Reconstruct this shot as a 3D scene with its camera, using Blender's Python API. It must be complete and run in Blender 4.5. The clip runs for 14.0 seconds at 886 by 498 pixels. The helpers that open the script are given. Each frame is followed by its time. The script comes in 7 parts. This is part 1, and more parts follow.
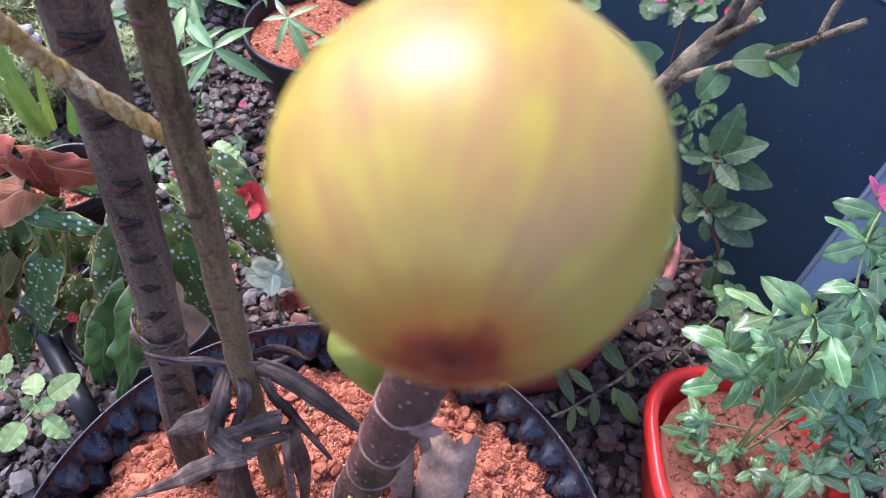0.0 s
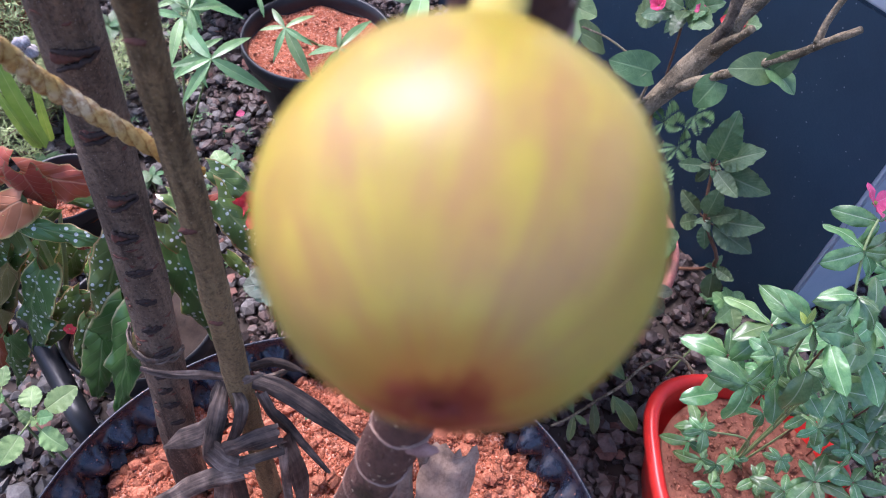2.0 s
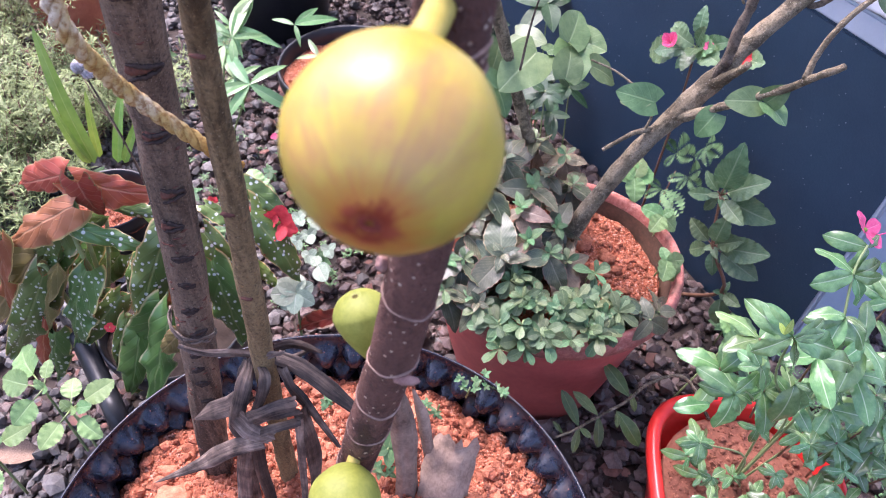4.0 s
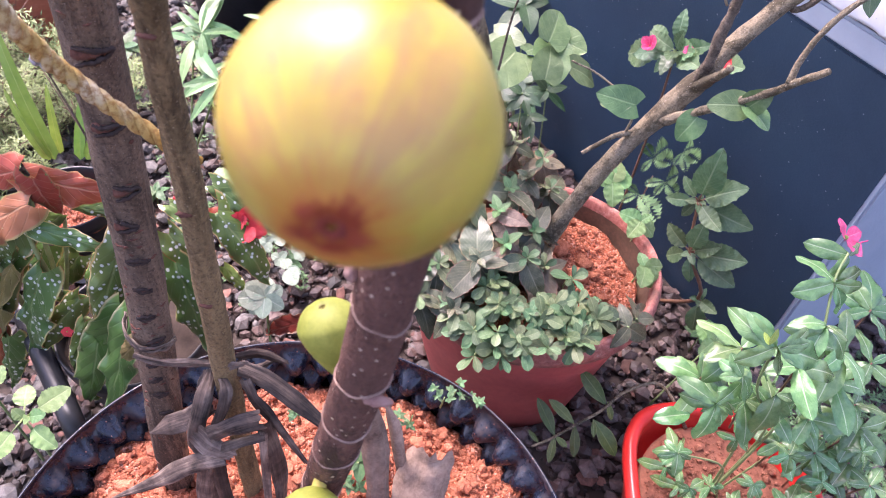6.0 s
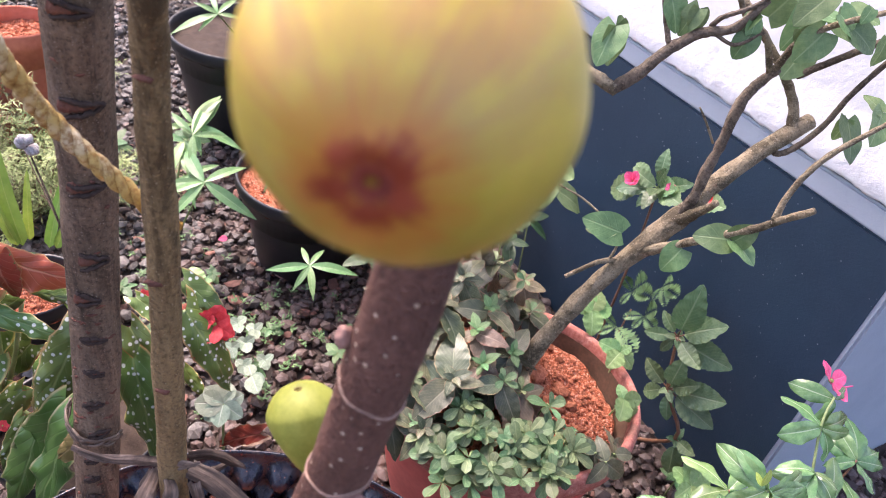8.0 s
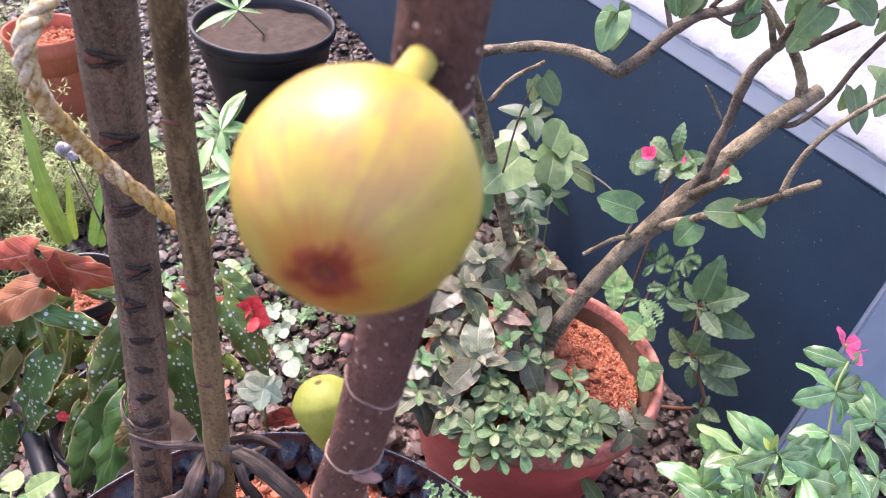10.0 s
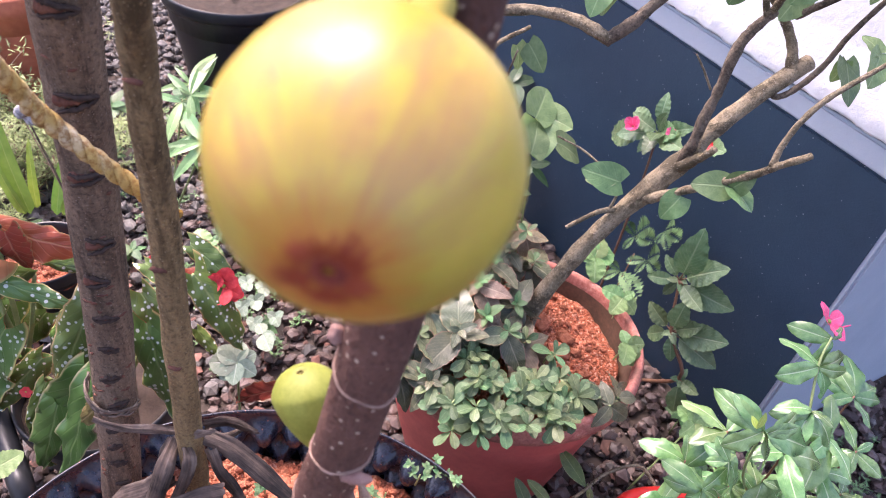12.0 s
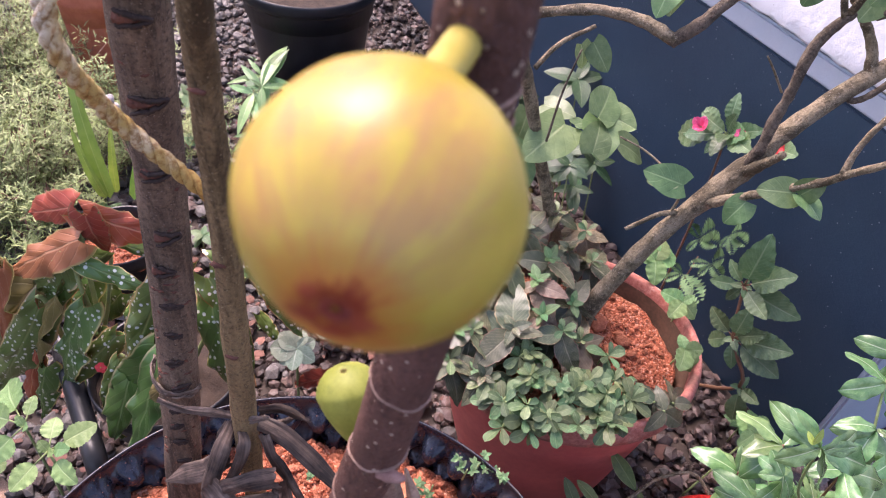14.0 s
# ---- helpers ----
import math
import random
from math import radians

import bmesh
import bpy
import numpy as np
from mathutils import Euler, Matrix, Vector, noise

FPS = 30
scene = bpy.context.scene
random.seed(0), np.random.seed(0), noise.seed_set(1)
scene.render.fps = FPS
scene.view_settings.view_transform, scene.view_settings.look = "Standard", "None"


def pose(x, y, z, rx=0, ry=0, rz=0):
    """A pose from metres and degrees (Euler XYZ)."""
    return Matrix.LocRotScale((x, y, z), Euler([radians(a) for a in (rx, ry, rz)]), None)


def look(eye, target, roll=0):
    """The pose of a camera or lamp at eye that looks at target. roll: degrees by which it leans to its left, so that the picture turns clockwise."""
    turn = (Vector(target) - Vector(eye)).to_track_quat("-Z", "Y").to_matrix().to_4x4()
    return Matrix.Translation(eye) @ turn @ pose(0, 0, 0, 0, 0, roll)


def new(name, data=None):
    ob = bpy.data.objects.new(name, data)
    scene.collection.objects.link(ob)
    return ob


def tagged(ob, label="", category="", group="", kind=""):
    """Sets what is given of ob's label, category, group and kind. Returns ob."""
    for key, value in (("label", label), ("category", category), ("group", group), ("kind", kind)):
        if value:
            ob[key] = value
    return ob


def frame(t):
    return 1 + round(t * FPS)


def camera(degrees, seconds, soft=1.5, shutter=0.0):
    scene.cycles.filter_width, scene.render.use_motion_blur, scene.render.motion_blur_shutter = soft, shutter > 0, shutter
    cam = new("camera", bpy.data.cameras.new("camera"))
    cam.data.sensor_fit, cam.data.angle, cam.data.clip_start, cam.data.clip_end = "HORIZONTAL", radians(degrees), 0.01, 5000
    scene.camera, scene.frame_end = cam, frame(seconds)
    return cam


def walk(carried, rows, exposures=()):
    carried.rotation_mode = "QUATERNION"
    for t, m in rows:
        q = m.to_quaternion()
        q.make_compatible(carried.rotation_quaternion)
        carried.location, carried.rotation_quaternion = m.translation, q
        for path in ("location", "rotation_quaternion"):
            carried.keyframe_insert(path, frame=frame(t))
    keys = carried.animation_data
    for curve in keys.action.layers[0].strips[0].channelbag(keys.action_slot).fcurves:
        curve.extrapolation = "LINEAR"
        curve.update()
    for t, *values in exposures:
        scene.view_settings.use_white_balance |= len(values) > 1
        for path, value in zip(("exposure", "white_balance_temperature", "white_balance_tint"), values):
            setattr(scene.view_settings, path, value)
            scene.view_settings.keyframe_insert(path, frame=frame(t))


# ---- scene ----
cam = camera(64.0, 14.0, soft=0.5)
cam.data.dof.use_dof = True
cam.data.dof.focus_distance = 0.58
cam.data.dof.aperture_fstop = 18.0
PATH = [
    (0, (0.0000, -0.0000, 1.1349), (0.0000, 0.6226, 0.3524), 4.61),
    (0.5, (0.0012, 0.0040, 1.1370), (0.0039, 0.6288, 0.3562), 4.61),
    (1, (0.0020, 0.0049, 1.1358), (0.0071, 0.6269, 0.3529), 4.78),
    (1.5, (0.0014, 0.0055, 1.1348), (0.0064, 0.6241, 0.3491), 4.58),
    (2, (0.0008, 0.0038, 1.1359), (0.0017, 0.6339, 0.3593), 4.34),
    (2.5, (0.0070, -0.0175, 1.1377), (-0.0148, 0.6346, 0.3798), 3.69),
    (3, (0.0054, -0.0137, 1.1362), (-0.0017, 0.6363, 0.3763), 4.61),
    (5.3, (0.0434, -0.1122, 1.2201), (-0.0486, 0.5621, 0.4873), 1.64),
    (5.5, (0.0385, -0.0911, 1.1939), (-0.0270, 0.5799, 0.4553), 3.75),
    (6, (0.0179, -0.0331, 1.1487), (0.0134, 0.6344, 0.4041), 6.26),
    (6.5, (0.0141, -0.0119, 1.1305), (0.0477, 0.6593, 0.3900), 9.02),
    (7, (0.0103, -0.0069, 1.1383), (0.0402, 0.6748, 0.4074), 7.83),
    (7.5, (0.0104, -0.0214, 1.1380), (0.0255, 0.7029, 0.4487), 8.23),
    (8, (0.0095, -0.0278, 1.1164), (0.0184, 0.7645, 0.5064), 11.31),
    (8.5, (0.0041, -0.0141, 1.1159), (0.0051, 0.7694, 0.4945), 9.40),
    (9, (0.0048, -0.0134, 1.1205), (0.0036, 0.7607, 0.4875), 8.23),
    (11.3, (0.0470, -0.0986, 1.1852), (-0.0138, 0.6355, 0.5089), 5.56),
    (11.5, (0.0350, -0.0660, 1.1570), (0.0165, 0.6629, 0.4726), 7.56),
    (12, (0.0136, -0.0256, 1.1360), (0.0260, 0.7157, 0.4650), 9.33),
    (12.5, (0.0127, -0.0167, 1.1298), (0.0299, 0.7102, 0.4433), 8.77),
    (13, (0.0175, -0.0146, 1.1364), (0.0277, 0.6977, 0.4346), 6.51),
    (13.5, (0.0169, -0.0135, 1.1405), (0.0177, 0.6953, 0.4352), 6.03),
    (14, (0.0210, -0.0258, 1.1474), (-0.0525, 0.6952, 0.4583), 6.72),
]
EXPOSURES = [
    (0.0, 1.63, 5600, 27), (0.5, 1.51, 5600, 27), (2.0, 1.49, 5600, 27), (2.5, 1.87, 5750, 30), (3.0, 1.99, 5700, 29), (5.3, 2.13, 6250, 38), (6.0, 2.17, 6250, 36),
    (6.5, 1.99, 6500, 34), (7.0, 1.82, 6550, 28), (8.0, 2.03, 6700, 28), (8.5, 2.22, 6700, 28), (9.0, 2.09, 6450, 25), (11.3, 2.15, 6450, 38),
    (12.0, 2.11, 6550, 32), (13.0, 2.09, 6600, 34), (13.5, 1.91, 6600, 36), (14.0, 1.77, 6600, 34)]
walk(cam, [(t, look(eye, target, roll)) for t, eye, target, roll in PATH], exposures=EXPOSURES)


# ---- light ----
world = bpy.data.worlds.new("sky")
scene.world = world
world.use_nodes = True
_n = world.node_tree.nodes
_sky = _n.new("ShaderNodeTexSky")
_sky.sky_type, _sky.sun_disc = "NISHITA", False
_sky.sun_elevation, _sky.sun_rotation = radians(58), radians(-38)
_sky.air_density, _sky.dust_density, _sky.ozone_density = 1.0, 4.0, 1.0
_n["Background"].inputs[1].default_value = 0.135
world.node_tree.links.new(_sky.outputs[0], _n["Background"].inputs[0])
sun = new("sun", bpy.data.lights.new("sun", "SUN"))
sun.data.energy, sun.data.angle, sun.data.color = 1.5, radians(24), (1.0, 0.955, 0.88)
sun.rotation_euler = Vector((0.33, -0.42, -0.85)).to_track_quat("-Z", "Y").to_euler()


# ---- materials ----
class Nodes:
    """A short way to write a node material."""

    def __init__(self, name):
        self.mat = bpy.data.materials.new(name)
        self.mat.use_nodes = True
        self.tree = self.mat.node_tree
        self.bsdf = self.tree.nodes["Principled BSDF"]

    def add(self, kind, feature="", **values):
        node = self.tree.nodes.new("ShaderNode" + kind)
        if feature:
            node.feature = feature
        for key, value in values.items():
            node.inputs[key].default_value = value
        return node

    def link(self, a, b):
        self.tree.links.new(a, b)
        return self

    def coords(self, kind="Object"):
        return self.add("TexCoord").outputs[kind]

    def noise(self, scale, detail=4.0, rough=0.55, at=None, distort=0.0):
        node = self.add("TexNoise", Scale=scale, Detail=detail, Roughness=rough, Distortion=distort)
        self.link(at if at is not None else self.coords(), node.inputs["Vector"])
        return node.outputs["Fac"]

    def voronoi(self, scale, at=None, feature="F1", rand=1.0):
        node = self.add("TexVoronoi", feature=feature, Scale=scale, Randomness=rand)
        self.link(at if at is not None else self.coords(), node.inputs["Vector"])
        return node

    def ramp(self, fac, *stops):
        node = self.tree.nodes.new("ShaderNodeValToRGB")
        e = node.color_ramp.elements
        while len(e) < len(stops):
            e.new(0.5)
        for item, (place, colour) in zip(e, stops):
            item.position = place
            item.color = (*colour, 1) if not isinstance(colour, (int, float)) else (colour, colour, colour, 1)
        self.link(fac, node.inputs[0])
        return node.outputs[0]

    def mix(self, fac, a, b, blend="MIX"):
        node = self.tree.nodes.new("ShaderNodeMix")
        node.data_type, node.blend_type = "RGBA", blend
        for value, socket in ((fac, node.inputs[0]), (a, node.inputs[6]), (b, node.inputs[7])):
            if isinstance(value, (int, float)):
                socket.default_value = value
            elif isinstance(value, tuple):
                socket.default_value = (*value, 1)
            else:
                self.link(value, socket)
        return node.outputs[2]

    def math(self, op, a, b=0.0, c=0.0):
        node = self.tree.nodes.new("ShaderNodeMath")
        node.operation = op
        for value, socket in zip((a, b, c), node.inputs):
            if isinstance(value, (int, float)):
                socket.default_value = value
            else:
                self.link(value, socket)
        return node.outputs[0]

    def split(self, vector):
        node = self.tree.nodes.new("ShaderNodeSeparateXYZ")
        self.link(vector, node.inputs[0])
        return node.outputs

    def random(self):
        return self.tree.nodes.new("ShaderNodeObjectInfo").outputs["Random"]

    def island(self):
        return self.tree.nodes.new("ShaderNodeNewGeometry").outputs["Random Per Island"]

    def bump(self, height, strength=0.4, distance=0.002):
        node = self.tree.nodes.new("ShaderNodeBump")
        node.inputs["Strength"].default_value, node.inputs["Distance"].default_value = strength, distance
        self.link(height, node.inputs["Height"])
        self.link(node.outputs[0], self.bsdf.inputs["Normal"])
        return self

    def done(self, colour, rough=0.6, specular=0.5, metal=0.0, coat=0.0):
        for value, key in ((colour, "Base Color"), (rough, "Roughness")):
            socket = self.bsdf.inputs[key]
            if isinstance(value, tuple):
                socket.default_value = (*value, 1)
            elif isinstance(value, (int, float)):
                socket.default_value = value
            else:
                self.link(value, socket)
        self.bsdf.inputs["Specular IOR Level"].default_value = specular
        self.bsdf.inputs["Metallic"].default_value = metal
        self.bsdf.inputs["Coat Weight"].default_value = coat
        return self.mat


def plain_material(name, dark, light, scale, rough=0.6, bump=0.3, distance=0.001, specular=0.4, fine=6.0, by="none", spread=0.25, coat=0.0):
    """Two tones at two scales with a fine relief; by: 'random' or 'island' shifts the brightness piece by piece."""
    n = Nodes(name)
    big, small = n.noise(scale, 5), n.noise(scale * fine, 6, 0.65)
    both = n.math("ADD", n.math("MULTIPLY", big, 0.6), n.math("MULTIPLY", small, 0.4))
    colour = n.ramp(both, (0.32, dark), (0.68, light))
    if by != "none":
        value = n.random() if by == "random" else n.island()
        node = n.tree.nodes.new("ShaderNodeHueSaturation")
        n.link(n.math("MULTIPLY_ADD", value, 2 * spread, 1 - spread), node.inputs["Value"])
        n.link(colour, node.inputs["Color"])
        colour = node.outputs[0]
    n.bump(both, bump, distance)
    return n.done(colour, rough, specular, coat=coat)


def leaf_material(name, dark, light, rib, ribs=9.0, rough=0.42, spots=0.0, edge=None, vein=0.35, wet=0.0, spread=0.3, thin=0.25, hue_shift=0.05, relief=0.42):
    """A leaf by its UV: u across, v from stalk to tip. Midrib, side veins, mottling, a pale rim and spots where wanted."""
    n = Nodes(name)
    uv = n.coords("UV")
    u, v, _ = n.split(uv)
    across = n.math("ABSOLUTE", n.math("MULTIPLY_ADD", u, 2.0, -1.0))
    blotch = n.noise(4.5, 5, 0.65)
    colour = n.ramp(blotch, (0.3, dark), (0.72, light))
    lines = n.math("FRACT", n.math("MULTIPLY", n.math("MULTIPLY_ADD", across, -0.35, v), ribs))
    lines = n.math("ABSOLUTE", n.math("SUBTRACT", lines, 0.5))
    side = n.ramp(lines, (0.0, 1.0), (0.09, 0.0))
    mid = n.ramp(across, (0.02, 1.0), (0.08, 0.0))
    colour = n.mix(n.math("MULTIPLY", side, vein), colour, rib)
    colour = n.mix(n.math("MULTIPLY", mid, 0.8), colour, rib)
    if spots:
        dots = n.voronoi(spots, rand=0.85)
        wobble = n.noise(22.0, 2)
        near = n.math("ADD", dots.outputs["Distance"], n.math("MULTIPLY", wobble, 0.25))
        colour = n.mix(n.ramp(near, (0.36, 1.0), (0.43, 0.0)), colour, (0.66, 0.72, 0.62))
    if edge:
        colour = n.mix(n.ramp(across, (0.9, 0.0), (0.97, 1.0)), colour, edge)
    hue = n.tree.nodes.new("ShaderNodeHueSaturation")
    r = n.random()
    n.link(n.math("MULTIPLY_ADD", r, 2 * spread, 1 - spread), hue.inputs["Value"])
    n.link(n.math("MULTIPLY_ADD", n.math("FRACT", n.math("MULTIPLY", r, 7.3)), hue_shift, 0.5 - hue_shift / 2), hue.inputs["Hue"])
    n.link(colour, hue.inputs["Color"])
    height = n.math("SUBTRACT", n.math("MULTIPLY", n.noise(26.0, 4), 0.7), n.math("ADD", n.math("MULTIPLY", side, 0.5), mid))
    n.bump(height, relief, 0.0022)
    n.bsdf.inputs["Subsurface Weight"].default_value = 0.0
    mat = n.done(hue.outputs[0], rough, 0.45, coat=wet)
    n.bsdf.inputs["Coat Roughness"].default_value = 0.2
    if thin:
        glow = n.tree.nodes.new("ShaderNodeBsdfTranslucent")
        n.link(hue.outputs[0], glow.inputs[0])
        blend = n.tree.nodes.new("ShaderNodeMixShader")
        blend.inputs[0].default_value = thin
        n.link(n.bsdf.outputs[0], blend.inputs[1])
        n.link(glow.outputs[0], blend.inputs[2])
        n.link(blend.outputs[0], n.tree.nodes["Material Output"].inputs[0])
    return mat


def strip_material():
    """Dry leaf by its UV: v runs along the strip, so fibres and stains do too."""
    n = Nodes("dry_banana_leaf")
    scale = n.tree.nodes.new("ShaderNodeMapping")
    scale.inputs["Scale"].default_value = (7.0, 0.7, 1.0)
    n.link(n.coords("UV"), scale.inputs["Vector"])
    fibre = n.noise(1.0, 5, 0.65, at=scale.outputs[0])
    stain = n.noise(30.0, 5, 0.6)
    both = n.math("ADD", n.math("MULTIPLY", fibre, 0.35), n.math("MULTIPLY", stain, 0.65))
    colour = n.ramp(both, (0.38, (0.014, 0.010, 0.008)), (0.51, (0.100, 0.071, 0.055)), (0.67, (0.32, 0.243, 0.188)))
    tone = n.tree.nodes.new("ShaderNodeHueSaturation")
    n.link(n.math("MULTIPLY_ADD", n.random(), 1.0, 0.5), tone.inputs["Value"])
    n.link(colour, tone.inputs["Color"])
    n.bump(n.math("ADD", fibre, n.math("MULTIPLY", stain, 0.4)), 0.5, 0.002)
    return n.done(tone.outputs[0], 0.65, 0.3)


def bark_material(name, dark, light, dots=0.0, dot=(0.5, 0.42, 0.33), along=6.0, fine=90.0):
    """Bark: streaks along the stem (local z), fine relief and pale pores."""
    n = Nodes(name)
    x, y, z = n.split(n.coords())
    put = n.tree.nodes.new("ShaderNodeCombineXYZ")
    n.link(x, put.inputs[0]), n.link(y, put.inputs[1]), n.link(n.math("MULTIPLY", z, 1 / along), put.inputs[2])
    streak = n.noise(fine, 6, 0.65, at=put.outputs[0])
    patch = n.noise(14.0, 4, 0.6)
    both = n.math("ADD", n.math("MULTIPLY", streak, 0.6), n.math("MULTIPLY", patch, 0.4))
    colour = n.ramp(both, (0.33, dark), (0.66, light))
    stain = n.noise(26.0, 6, 0.75, at=put.outputs[0])
    colour = n.mix(n.ramp(stain, (0.50, 0.0), (0.58, 0.85)), colour, tuple(0.55 * c for c in dark))
    grit = n.noise(420.0, 4, 0.7)
    colour = n.mix(n.ramp(grit, (0.50, 0.0), (0.66, 0.7)), colour, tuple(0.7 * c for c in dark))
    colour = n.mix(n.ramp(grit, (0.30, 0.55), (0.42, 0.0)), colour, tuple(1.25 * c for c in light))
    height = n.math("ADD", both, n.math("MULTIPLY", grit, -0.5))
    if dots:
        cell = n.voronoi(dots, rand=1.0)
        spot = n.ramp(cell.outputs["Distance"], (0.15, 1.0), (0.20, 0.0))
        pick = n.math("GREATER_THAN", n.split(cell.outputs["Color"])[0], 0.35)
        spot = n.math("MULTIPLY", spot, pick)
        colour = n.mix(spot, colour, dot)
        height = n.math("ADD", height, n.math("MULTIPLY", spot, 0.8))
    height = n.math("ADD", height, n.math("MULTIPLY", stain, 1.2))
    n.bump(height, 1.0, 0.006)
    return n.done(colour, 0.72, 0.35)


def fruit_material():
    """Ripe yellow fig: soft rosy clouds drawn out from the eye to the stalk, brown-red round the eye (local -y)."""
    n = Nodes("fig_skin")
    x, y, z = n.split(n.coords())
    R0 = 0.0226
    tone = n.noise(70.0, 3)
    colour = n.ramp(tone, (0.3, (0.39, 0.315, 0.038)), (0.7, (0.55, 0.420, 0.066)))
    angle = n.math("ARCTAN2", x, z)
    ring = n.tree.nodes.new("ShaderNodeCombineXYZ")
    n.link(n.math("MULTIPLY", angle, 4.5), ring.inputs[0])
    n.link(n.math("MULTIPLY", y, 75.0), ring.inputs[1])
    streak = n.noise(1.0, 4, 0.55, at=ring.outputs[0], distort=0.8)
    cloud = n.noise(48.0, 4, 0.6)
    mott = n.noise(190.0, 3, 0.6)
    colour = n.mix(n.ramp(mott, (0.55, 0.0), (0.75, 0.45)), colour, (0.44, 0.29, 0.07))
    front = n.ramp(n.math("MULTIPLY_ADD", y, -1 / (2 * R0), 0.5), (0.36, 0.0), (0.60, 1.0))
    top = n.ramp(n.math("MULTIPLY_ADD", z, 1 / (2 * R0), 0.5), (0.30, 0.1), (0.60, 1.0), (0.86, 1.0), (0.99, 0.3))
    both = n.math("ADD", n.math("MULTIPLY", streak, 0.62), n.math("MULTIPLY", cloud, 0.38))
    aim = n.math("ADD", n.math("MULTIPLY", x, -0.10 / R0), n.math("ADD", n.math("MULTIPLY", y, -0.60 / R0), n.math("MULTIPLY", z, 0.79 / R0)))
    patch = n.math("ADD", aim, n.math("MULTIPLY_ADD", both, 0.9, -0.45))
    blush = n.math("MULTIPLY", n.ramp(patch, (0.40, 0.0), (0.90, 1.0)), n.ramp(both, (0.38, 0.10), (0.56, 1.0)))
    colour = n.mix(n.math("MULTIPLY", blush, 0.58), colour, (0.37, 0.155, 0.085))
    # Underside shade mixed into the skin colour: darker brown towards the bottom.
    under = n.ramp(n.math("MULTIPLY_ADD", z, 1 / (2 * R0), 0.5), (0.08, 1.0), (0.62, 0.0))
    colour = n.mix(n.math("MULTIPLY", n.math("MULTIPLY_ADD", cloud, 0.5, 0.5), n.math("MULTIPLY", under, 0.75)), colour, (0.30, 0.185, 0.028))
    eye = n.math("MULTIPLY_ADD", y, -1 / R0, 0.0)
    jag = n.math("SUBTRACT", n.math("ADD", n.math("MULTIPLY", n.noise(170.0, 4, 0.7), 0.6), n.math("MULTIPLY", streak, 0.4)), 0.5)
    ragged = n.math("ADD", eye, n.math("MULTIPLY", jag, 0.28))
    colour = n.mix(n.ramp(ragged, (0.83, 0.0), (0.985, 0.8)), colour, (0.46, 0.125, 0.020))
    colour = n.mix(n.ramp(ragged, (0.955, 0.0), (1.01, 0.9)), colour, (0.20, 0.020, 0.010))
    colour = n.mix(n.math("MULTIPLY", n.ramp(mott, (0.52, 0.0), (0.62, 0.6)), n.ramp(ragged, (0.95, 0.0), (0.98, 1.0))), colour, (0.36, 0.075, 0.035))
    n.bump(n.math("ADD", n.noise(420.0, 3), n.math("MULTIPLY", streak, 0.6)), 0.12, 0.0006)
    mat = n.done(colour, 0.38, 0.45, coat=0.0)
    n.bsdf.inputs["Subsurface Weight"].default_value = 0.18
    n.bsdf.inputs["Subsurface Radius"].default_value = (0.005, 0.003, 0.001)
    return mat


def wall_paint(name, dark, light, grain, rough, dirt, bump):
    n = Nodes(name)
    broad, mid, fine = n.noise(2.2, 5), n.noise(14.0, 5, 0.65), n.noise(grain, 5, 0.7)
    colour = n.ramp(n.math("ADD", n.math("MULTIPLY", broad, 0.5), n.math("MULTIPLY", mid, 0.5)), (0.3, dark), (0.7, light))
    specks = n.voronoi(130.0)
    pick = n.math("GREATER_THAN", n.split(specks.outputs["Color"])[0], 0.90)
    speck = n.math("MULTIPLY", n.ramp(specks.outputs["Distance"], (0.10, 1.0), (0.18, 0.0)), pick)
    colour = n.mix(n.math("MULTIPLY", speck, 0.7), colour, dirt)
    n.bump(n.math("ADD", fine, n.math("MULTIPLY", mid, 0.6)), bump, 0.003)
    return n.done(colour, rough, 0.45)


def soiled_plastic():
    """Glossy black plastic sheet, dusted with dried soil in patches and specks."""
    n = Nodes("black_plastic")
    dust = n.math("ADD", n.math("MULTIPLY", n.noise(24.0, 5, 0.65), 0.55), n.math("MULTIPLY", n.noise(160.0, 4, 0.7), 0.45))
    film = n.ramp(dust, (0.52, 0.0), (0.68, 0.55))
    colour = n.mix(film, (0.008, 0.011, 0.020), (0.13, 0.085, 0.065))
    specks = n.voronoi(260.0)
    pick = n.math("GREATER_THAN", n.split(specks.outputs["Color"])[0], 0.86)
    speck = n.math("MULTIPLY", n.ramp(specks.outputs["Distance"], (0.16, 1.0), (0.26, 0.0)), pick)
    colour = n.mix(n.math("MULTIPLY", speck, 0.8), colour, (0.30, 0.12, 0.075))
    n.bump(dust, 0.12, 0.001)
    return n.done(colour, n.ramp(dust, (0.45, 0.20), (0.68, 0.65)), 0.5)


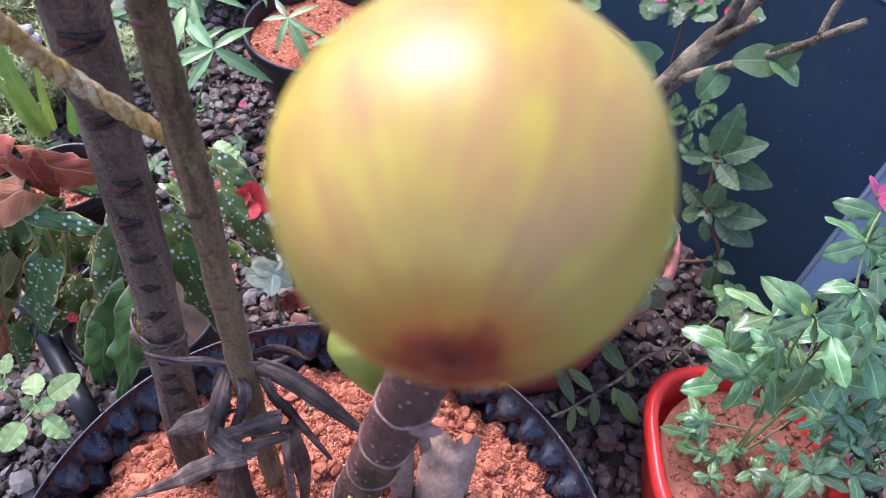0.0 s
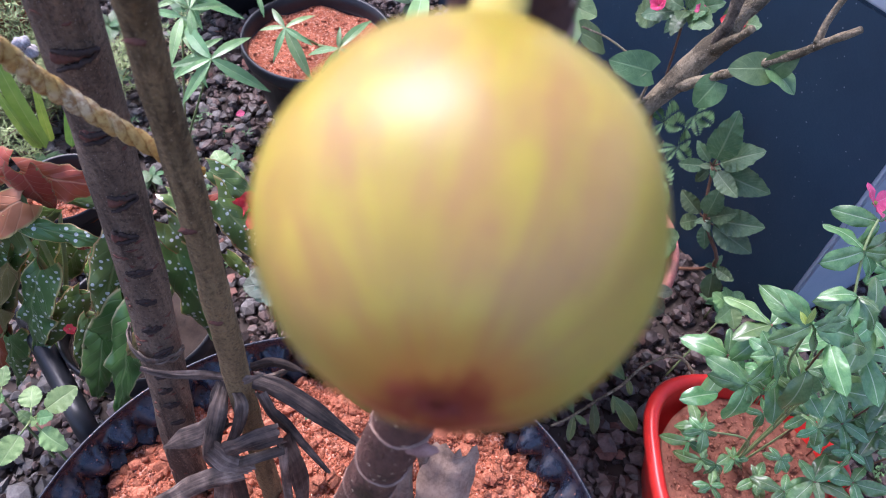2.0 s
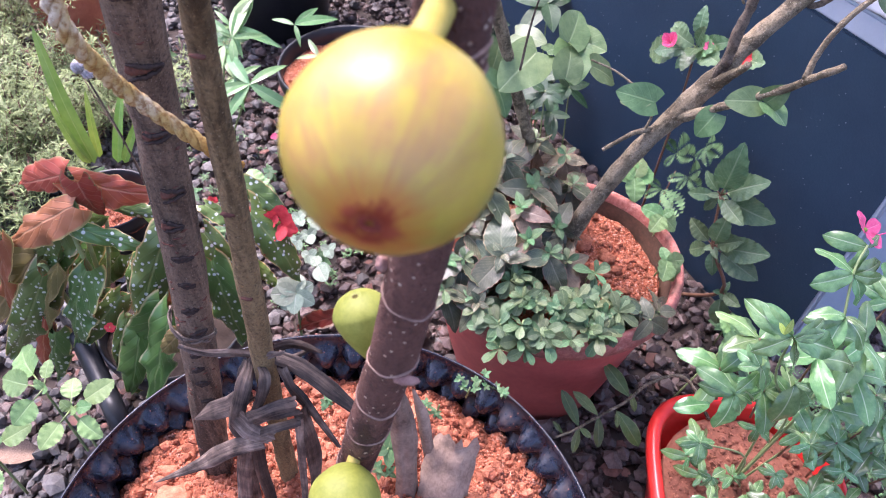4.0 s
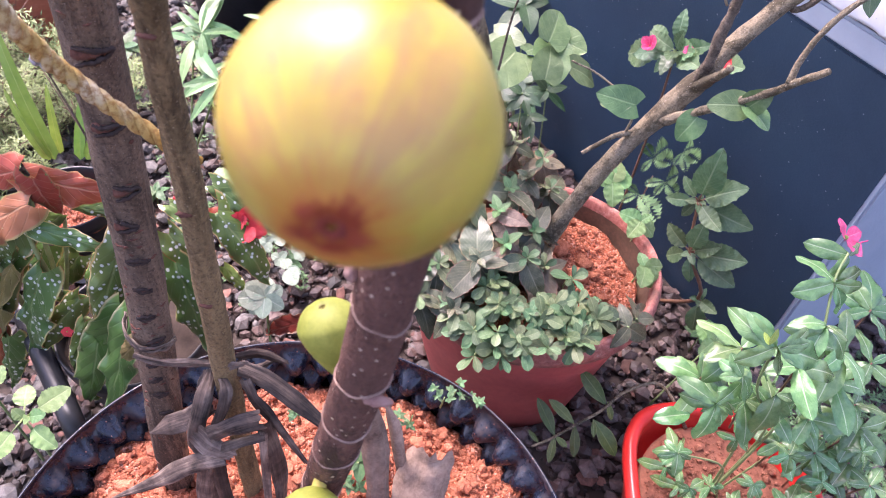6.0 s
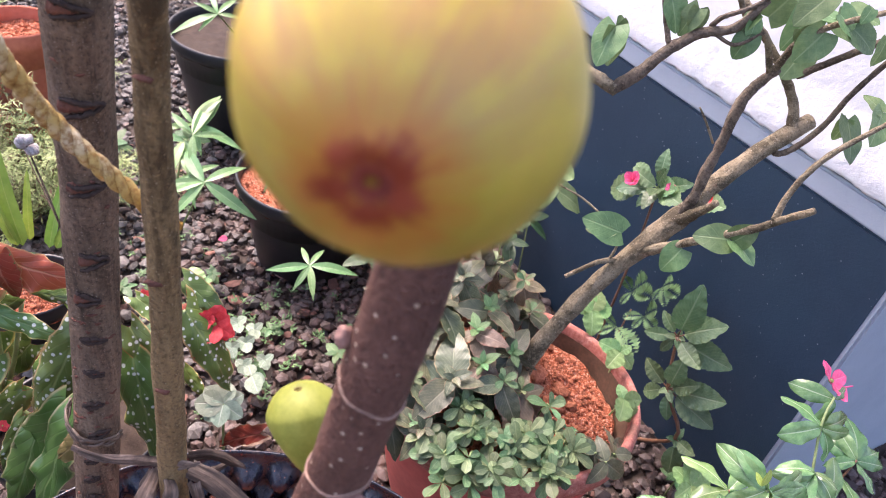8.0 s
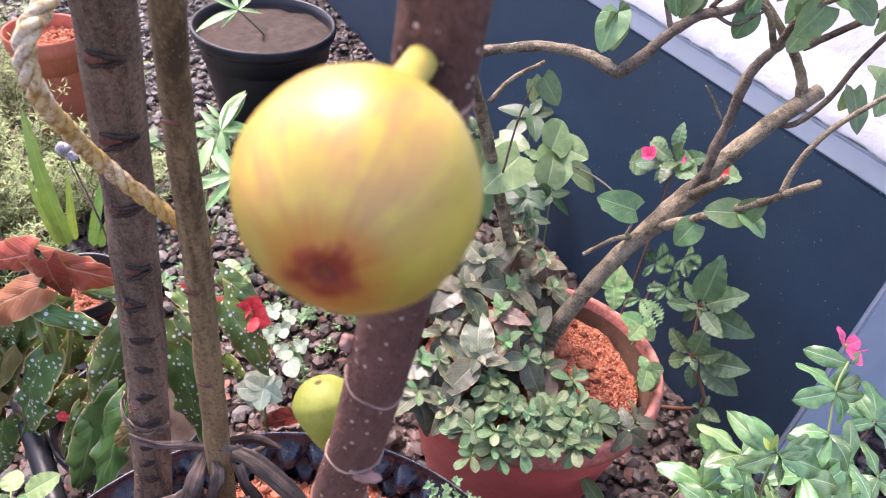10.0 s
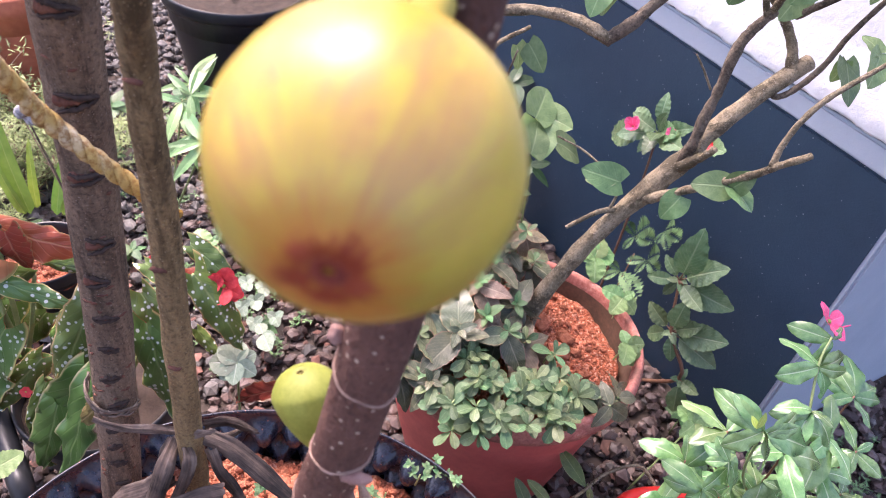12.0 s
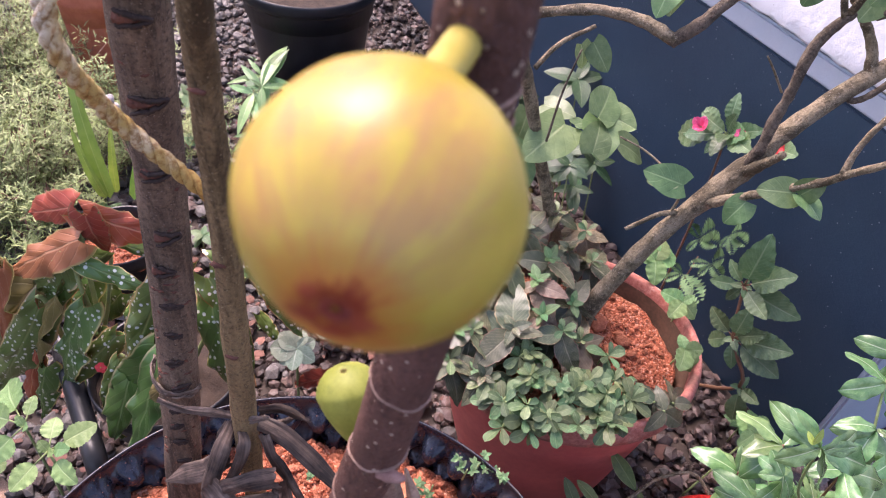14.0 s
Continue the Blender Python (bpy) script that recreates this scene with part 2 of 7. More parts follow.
def laterite_material():
    """Red laterite: fine crumbs with dark gaps between them, damp and dry patches, pale pinkish grains."""
    n = Nodes("red_laterite")
    grain, lump = n.voronoi(330.0), n.voronoi(110.0)
    gap = n.math("ADD", n.math("MULTIPLY", grain.outputs["Distance"], 0.6), n.math("MULTIPLY", lump.outputs["Distance"], 0.5))
    patch = n.math("ADD", n.math("MULTIPLY", n.noise(30.0, 5, 0.6), 0.6), n.math("MULTIPLY", n.noise(150.0, 5, 0.7), 0.4))
    colour = n.ramp(patch, (0.34, (0.26, 0.072, 0.037)), (0.52, (0.44, 0.135, 0.070)), (0.70, (0.60, 0.245, 0.145)))
    colour = n.mix(n.math("MULTIPLY", n.math("GREATER_THAN", n.split(grain.outputs["Color"])[0], 0.80), 0.6), colour, (0.70, 0.38, 0.27))
    colour = n.mix(n.math("MULTIPLY", n.math("LESS_THAN", n.split(grain.outputs["Color"])[1], 0.2), 0.5), colour, (0.15, 0.045, 0.025))
    n.bump(n.math("SUBTRACT", n.math("MULTIPLY", patch, 0.6), gap), 1.0, 0.006)
    return n.done(colour, 0.92, 0.2)


def stained_clay():
    """Pinkish worn clay with dark mossy stains and chips."""
    n = Nodes("worn_clay")
    big, small = n.noise(16.0, 6, 0.7), n.noise(120.0, 5, 0.7)
    colour = n.ramp(small, (0.35, (0.34, 0.10, 0.075)), (0.66, (0.56, 0.23, 0.175)))
    colour = n.mix(n.ramp(big, (0.50, 0.0), (0.64, 0.8)), colour, (0.12, 0.075, 0.05))
    colour = n.mix(n.ramp(n.noise(45.0, 4, 0.7), (0.60, 0.0), (0.70, 0.7)), colour, (0.60, 0.36, 0.29))
    n.bump(n.math("ADD", small, big), 0.6, 0.002)
    return n.done(colour, 0.75, 0.3)


def rope_material():
    """Weathered rope: bleached at its free end, stained orange where it stays wet at the stems."""
    n = Nodes("weathered_rope")
    x, y, z = n.split(n.coords())
    along = n.math("ADD", n.math("MULTIPLY", x, 8.0), n.math("MULTIPLY_ADD", n.noise(60.0, 4), 1.0, -0.2))
    colour = n.ramp(along, (0.18, (0.66, 0.58, 0.42)), (0.45, (0.52, 0.36, 0.12)), (0.80, (0.40, 0.20, 0.025)))
    fibre = n.noise(300.0, 5, 0.7)
    colour = n.mix(n.ramp(fibre, (0.46, 0.0), (0.60, 0.8)), colour, (0.27, 0.13, 0.035))
    n.bump(fibre, 0.7, 0.001)
    return n.done(colour, 0.85, 0.3)


M = {
    "navy": wall_paint("navy_paint", (0.014, 0.034, 0.060), (0.027, 0.056, 0.089), 180.0, 0.42, (0.3, 0.32, 0.34), 0.25),
    "grey": wall_paint("grey_wall", (0.30, 0.355, 0.42), (0.39, 0.445, 0.50), 160.0, 0.6, (0.4, 0.42, 0.44), 0.25),
    "white": wall_paint("white_plaster", (0.78, 0.79, 0.80), (0.86, 0.865, 0.87), 60.0, 0.85, (0.5, 0.5, 0.48), 0.9),
    "ground": plain_material("wet_earth", (0.022, 0.016, 0.013), (0.07, 0.05, 0.038), 9.0, 0.85, 0.8, 0.006),
    "dark_rock": plain_material("dark_brown_stone", (0.034, 0.022, 0.018), (0.140, 0.098, 0.084), 60.0, 0.45, 0.7, 0.003, by="island", spread=0.75),
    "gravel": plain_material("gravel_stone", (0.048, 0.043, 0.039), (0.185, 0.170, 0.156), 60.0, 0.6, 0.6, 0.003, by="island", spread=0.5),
    "laterite": laterite_material(),
    "damp_laterite": plain_material("damp_laterite", (0.13, 0.042, 0.024), (0.36, 0.14, 0.085), 34.0, 0.8, 0.9, 0.004, specular=0.3),
    "damp_crumb": plain_material("damp_crumb", (0.15, 0.05, 0.028), (0.44, 0.19, 0.12), 120.0, 0.85, 1.0, 0.004, by="island", spread=0.4, specular=0.2),
    "crumb": plain_material("laterite_crumb", (0.28, 0.080, 0.040), (0.60, 0.235, 0.135), 170.0, 0.92, 1.0, 0.005, by="island", spread=0.42, specular=0.15),
    "black_plastic": soiled_plastic(),
    "black_pot": plain_material("black_pot_plastic", (0.012, 0.013, 0.016), (0.026, 0.027, 0.03), 20.0, 0.38, 0.15, 0.001),
    "red_paint": plain_material("red_painted_clay", (0.44, 0.078, 0.064), (0.64, 0.150, 0.118), 12.0, 0.5, 0.4, 0.001),
    "clay_rim": stained_clay(),
    "terracotta": plain_material("terracotta", (0.36, 0.090, 0.048), (0.54, 0.17, 0.098), 16.0, 0.75, 0.4, 0.001),
    "clay_inside": plain_material("dark_brown_clay", (0.07, 0.045, 0.028), (0.19, 0.10, 0.06), 30.0, 0.85, 0.6, 0.002),
    "red_plastic": plain_material("red_plastic", (0.50, 0.018, 0.014), (0.66, 0.036, 0.026), 14.0, 0.32, 0.1, 0.001),
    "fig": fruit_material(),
    "green_fig": plain_material("green_fig_skin", (0.18, 0.205, 0.024), (0.32, 0.335, 0.058), 90.0, 0.55, 0.25, 0.001),
    "fig_stalk": plain_material("fig_stalk_skin", (0.40, 0.33, 0.05), (0.58, 0.47, 0.11), 120.0, 0.5, 0.2, 0.001),
    "fig_eye": plain_material("fig_eye", (0.10, 0.010, 0.007), (0.30, 0.05, 0.025), 300.0, 0.6, 0.5, 0.001),
    "green_eye": plain_material("green_fig_eye", (0.10, 0.07, 0.02), (0.20, 0.16, 0.03), 300.0, 0.7, 0.5, 0.001),
    "trunk": bark_material("young_fig_bark", (0.088, 0.040, 0.029), (0.225, 0.108, 0.078), 230.0, (0.62, 0.47, 0.35), 3.0),
    "trunk_ring": plain_material("leaf_ring", (0.14, 0.075, 0.055), (0.42, 0.28, 0.21), 160.0, 0.8),
    "leaf_scar": plain_material("pale_leaf_scar", (0.20, 0.10, 0.08), (0.42, 0.25, 0.20), 200.0, 0.8),
    "stake": bark_material("dark_fig_bark", (0.050, 0.032, 0.019), (0.30, 0.208, 0.138), 520.0, (0.32, 0.25, 0.20), 9.0, 120.0),
    "scar": plain_material("leaf_scar", (0.065, 0.022, 0.015), (0.20, 0.085, 0.055), 220.0, 0.85),
    "scar_lip": plain_material("leaf_scar_lip", (0.014, 0.009, 0.007), (0.065, 0.042, 0.032), 300.0, 0.85),
    "pole": bark_material("olive_bark", (0.110, 0.071, 0.028), (0.40, 0.275, 0.130), 420.0, (0.34, 0.26, 0.15), 6.0, 130.0),
    "wood": bark_material("grey_branch_bark", (0.120, 0.094, 0.052), (0.43, 0.345, 0.225), 300.0, (0.40, 0.35, 0.28), 1.0, 70.0),
    "twig": bark_material("dark_twig_bark", (0.075, 0.056, 0.038), (0.27, 0.21, 0.15), 0.0, (0.3, 0.25, 0.2), 1.0, 90.0),
    "dry_leaf_plain": plain_material("dry_banana_leaf", (0.040, 0.028, 0.021), (0.27, 0.205, 0.155), 38.0, 0.7, 0.6, 0.001, by="random", spread=0.3),
    "compost": plain_material("dark_compost", (0.022, 0.015, 0.011), (0.075, 0.05, 0.036), 40.0, 0.9, 0.9, 0.004),
    "leaf_litter": plain_material("leaf_litter", (0.065, 0.030, 0.022), (0.22, 0.105, 0.078), 50.0, 0.8, 0.5, 0.001, by="island", spread=0.5),
    "dead_leaf": plain_material("dead_brown_leaf", (0.110, 0.068, 0.045), (0.40, 0.275, 0.195), 45.0, 0.8, 0.6, 0.001, by="random", spread=0.3),
    "dry_leaf": strip_material(),
    "rope": rope_material(),
    "seed": plain_material("dry_seed", (0.16, 0.14, 0.13), (0.62, 0.60, 0.60), 160.0, 0.8, 0.9, 0.003),
}


# ---- building helpers ----
def put_mesh(name, verts, faces, material, parent=None, uv=None, smooth=True, label="", at=None):
    me = bpy.data.meshes.new(name)
    me.from_pydata([tuple(v) for v in verts], [], [tuple(f) for f in faces])
    if uv is not None:
        layer = me.uv_layers.new(name="UVMap")
        loops = np.empty(len(me.loops), dtype=np.int32)
        me.loops.foreach_get("vertex_index", loops)
        layer.data.foreach_set("uv", np.asarray(uv, dtype=np.float32)[loops].ravel())
    me.polygons.foreach_set("use_smooth", [smooth] * len(me.polygons))
    me.materials.append(material)
    me.update()
    ob = new(name, me)
    if parent is not None:
        ob.parent = parent
    if at is not None:
        ob.matrix_basis = at
    if label:
        tagged(ob, label)
    return ob


def part(name, bm, material, parent, label="", smooth=True):
    """Links a bmesh as one mesh object under a thing or a part."""
    me = bpy.data.meshes.new(name)
    bm.to_mesh(me)
    bm.free()
    me.polygons.foreach_set("use_smooth", [smooth] * len(me.polygons))
    me.materials.append(material)
    ob = new(name, me)
    ob.parent = parent
    if label:
        tagged(ob, label)
    return ob


def thing(name, at, label, category, group="", kind=""):
    ob = new(name)
    ob.empty_display_size = 0.05
    ob.location = at
    return tagged(ob, label, category, group, kind)


def shared(name, me, parent, m, label=""):
    ob = new(name, me)
    ob.parent = parent
    ob.matrix_basis = m
    if label:
        tagged(ob, label)
    return ob


def smooth_path(points, steps=6):
    """A Catmull-Rom line through the points."""
    p = [Vector(q) for q in points]
    p = [p[0] * 2 - p[1]] + p + [p[-1] * 2 - p[-2]]
    out = []
    for i in range(1, len(p) - 2):
        for k in range(steps):
            t = k / steps
            a, b, c, d = p[i - 1 : i + 3]
            out.append(0.5 * ((2 * b) + (c - a) * t + (2 * a - 5 * b + 4 * c - d) * t * t + (3 * b - a - 3 * c + d) * t ** 3))
    return out + [p[-2].copy()]


def tube_data(points, radii, sides=10, steps=6, rough=0.0, seed=0.0, ends=True):
    """A round stem along a smooth line; radii are spread evenly over it; rough: unevenness as a share of the radius."""
    line = smooth_path(points, steps)
    r = np.interp(np.linspace(0, 1, len(line)), np.linspace(0, 1, len(radii)), radii)
    side, verts, faces = None, [], []
    for i, c in enumerate(line):
        d = (line[min(i + 1, len(line) - 1)] - line[max(i - 1, 0)]).normalized()
        side = d.orthogonal().normalized() if side is None else (side - d * side.dot(d)).normalized()
        up = d.cross(side)
        for k in range(sides):
            a = 2 * math.pi * k / sides
            w = side * math.cos(a) + up * math.sin(a)
            s = r[i]
            if rough:
                s *= 1 + rough * noise.noise((c + w * r[i]) * (0.35 / r[i]) + Vector((seed, 0, 0)))
            verts.append(c + w * s)
    for i in range(len(line) - 1):
        for k in range(sides):
            a, b = i * sides + k, i * sides + (k + 1) % sides
            faces.append((a, b, b + sides, a + sides))
    if ends:
        faces.append(tuple(reversed(range(sides))))
        faces.append(tuple(range((len(line) - 1) * sides, len(line) * sides)))
    return verts, faces


def tube(name, points, radii, material, parent, sides=10, steps=6, rough=0.0, seed=0.0, label=""):
    base = Vector(parent.location) if parent is not None and parent.parent is None else Vector()
    v, f = tube_data([Vector(p) - base for p in points], radii, sides, steps, rough, seed)
    return put_mesh(name, v, f, material, parent, label=label)


def lathe_data(profile, sides=48, squareness=2.0, wobble=0.0):
    """Turns (radius, height) round z; squareness over 2 makes a rounded square."""
    verts, faces = [], []
    for r, z in profile:
        for k in range(sides):
            a = 2 * math.pi * k / sides
            c, s = math.cos(a), math.sin(a)
            q = (abs(c) ** squareness + abs(s) ** squareness) ** (-1 / squareness)
            q *= 1 + wobble * noise.noise(Vector((c * 1.3, s * 1.3, z * 4)))
            verts.append((r * q * c, r * q * s, z))
    n = len(profile)
    for i in range(n - 1):
        for k in range(sides):
            a, b = i * sides + k, i * sides + (k + 1) % sides
            faces.append((a, b, b + sides, a + sides))
    return verts, faces


def stone_data(rng, size, flat=0.7):
    """One broken stone: a small icosahedron pushed out of shape (12 corners, 20 faces)."""
    g = (1 + 5 ** 0.5) / 2
    base = [(-1, g, 0), (1, g, 0), (-1, -g, 0), (1, -g, 0), (0, -1, g), (0, 1, g), (0, -1, -g), (0, 1, -g), (g, 0, -1), (g, 0, 1), (-g, 0, -1), (-g, 0, 1)]
    v = np.array(base) / 1.9
    v = v * rng.uniform(0.72, 1.25, (12, 1)) * rng.uniform(0.7, 1.3, (1, 3)) * (1, 1, flat)
    a, b = rng.uniform(0, 6.28), rng.uniform(-0.5, 0.5)
    ca, sa, cb, sb = math.cos(a), math.sin(a), math.cos(b), math.sin(b)
    return v @ np.array([[1, 0, 0], [0, cb, -sb], [0, sb, cb]]) @ np.array([[ca, -sa, 0], [sa, ca, 0], [0, 0, 1]]) * (size / 2)


ICO = [(0, 11, 5), (0, 5, 1), (0, 1, 7), (0, 7, 10), (0, 10, 11), (1, 5, 9), (5, 11, 4), (11, 10, 2), (10, 7, 6), (7, 1, 8),
       (3, 9, 4), (3, 4, 2), (3, 2, 6), (3, 6, 8), (3, 8, 9), (4, 9, 5), (2, 4, 11), (6, 2, 10), (8, 6, 7), (9, 8, 1)]


def scatter(name, places, sizes, material, seed, parent=None, flat=0.7, label="", category="", lift=0.25, smooth=False):
    """Many loose stones or crumbs as one object."""
    rng = np.random.default_rng(seed)
    verts, faces = [], []
    for (x, y, z), s in zip(places, sizes):
        o = len(verts)
        verts.extend((stone_data(rng, s, flat) + (x, y, z + s * lift)).tolist())
        faces.extend((a + o, b + o, c + o) for a, b, c in ICO)
    ob = put_mesh(name, verts, faces, material, parent, smooth=smooth)
    return tagged(ob, label, category, kind="stuff")


# ---- ground ----
def ground_height(x, y):
    return 0.012 * noise.noise(Vector((x * 2.1, y * 2.1, 0.3))) + 0.005 * noise.noise(Vector((x * 9, y * 9, 4.0)))


def build_ground():
    near = [-3.2 + 0.05 * i for i in range(129)]
    far = [-900.0, -300.0, -90.0, -30.0, -10.0, -5.0]
    xs = far + near + [-v for v in reversed(far)]
    verts = [(x, y + 1.0, ground_height(x, y + 1.0) if abs(x) < 3.3 and abs(y) < 3.3 else 0.0) for y in xs for x in xs]
    w = len(xs)
    faces = [(j * w + i, j * w + i + 1, (j + 1) * w + i + 1, (j + 1) * w + i) for j in range(w - 1) for i in range(w - 1)]
    ob = put_mesh("ground", verts, faces, M["ground"])
    tagged(ob, "dark damp garden earth under loose gravel", "ground", kind="structure")


build_ground()

WALL_AT, WALL_ALONG, WALL_OUT = Vector((0.632, 0.777, 0)), Vector((-0.5500, 0.8352, 0)), Vector((-0.8352, -0.5500, 0))


def wall_distance(x, y):
    """How far a spot of ground stands off the house, over its two faces; below zero inside it."""
    d = Vector((x, y, 0)) - WALL_AT
    return max(d.dot(WALL_OUT), d.dot(-WALL_ALONG))


def build_wall():
    """The corner of a house: navy plinth with a grey ledge, rough white plaster above; the return face is grey."""
    house = thing("wall_house", WALL_AT, "house wall with navy plinth, grey ledge and rough white plaster", "wall", kind="structure")
    turn = Matrix((WALL_ALONG, -WALL_OUT, (0, 0, 1))).transposed().to_4x4()
    house.matrix_basis = Matrix.Translation(WALL_AT) @ turn

    def box(name, x0, x1, y0, y1, z0, z1, material, label, cuts=1):
        bm = bmesh.new()
        bmesh.ops.create_cube(bm, size=1.0, matrix=Matrix.Translation(((x0 + x1) / 2, (y0 + y1) / 2, (z0 + z1) / 2)) @ Matrix.Diagonal((x1 - x0, y1 - y0, z1 - z0, 1)))
        bmesh.ops.bevel(bm, geom=list(bm.edges), offset=0.004, segments=2, affect="EDGES")
        part(name, bm, material, house, label, smooth=False)

    box("plinth", 0.0, 6.0, 0.0, 3.0, -0.1, 0.6265, M["navy"], "navy painted plaster plinth")
    # Return face and band share one grey; the plinth front is navy.
    box("plinth_return", -0.006, 0.03, 0.0012, 3.0, -0.1, 0.6265, M["grey"], "grey return face of the plinth")
    box("ledge", -0.008, 6.0, -0.0015, 3.0, 0.627, 0.667, M["grey"], "grey band above the plinth")
    box("plaster", 0.0, 6.0, 0.002, 3.0, 0.6675, 3.2, M["white"], "rough white wall plaster")
    rng, verts, faces, steps = random.Random(19), [], [], 320
    for i in range(steps + 1):
        x = 0.004 + 2.2 * i / steps
        low = 0.6700 + 0.005 * noise.noise(Vector((x * 26, 0, 2))) + 0.003 * noise.noise(Vector((x * 90, 0, 5)))
        for k, (y, z) in enumerate(((0.001, low), (-0.004, low + 0.001), (-0.0055, low + 0.005), (-0.004, low + 0.03), (0.0015, low + 0.09))):
            verts.append((x, y + 0.0012 * noise.noise(Vector((x * 60, z * 60, k))), z))
    faces = [(i * 5 + k, i * 5 + k + 1, i * 5 + k + 6, i * 5 + k + 5) for i in range(steps) for k in range(4)]
    put_mesh("plaster_edge", verts, faces, M["white"], house, label="ragged lower edge of the white plaster")


build_wall()


# ---- pots ----
POT = Vector((-0.0875, 0.142, 0.0))
POT_R, POT_TOP = 0.265, 0.485


def build_grow_pot():
    """A black pot of dimpled plastic sheet: studs in staggered rows, open thin rim."""
    pot = thing("grow_pot", POT, "large black plastic pot with studded walls, filled with red soil", "plant pot")
    sides, rows, pitch = 380, 96, 0.0345
    count = int(2 * math.pi * POT_R / pitch)

    def wall(inner):
        verts, faces = [], []
        for j in range(rows + 1):
            z = POT_TOP * j / rows
            for k in range(sides):
                a = 2 * math.pi * k / sides
                row = math.floor((POT_TOP - 0.012 - z) / 0.034)
                inside = (((POT_TOP - 0.012 - z) / 0.034) % 1.0 - 0.5) * 0.034
                shift = (a / (2 * math.pi) * count + 0.5 * (row % 2)) % 1.0 - 0.5
                d = math.hypot(shift * pitch, inside * (0.9 if inside < 0 else 1.05)) / 0.0185
                stud = 0.0
                if row >= 0 and d < 1:
                    cone = 1 - d
                    stud = min(1.0, cone * 1.5) ** 0.85
                r = POT_R - 0.023 * stud - (0.0022 if inner else 0.0) + 0.003 * noise.noise(Vector((math.cos(a) * 2, math.sin(a) * 2, z * 3)))
                if j == rows:
                    r = POT_R - (0.0022 if inner else 0)
                wave = 0.004 * math.sin(3 * a + 0.6) * (z / POT_TOP)
                verts.append((r * math.cos(a), r * math.sin(a), z + wave))
        for j in range(rows):
            for k in range(sides):
                a, b = j * sides + k, j * sides + (k + 1) % sides
                faces.append((a, b, b + sides, a + sides))
        return verts, faces

    (v0, f0), (v1, f1) = wall(False), wall(True)
    o = len(v0)
    faces = f0 + [tuple(reversed([i + o for i in f])) for f in f1]
    top = rows * sides
    faces += [(top + k, top + (k + 1) % sides, o + top + (k + 1) % sides, o + top + k) for k in range(sides)]
    put_mesh("wall_sheet", v0 + v1, faces, M["black_plastic"], pot)
    bm = bmesh.new()
    bmesh.ops.create_cone(bm, cap_ends=True, segments=48, radius1=POT_R - 0.02, radius2=POT_R - 0.02, depth=0.01, matrix=Matrix.Translation((0, 0, 0.008)))
    part("base", bm, M["black_plastic"], pot)


build_grow_pot()


def pot_soil(x, y):
    """Height of the soil in the black pot: a lumpy mound, lower along the wall."""
    d = math.hypot(x - POT.x, y - POT.y) / POT_R
    z = 0.478 - 0.125 * max(0.0, d - 0.35) ** 1.4
    z += 0.020 * noise.noise(Vector((x * 13, y * 13, 1.0))) + 0.020 * abs(noise.noise(Vector((x * 34, y * 34, 2.0)))) + 0.007 * noise.noise(Vector((x * 75, y * 75, 6.0)))
    return z + 0.004 * noise.noise(Vector((x * 130, y * 130, 3.0)))


def disc_soil(name, centre, radius, height, material, label, rings=60, sides=160, oval=1.0):
    verts, faces = [(centre.x, centre.y, height(centre.x, centre.y))], []
    for i in range(1, rings + 1):
        for k in range(sides):
            a = 2 * math.pi * k / sides
            x, y = centre.x + radius * i / rings * math.cos(a), centre.y + oval * radius * i / rings * math.sin(a)
            verts.append((x, y, height(x, y)))
    faces += [(0, 1 + k, 1 + (k + 1) % sides) for k in range(sides)]
    for i in range(rings - 1):
        for k in range(sides):
            a, b = 1 + i * sides + k, 1 + i * sides + (k + 1) % sides
            faces.append((a, a + sides, b + sides, b))
    base = len(verts)
    for k in range(sides):
        a = 2 * math.pi * k / sides
        verts.append((centre.x + radius * 0.85 * math.cos(a), centre.y + oval * radius * 0.85 * math.sin(a), verts[0][2] - 0.10))
    rim = 1 + (rings - 1) * sides
    faces += [(rim + k, base + k, base + (k + 1) % sides, rim + (k + 1) % sides) for k in range(sides)]
    return tagged(put_mesh(name, verts, faces, material), label, "soil", kind="stuff")


disc_soil("potting_soil", POT, POT_R - 0.012, pot_soil, M["laterite"], "crumbly red laterite soil in the black pot")


def soil_crumbs(name, centre, radius, height, count, seed, label, big=0.02, oval=1.0, material="crumb"):
    rng = np.random.default_rng(seed)
    spots, sizes = [], []
    for _ in range(count):
        r, a = radius * rng.random() ** 0.5, rng.uniform(0, 2 * math.pi)
        x, y = centre.x + r * math.cos(a), centre.y + oval * r * math.sin(a)
        s = 0.0013 + big * rng.random() ** 16 + 0.0036 * rng.random() ** 2.0
        spots.append((x, y, height(x, y))), sizes.append(s)
    return scatter(name, spots, sizes, M[material], seed, label=label, category="soil", flat=0.85, lift=0.22)


soil_crumbs("soil_crumbs", POT, POT_R - 0.025, pot_soil, 21000, 5, "loose crumbs and clods of red laterite", 0.012)


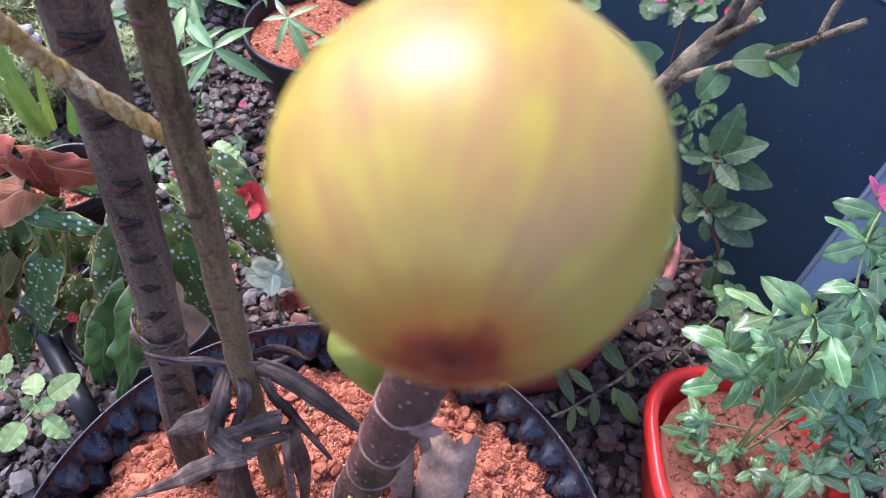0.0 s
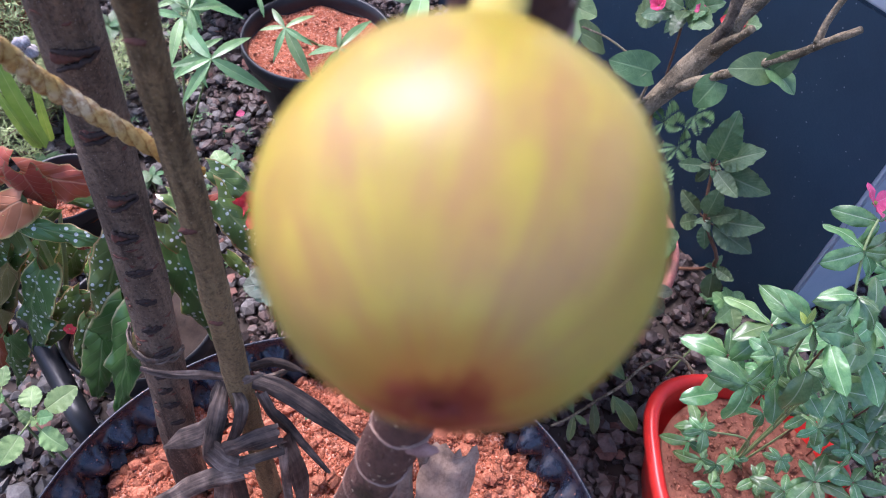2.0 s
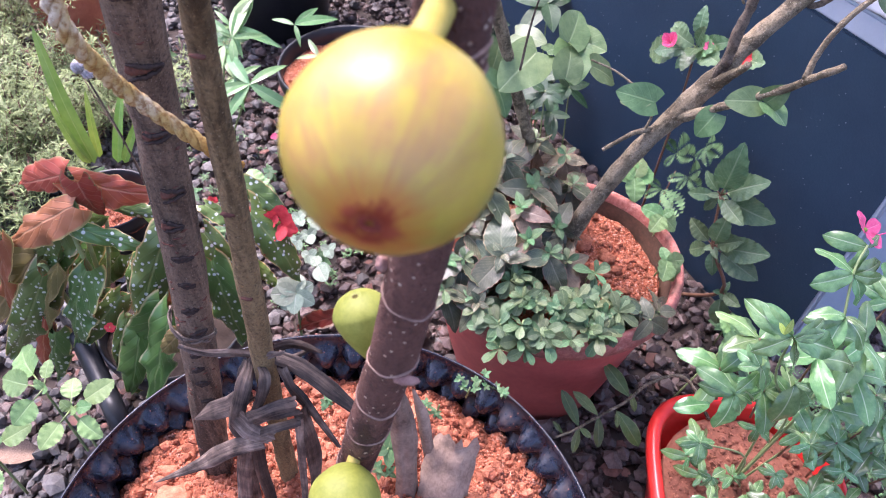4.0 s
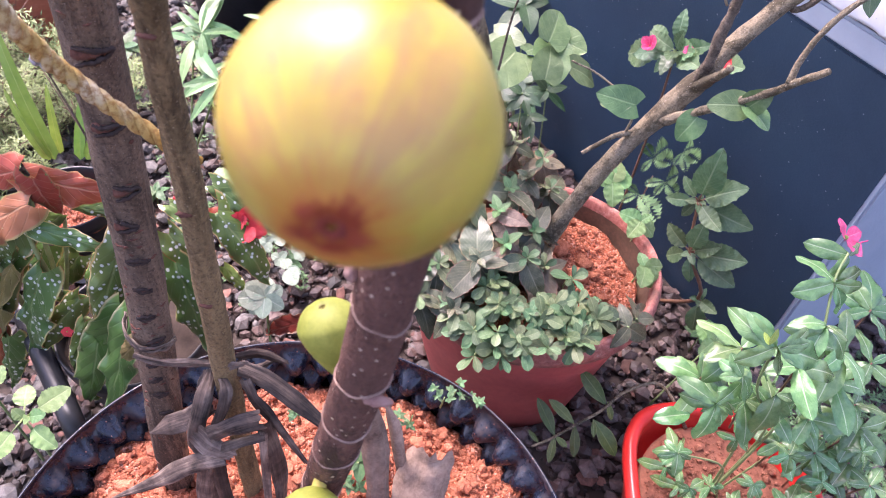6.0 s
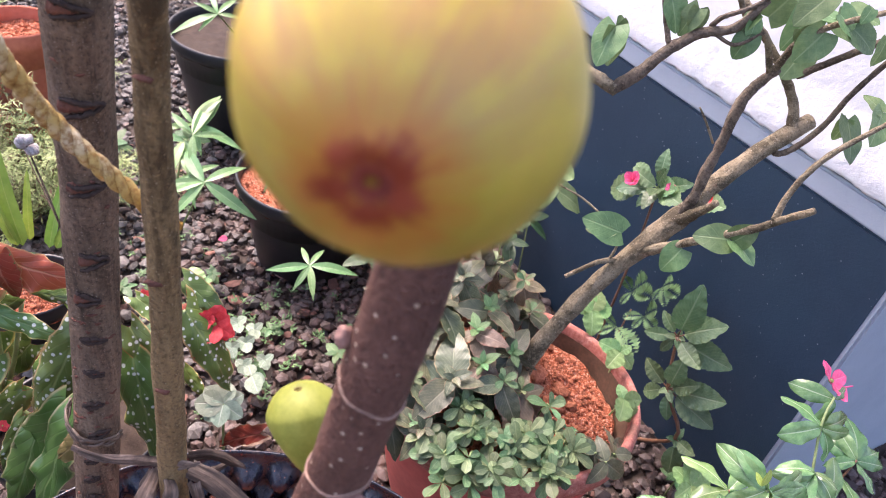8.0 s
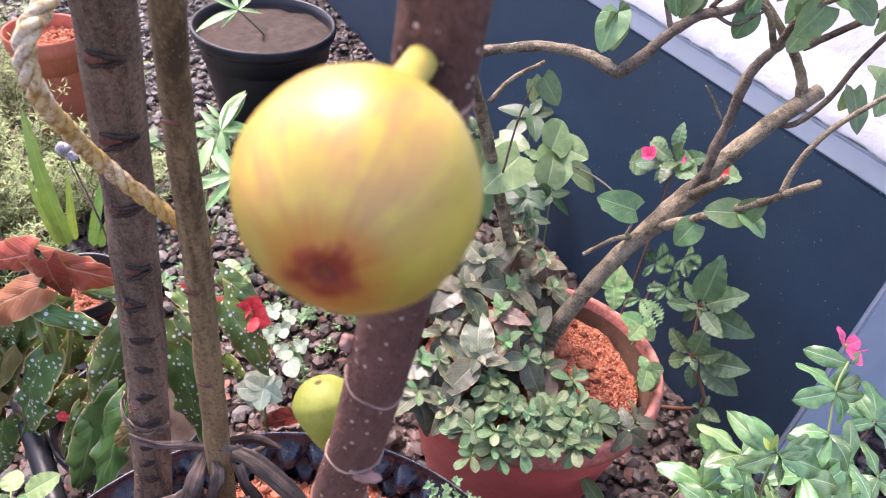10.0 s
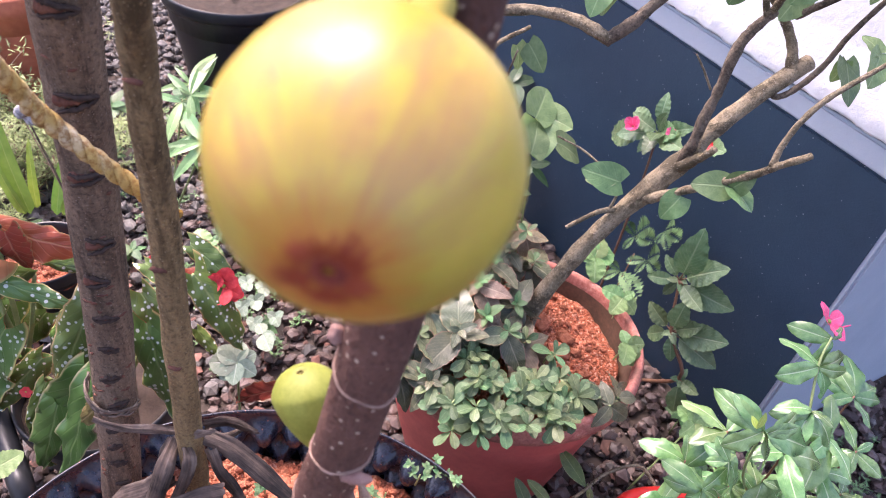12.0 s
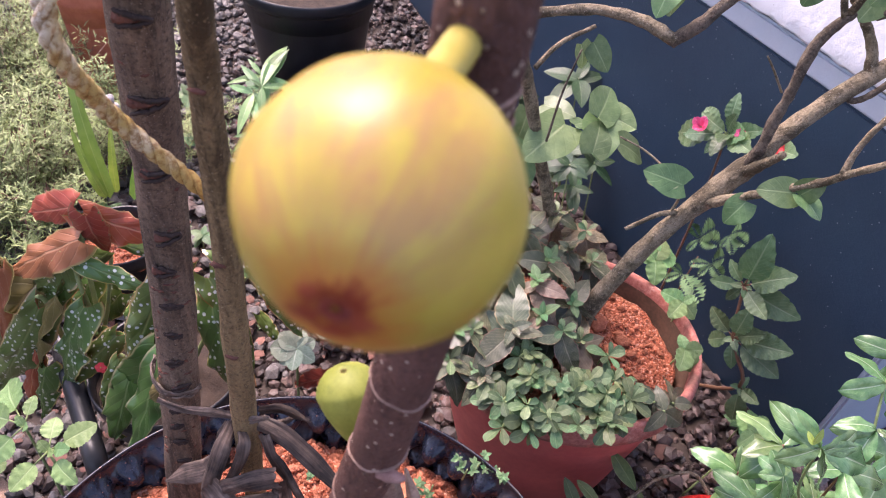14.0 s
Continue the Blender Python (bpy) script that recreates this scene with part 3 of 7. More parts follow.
def build_clods(spots, centre, radius, height, count, seed):
    """Larger broken lumps of laterite, some pale, lying half sunk in the soil."""
    rng = random.Random(seed)
    verts, faces = [], []
    while len(spots) < count:
        r, a = radius * rng.random() ** 0.5, rng.uniform(0, 6.283)
        spots.append((centre.x + r * math.cos(a), centre.y + 0.9 * r * math.sin(a), 0.006 + 0.013 * rng.random() ** 3))
    for x, y, size in spots:
        bm = bmesh.new()
        bmesh.ops.create_icosphere(bm, subdivisions=3, radius=0.5, matrix=Matrix.Rotation(rng.uniform(0, 6), 4, "Z"))
        stretch, o, at = Vector((rng.uniform(0.8, 1.3), rng.uniform(0.8, 1.2), rng.uniform(0.55, 0.8))), len(verts), Vector((rng.uniform(0, 99), 0, 0))
        for v in bm.verts:
            q = v.co * (1 + 0.45 * noise.noise(v.co * 3.2 + at) + 0.16 * noise.noise(v.co * 9 + at))
            verts.append(Vector((q.x * stretch.x, q.y * stretch.y, q.z * stretch.z)) * size + Vector((x, y, height(x, y) + size * 0.12)))
        faces += [tuple(o + v.index for v in f.verts) for f in bm.faces]
        bm.free()
    tagged(put_mesh("soil_clods", verts, faces, M["crumb"]), "broken lumps of orange-red laterite half sunk in soil", "soil", kind="stuff")


build_clods([(-0.245, 0.195, 0.030), (-0.262, 0.160, 0.024), (-0.215, 0.235, 0.022), (0.085, 0.180, 0.046), (0.050, 0.230, 0.020), (-0.020, 0.330, 0.026), (0.010, 0.318, 0.020)], POT, POT_R - 0.03, pot_soil, 90, 29)

CLAY = Vector((0.151, 0.700, 0.0))
CLAY_R, CLAY_TOP, CLAY_OVAL = 0.2, 0.342, 0.88


def build_clay_pot():
    pot = thing("clay_pot", CLAY, "red painted clay pot with a worn rounded rim", "plant pot")
    R, H = CLAY_R, CLAY_TOP
    v, f = lathe_data([(0.0, 0.0), (0.125, 0.0), (0.132, 0.006), (0.155, 0.12), (0.172, 0.215), (0.178, 0.245), (0.1765, 0.262), (0.180, 0.272), (0.186, H - 0.052)], 72, wobble=0.015)
    put_mesh("body", v, f, M["red_paint"], pot)
    v, f = lathe_data([(0.1855, H - 0.053), (0.197, H - 0.046), (0.2, H - 0.03), (0.1985, H - 0.012), (0.194, H - 0.001), (0.189, H), (0.1845, H - 0.005), (0.182, H - 0.02)], 72, wobble=0.015)
    put_mesh("rim", v, f, M["clay_rim"], pot, label="worn pinkish clay rim")
    # Inner wall in a darker brown than the body and rim.
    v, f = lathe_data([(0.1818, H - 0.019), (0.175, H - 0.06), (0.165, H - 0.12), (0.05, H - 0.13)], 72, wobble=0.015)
    put_mesh("inner_wall", v, f, M["clay_inside"], pot, label="dark brown inner wall")
    for ob in pot.children:
        ob.data.transform(Matrix.Diagonal((1.02, CLAY_OVAL, 1.0, 1.0)))


build_clay_pot()


def clay_soil(x, y):
    d = math.hypot(x - CLAY.x, y - CLAY.y) / CLAY_R
    return 0.315 - 0.03 * d * d + 0.012 * noise.noise(Vector((x * 18, y * 18, 7.0))) + 0.006 * noise.noise(Vector((x * 60, y * 60, 8.0)))


disc_soil("clay_pot_soil", CLAY, 0.172, clay_soil, M["laterite"], "red laterite soil in the clay pot", 36, 96, CLAY_OVAL)
soil_crumbs("clay_pot_crumbs", CLAY, 0.158, clay_soil, 5200, 9, "loose red crumbs in the clay pot", 0.009, CLAY_OVAL)

build_clods([(0.225, 0.690, 0.034), (0.200, 0.745, 0.030), (0.262, 0.655, 0.020), (0.236, 0.720, 0.022), (0.205, 0.665, 0.024)], CLAY, 0.15, clay_soil, 46, 30)

TUB = Vector((0.452, 0.418, 0.0))
TUB_TOP = 0.205


def build_red_tub():
    tub = thing("red_planter", TUB, "bright red plastic planter with a thick rolled rim", "plant pot")
    H = TUB_TOP
    v, f = lathe_data([(0.0, 0.0), (0.095, 0.0), (0.1, 0.006), (0.118, 0.1), (0.128, H - 0.03)], 64, 3.2)
    put_mesh("body", v, f, M["red_plastic"], tub)
    v, f = lathe_data([(0.127, H - 0.031), (0.138, H - 0.03), (0.1425, H - 0.02), (0.1425, H - 0.009), (0.138, H - 0.001), (0.131, H), (0.125, H - 0.004), (0.122, H - 0.014), (0.119, H - 0.07), (0.05, H - 0.075)], 64, 3.2)
    put_mesh("rim", v, f, M["red_plastic"], tub, label="thick rolled red rim")
    return tub


build_red_tub()


def tub_soil(x, y):
    return 0.168 + 0.008 * noise.noise(Vector((x * 25, y * 25, 11.0))) + 0.004 * noise.noise(Vector((x * 80, y * 80, 12.0)))


disc_soil("planter_soil", TUB, 0.119, tub_soil, M["damp_laterite"], "red soil in the red planter", 24, 72)
soil_crumbs("planter_crumbs", TUB, 0.108, tub_soil, 1500, 13, "loose red crumbs in the red planter", 0.012, material="damp_crumb")


def build_gravel():
    rng = np.random.default_rng(21)
    spots, sizes = [], []

    def free(x, y):
        for c, r in ((POT, POT_R), (CLAY, 0.13), (TUB, 0.1)):
            if math.hypot(x - c.x, y - c.y) < r:
                return False
        return wall_distance(x, y) > 0.01

    dark_spots, dark_sizes = [], []
    for x0, x1, y0, y1, count in ((-1.7, 1.2, 0.15, 1.4, 25000), (-2.4, 0.9, 1.4, 2.4, 15000), (-2.4, 0.9, 2.4, 3.4, 6000), (-1.2, -0.3, -0.1, 0.5, 1600)):
        for _ in range(count):
            x, y = rng.uniform(x0, x1), rng.uniform(y0, y1)
            if free(x, y):
                s = 0.008 + 0.026 * rng.random() ** 1.8
                z = ground_height(x, y) + rng.uniform(-0.3, 0.5) * s
                # Share of pale grey stones rises to the left; the rest are dark brown.
                pale_share = -x * 1.3 - 0.35 + 0.3 * noise.noise(Vector((x * 3, y * 3, 9.0)))
                if rng.random() < min(0.97, max(0.06, pale_share)):
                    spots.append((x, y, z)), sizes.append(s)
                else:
                    dark_spots.append((x, y, z)), dark_sizes.append(s)
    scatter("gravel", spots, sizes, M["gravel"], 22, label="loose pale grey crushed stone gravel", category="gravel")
    scatter("damp_gravel", dark_spots, dark_sizes, M["dark_rock"], 23, label="dark brown stones and clods by the wall", category="gravel")


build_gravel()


# ---- the fig tree ----
def build_fig_tree():
    foot = Vector((-0.105, 0.172, 0.45))
    tree = thing("fig_tree", foot, "young fig tree with a speckled brown stem and ripening figs", "tree")
    line = [(-0.096, 0.183, 0.43), (-0.0842, 0.1721, 0.50), (-0.0622, 0.1523, 0.62), (-0.0401, 0.1324, 0.74), (-0.0255, 0.1192, 0.82), (-0.0146, 0.1118, 0.88), (-0.0069, 0.1090, 0.92), (-0.0008, 0.1086, 0.96), (0.0050, 0.1092, 1.0), (0.0082, 0.1100, 1.05), (0.0110, 0.1115, 1.10), (0.018, 0.117, 1.24), (0.027, 0.128, 1.44)]
    tube("trunk", line, [0.0135, 0.0122, 0.0115, 0.0111, 0.0108, 0.0106, 0.0105, 0.0105, 0.0105, 0.0106, 0.0108, 0.0106, 0.0095], M["trunk"], tree, 24, 10, 0.06, 1.0)
    smooth = smooth_path(line, 20)

    def at_height(z):
        i = min(range(len(smooth)), key=lambda k: abs(smooth[k].z - z))
        return smooth[i], (smooth[min(i + 1, len(smooth) - 1)] - smooth[max(i - 1, 0)]).normalized()

    for z, tilt, size in ((0.655, 0.15, 0.0120), (0.765, -0.2, 0.0114), (0.832, 0.25, 0.0112), (0.872, -0.2, 0.0110), (0.915, 0.3, 0.0108), (0.958, -0.25, 0.0108), (1.058, 0.2, 0.0109), (1.068, 0.1, 0.0109), (1.15, 0.1, 0.0110)):
        c, d = at_height(z)
        side = d.orthogonal().normalized()
        ring = []
        for k in range(25):
            a = 2 * math.pi * k / 24
            ring.append((c - foot) + Matrix.Rotation(a, 4, d) @ (side * size * 0.975) + d * (tilt * 0.010 * math.cos(a + 1.0) + 0.0006 * math.sin(5 * a + z * 60)))
        v, f = tube_data(ring, [0.0004, 0.0006, 0.00045, 0.0007, 0.0004], 6, 2, 0.5)
        put_mesh("leaf_ring", v, f, M["trunk_ring"], tree)
    for at, size in (((-0.0010, 0.0995, 0.9120), (0.0058, 0.0022, 0.0026)), ((-0.0105, 0.1070, 0.977), (0.0022, 0.0026, 0.0036)), ((0.0040, 0.1000, 1.062), (0.0050, 0.0022, 0.0032)), ((-0.0240, 0.1095, 0.826), (0.0030, 0.0020, 0.0024))):
        bm = bmesh.new()
        bmesh.ops.create_icosphere(bm, subdivisions=3, radius=1.0, matrix=Matrix.Translation(Vector(at) - foot) @ Matrix.Diagonal((*size, 1)))
        for v in bm.verts:
            v.co += v.normal * 0.0008 * noise.noise(v.co * 500)
        part("leaf_scar", bm, M["leaf_scar"], tree, "pale pinkish leaf scar")

    def fruit(centre, radius, eye_dir, stalk_to, skin, eye_skin, label, neck=0.04, pear=0.0, via=None):
        """A fig: its eye on local -y with a ring of small scales, its stalk bending over to the stem."""
        back = -Vector(eye_dir).normalized()
        side = back.cross(Vector((0, 0, 1))).normalized()
        m = Matrix((side, back, side.cross(back))).transposed().to_4x4()
        m.translation = Vector(centre) - foot
        bm = bmesh.new()
        bmesh.ops.create_uvsphere(bm, u_segments=64, v_segments=40, radius=1.0, matrix=Matrix.Rotation(math.pi / 2, 4, "X"))
        lead = Vector(via or stalk_to) - Vector(centre)
        top = (m.to_3x3().inverted() @ lead).normalized()
        for v in bm.verts:
            n = v.co.normalized()
            s = 1 + neck * max(0.0, n.dot(top)) ** 9
            s -= 0.085 * math.exp(-((n.x ** 2 + n.z ** 2) / 0.006)) if n.y < 0 else 0.0
            s += 0.02 * math.exp(-(((n.x ** 2 + n.z ** 2) ** 0.5 - 0.17) / 0.06) ** 2) if n.y < 0 else 0.0
            s += 0.006 * math.sin(9 * math.atan2(n.x, n.z)) * (1 - n.y * n.y) + 0.012 * noise.noise(n * 1.4)
            q = n * s
            t = q.dot(top)
            if pear and t > -0.2:
                q = q + (top * t - q) * pear * 0.62 * ((t + 0.2) / 1.2) ** 1.3 + top * pear * max(0.0, t) * 0.7
            v.co = q * radius
        ob = part("fig_fruit", bm, skin, tree, label)
        ob.matrix_basis = m
        for k in range(9):
            a = 2 * math.pi * k / 9
            bm = bmesh.new()
            bmesh.ops.create_icosphere(bm, subdivisions=1, radius=1.0, matrix=Matrix.Translation((radius * 0.085 * math.cos(a), -radius * 0.962, radius * 0.085 * math.sin(a))) @ Matrix.Rotation(-a, 4, "Y") @ Matrix.Diagonal((radius * 0.06, radius * 0.035, radius * 0.035, 1)))
            part("eye_scale", bm, eye_skin, ob)
        inv = m.inverted()
        p0, p2 = Vector(centre) + lead.normalized() * radius * (0.9 + neck + 0.5 * pear), Vector(stalk_to)
        p1 = Vector(via) if via else (p0 + p2) / 2 + Vector((0, 0, radius * 0.05))
        v, f = tube_data([inv @ (q - foot) for q in (p0, p1, p2)], [radius * 0.22, radius * 0.165, radius * 0.18], 14, 6, 0.1)
        put_mesh("stalk", v, f, M["fig_stalk"], ob, label="short yellow-green stalk")

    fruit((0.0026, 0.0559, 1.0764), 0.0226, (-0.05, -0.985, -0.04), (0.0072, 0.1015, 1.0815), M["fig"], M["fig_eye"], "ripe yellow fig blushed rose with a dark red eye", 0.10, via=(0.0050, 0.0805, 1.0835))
    fruit((-0.0327, 0.0907, 0.7960), 0.0195, (-0.03, -0.86, 0.42), (-0.031, 0.118, 0.805), M["green_fig"], M["green_eye"], "small unripe green fig low on the stem", 0.05)
    fruit((-0.027, 0.139, 0.897), 0.0142, (-0.25, 0.15, 0.95), (-0.014, 0.117, 0.868), M["green_fig"], M["green_eye"], "unripe green fig beside the stem", 0.0, 0.8)


build_fig_tree()


def build_stake():
    """The thick dark stem next to the fig tree, with a ladder of leaf scars."""
    foot = Vector((-0.226, 0.246, 0.47))
    stake = thing("old_fig_stem", foot, "upright dark brown fig stem with a ladder of leaf scars", "tree stem")
    line = [(-0.221, 0.240, 0.40), (-0.214, 0.246, 0.52), (-0.200, 0.262, 0.67), (-0.188, 0.278, 0.83), (-0.172, 0.270, 0.95), (-0.157, 0.257, 1.05), (-0.132, 0.234, 1.25), (-0.11, 0.215, 1.5)]
    tube("stem", line, [0.0150, 0.0148, 0.0148, 0.0149, 0.0149, 0.0148, 0.0146, 0.014], M["stake"], stake, 20, 10, 0.10, 3.0)
    smooth = smooth_path(line, 24)
    eye = Vector((0.3, -0.75, 0.3)).normalized()
    for z, w in ((0.60, 0.5), (0.625, 0.6), (0.645, 0.5), (0.665, 0.6), (0.69, 0.65), (0.715, 0.6), (0.742, 0.7), (0.772, 0.75), (0.803, 0.85), (0.838, 1.0), (0.890, 1.05), (0.942, 1.1), (0.992, 1.15), (1.04, 1.1), (1.09, 1.0)):
        i = min(range(len(smooth)), key=lambda k: abs(smooth[k].z - z))
        c, d = smooth[i] - foot, (smooth[i + 1] - smooth[i - 1]).normalized()
        out = (eye - d * eye.dot(d)).normalized()
        out = Matrix.Rotation(random.uniform(-0.2, 0.2), 3, d) @ out
        side = d.cross(out)

        def on_bark(a, up, lift=0.0):
            return c + (out * math.cos(a) + side * math.sin(a)) * (0.0148 + lift) + d * up

        wide, shift, lean, open_by = random.uniform(0.75, 1.15), random.uniform(-0.05, 0.25), random.uniform(-0.003, 0.004), random.uniform(0.6, 1.1)
        lips = []
        beak = z > 0.79
        for top in (1, -1):
            pts = []
            for k in range(9):
                u = k / 8
                gape = (0.0046 if top > 0 else -0.0072) * (1 - u) ** 0.75 if beak else top * 0.0030 * w * math.sin(math.pi * (0.1 + 0.8 * u))
                pts.append(on_bark((0.52 if beak else 0.72) * w * wide * (u - 0.5) * 2 + shift, gape * open_by + random.uniform(-0.0008, 0.0008) + lean * (u - 0.5), 0.0012 if beak else 0.0008))
            lips.append(tube_data(pts, [0.0008, 0.0014, 0.0016, 0.0014, 0.0011] if beak else [0.0006, 0.0014, 0.0016, 0.0012, 0.0006], 6, 3, 0.6, z * 40))
        (v, f), (v2, f2) = lips
        put_mesh("scar_lip", v + v2, f + [tuple(i + len(v) for i in q) for q in f2], M["scar_lip"], stake)
        hollow = [on_bark((0.56 if beak else 0.72) * w * wide * (k / 8 - 0.5) * 2 + shift, (-0.0014 * (1 - k / 8) if beak else 0.0004), -0.0014 if beak else -0.0004) for k in range(9)]
        v, f = tube_data(hollow, [0.0040, 0.0036, 0.0026, 0.0014, 0.0006] if beak else [0.0006, 0.0014, 0.0018, 0.0014, 0.0005], 8, 3, 0.3, z * 90)
        put_mesh("scar_hollow", v, f, M["scar"], stake)
    for k in range(46):
        z = random.uniform(0.5, 0.80) if k < 34 else random.uniform(0.8, 1.1)
        i = min(range(len(smooth)), key=lambda n: abs(smooth[n].z - z))
        c, d = smooth[i] - foot, (smooth[i + 1] - smooth[i - 1]).normalized()
        out = (eye - d * eye.dot(d)).normalized()
        side, a0, span = d.cross(out), random.uniform(-0.9, 0.9), random.uniform(0.15, 0.5)
        pts = [c + (out * math.cos(a0 + span * u) + side * math.sin(a0 + span * u)) * 0.0147 + d * random.uniform(-0.0009, 0.0009) for u in (-0.5, -0.2, 0.1, 0.5)]
        v, f = tube_data(pts, [0.0004, 0.0011, 0.0004], 5, 3, 0.3)
        put_mesh("wrinkle", v, f, M["scar"], stake)


def build_pole():
    foot = Vector((-0.118, 0.222, 0.47))
    pole = thing("slim_stem", foot, "slim olive brown fig stem standing in the black pot", "tree stem")
    line = [(-0.139, 0.232, 0.42), (-0.133, 0.226, 0.55), (-0.125, 0.219, 0.70), (-0.118, 0.216, 0.82), (-0.114, 0.216, 0.9), (-0.106, 0.206, 0.99), (-0.092, 0.185, 1.06), (-0.07, 0.15, 1.2), (-0.05, 0.12, 1.45)]
    tube("stem", line, [0.0090, 0.0088, 0.0084, 0.0077, 0.0071, 0.0066, 0.0063, 0.006], M["pole"], pole, 14, 10, 0.12, 6.0)
    for p in ((-0.106, 0.1998, 0.992), (-0.117, 0.2092, 0.882), (-0.119, 0.2085, 0.806), (-0.126, 0.211, 0.69)):
        bm = bmesh.new()
        bmesh.ops.create_icosphere(bm, subdivisions=2, radius=1.0, matrix=Matrix.Translation(Vector(p) - foot) @ Matrix.Diagonal((0.0042, 0.0019, 0.0017, 1)))
        for v in bm.verts:
            v.co += v.normal * 0.0014 * noise.noise(v.co * 900)
        part("knot", bm, M["scar"], pole)


build_stake()
build_pole()


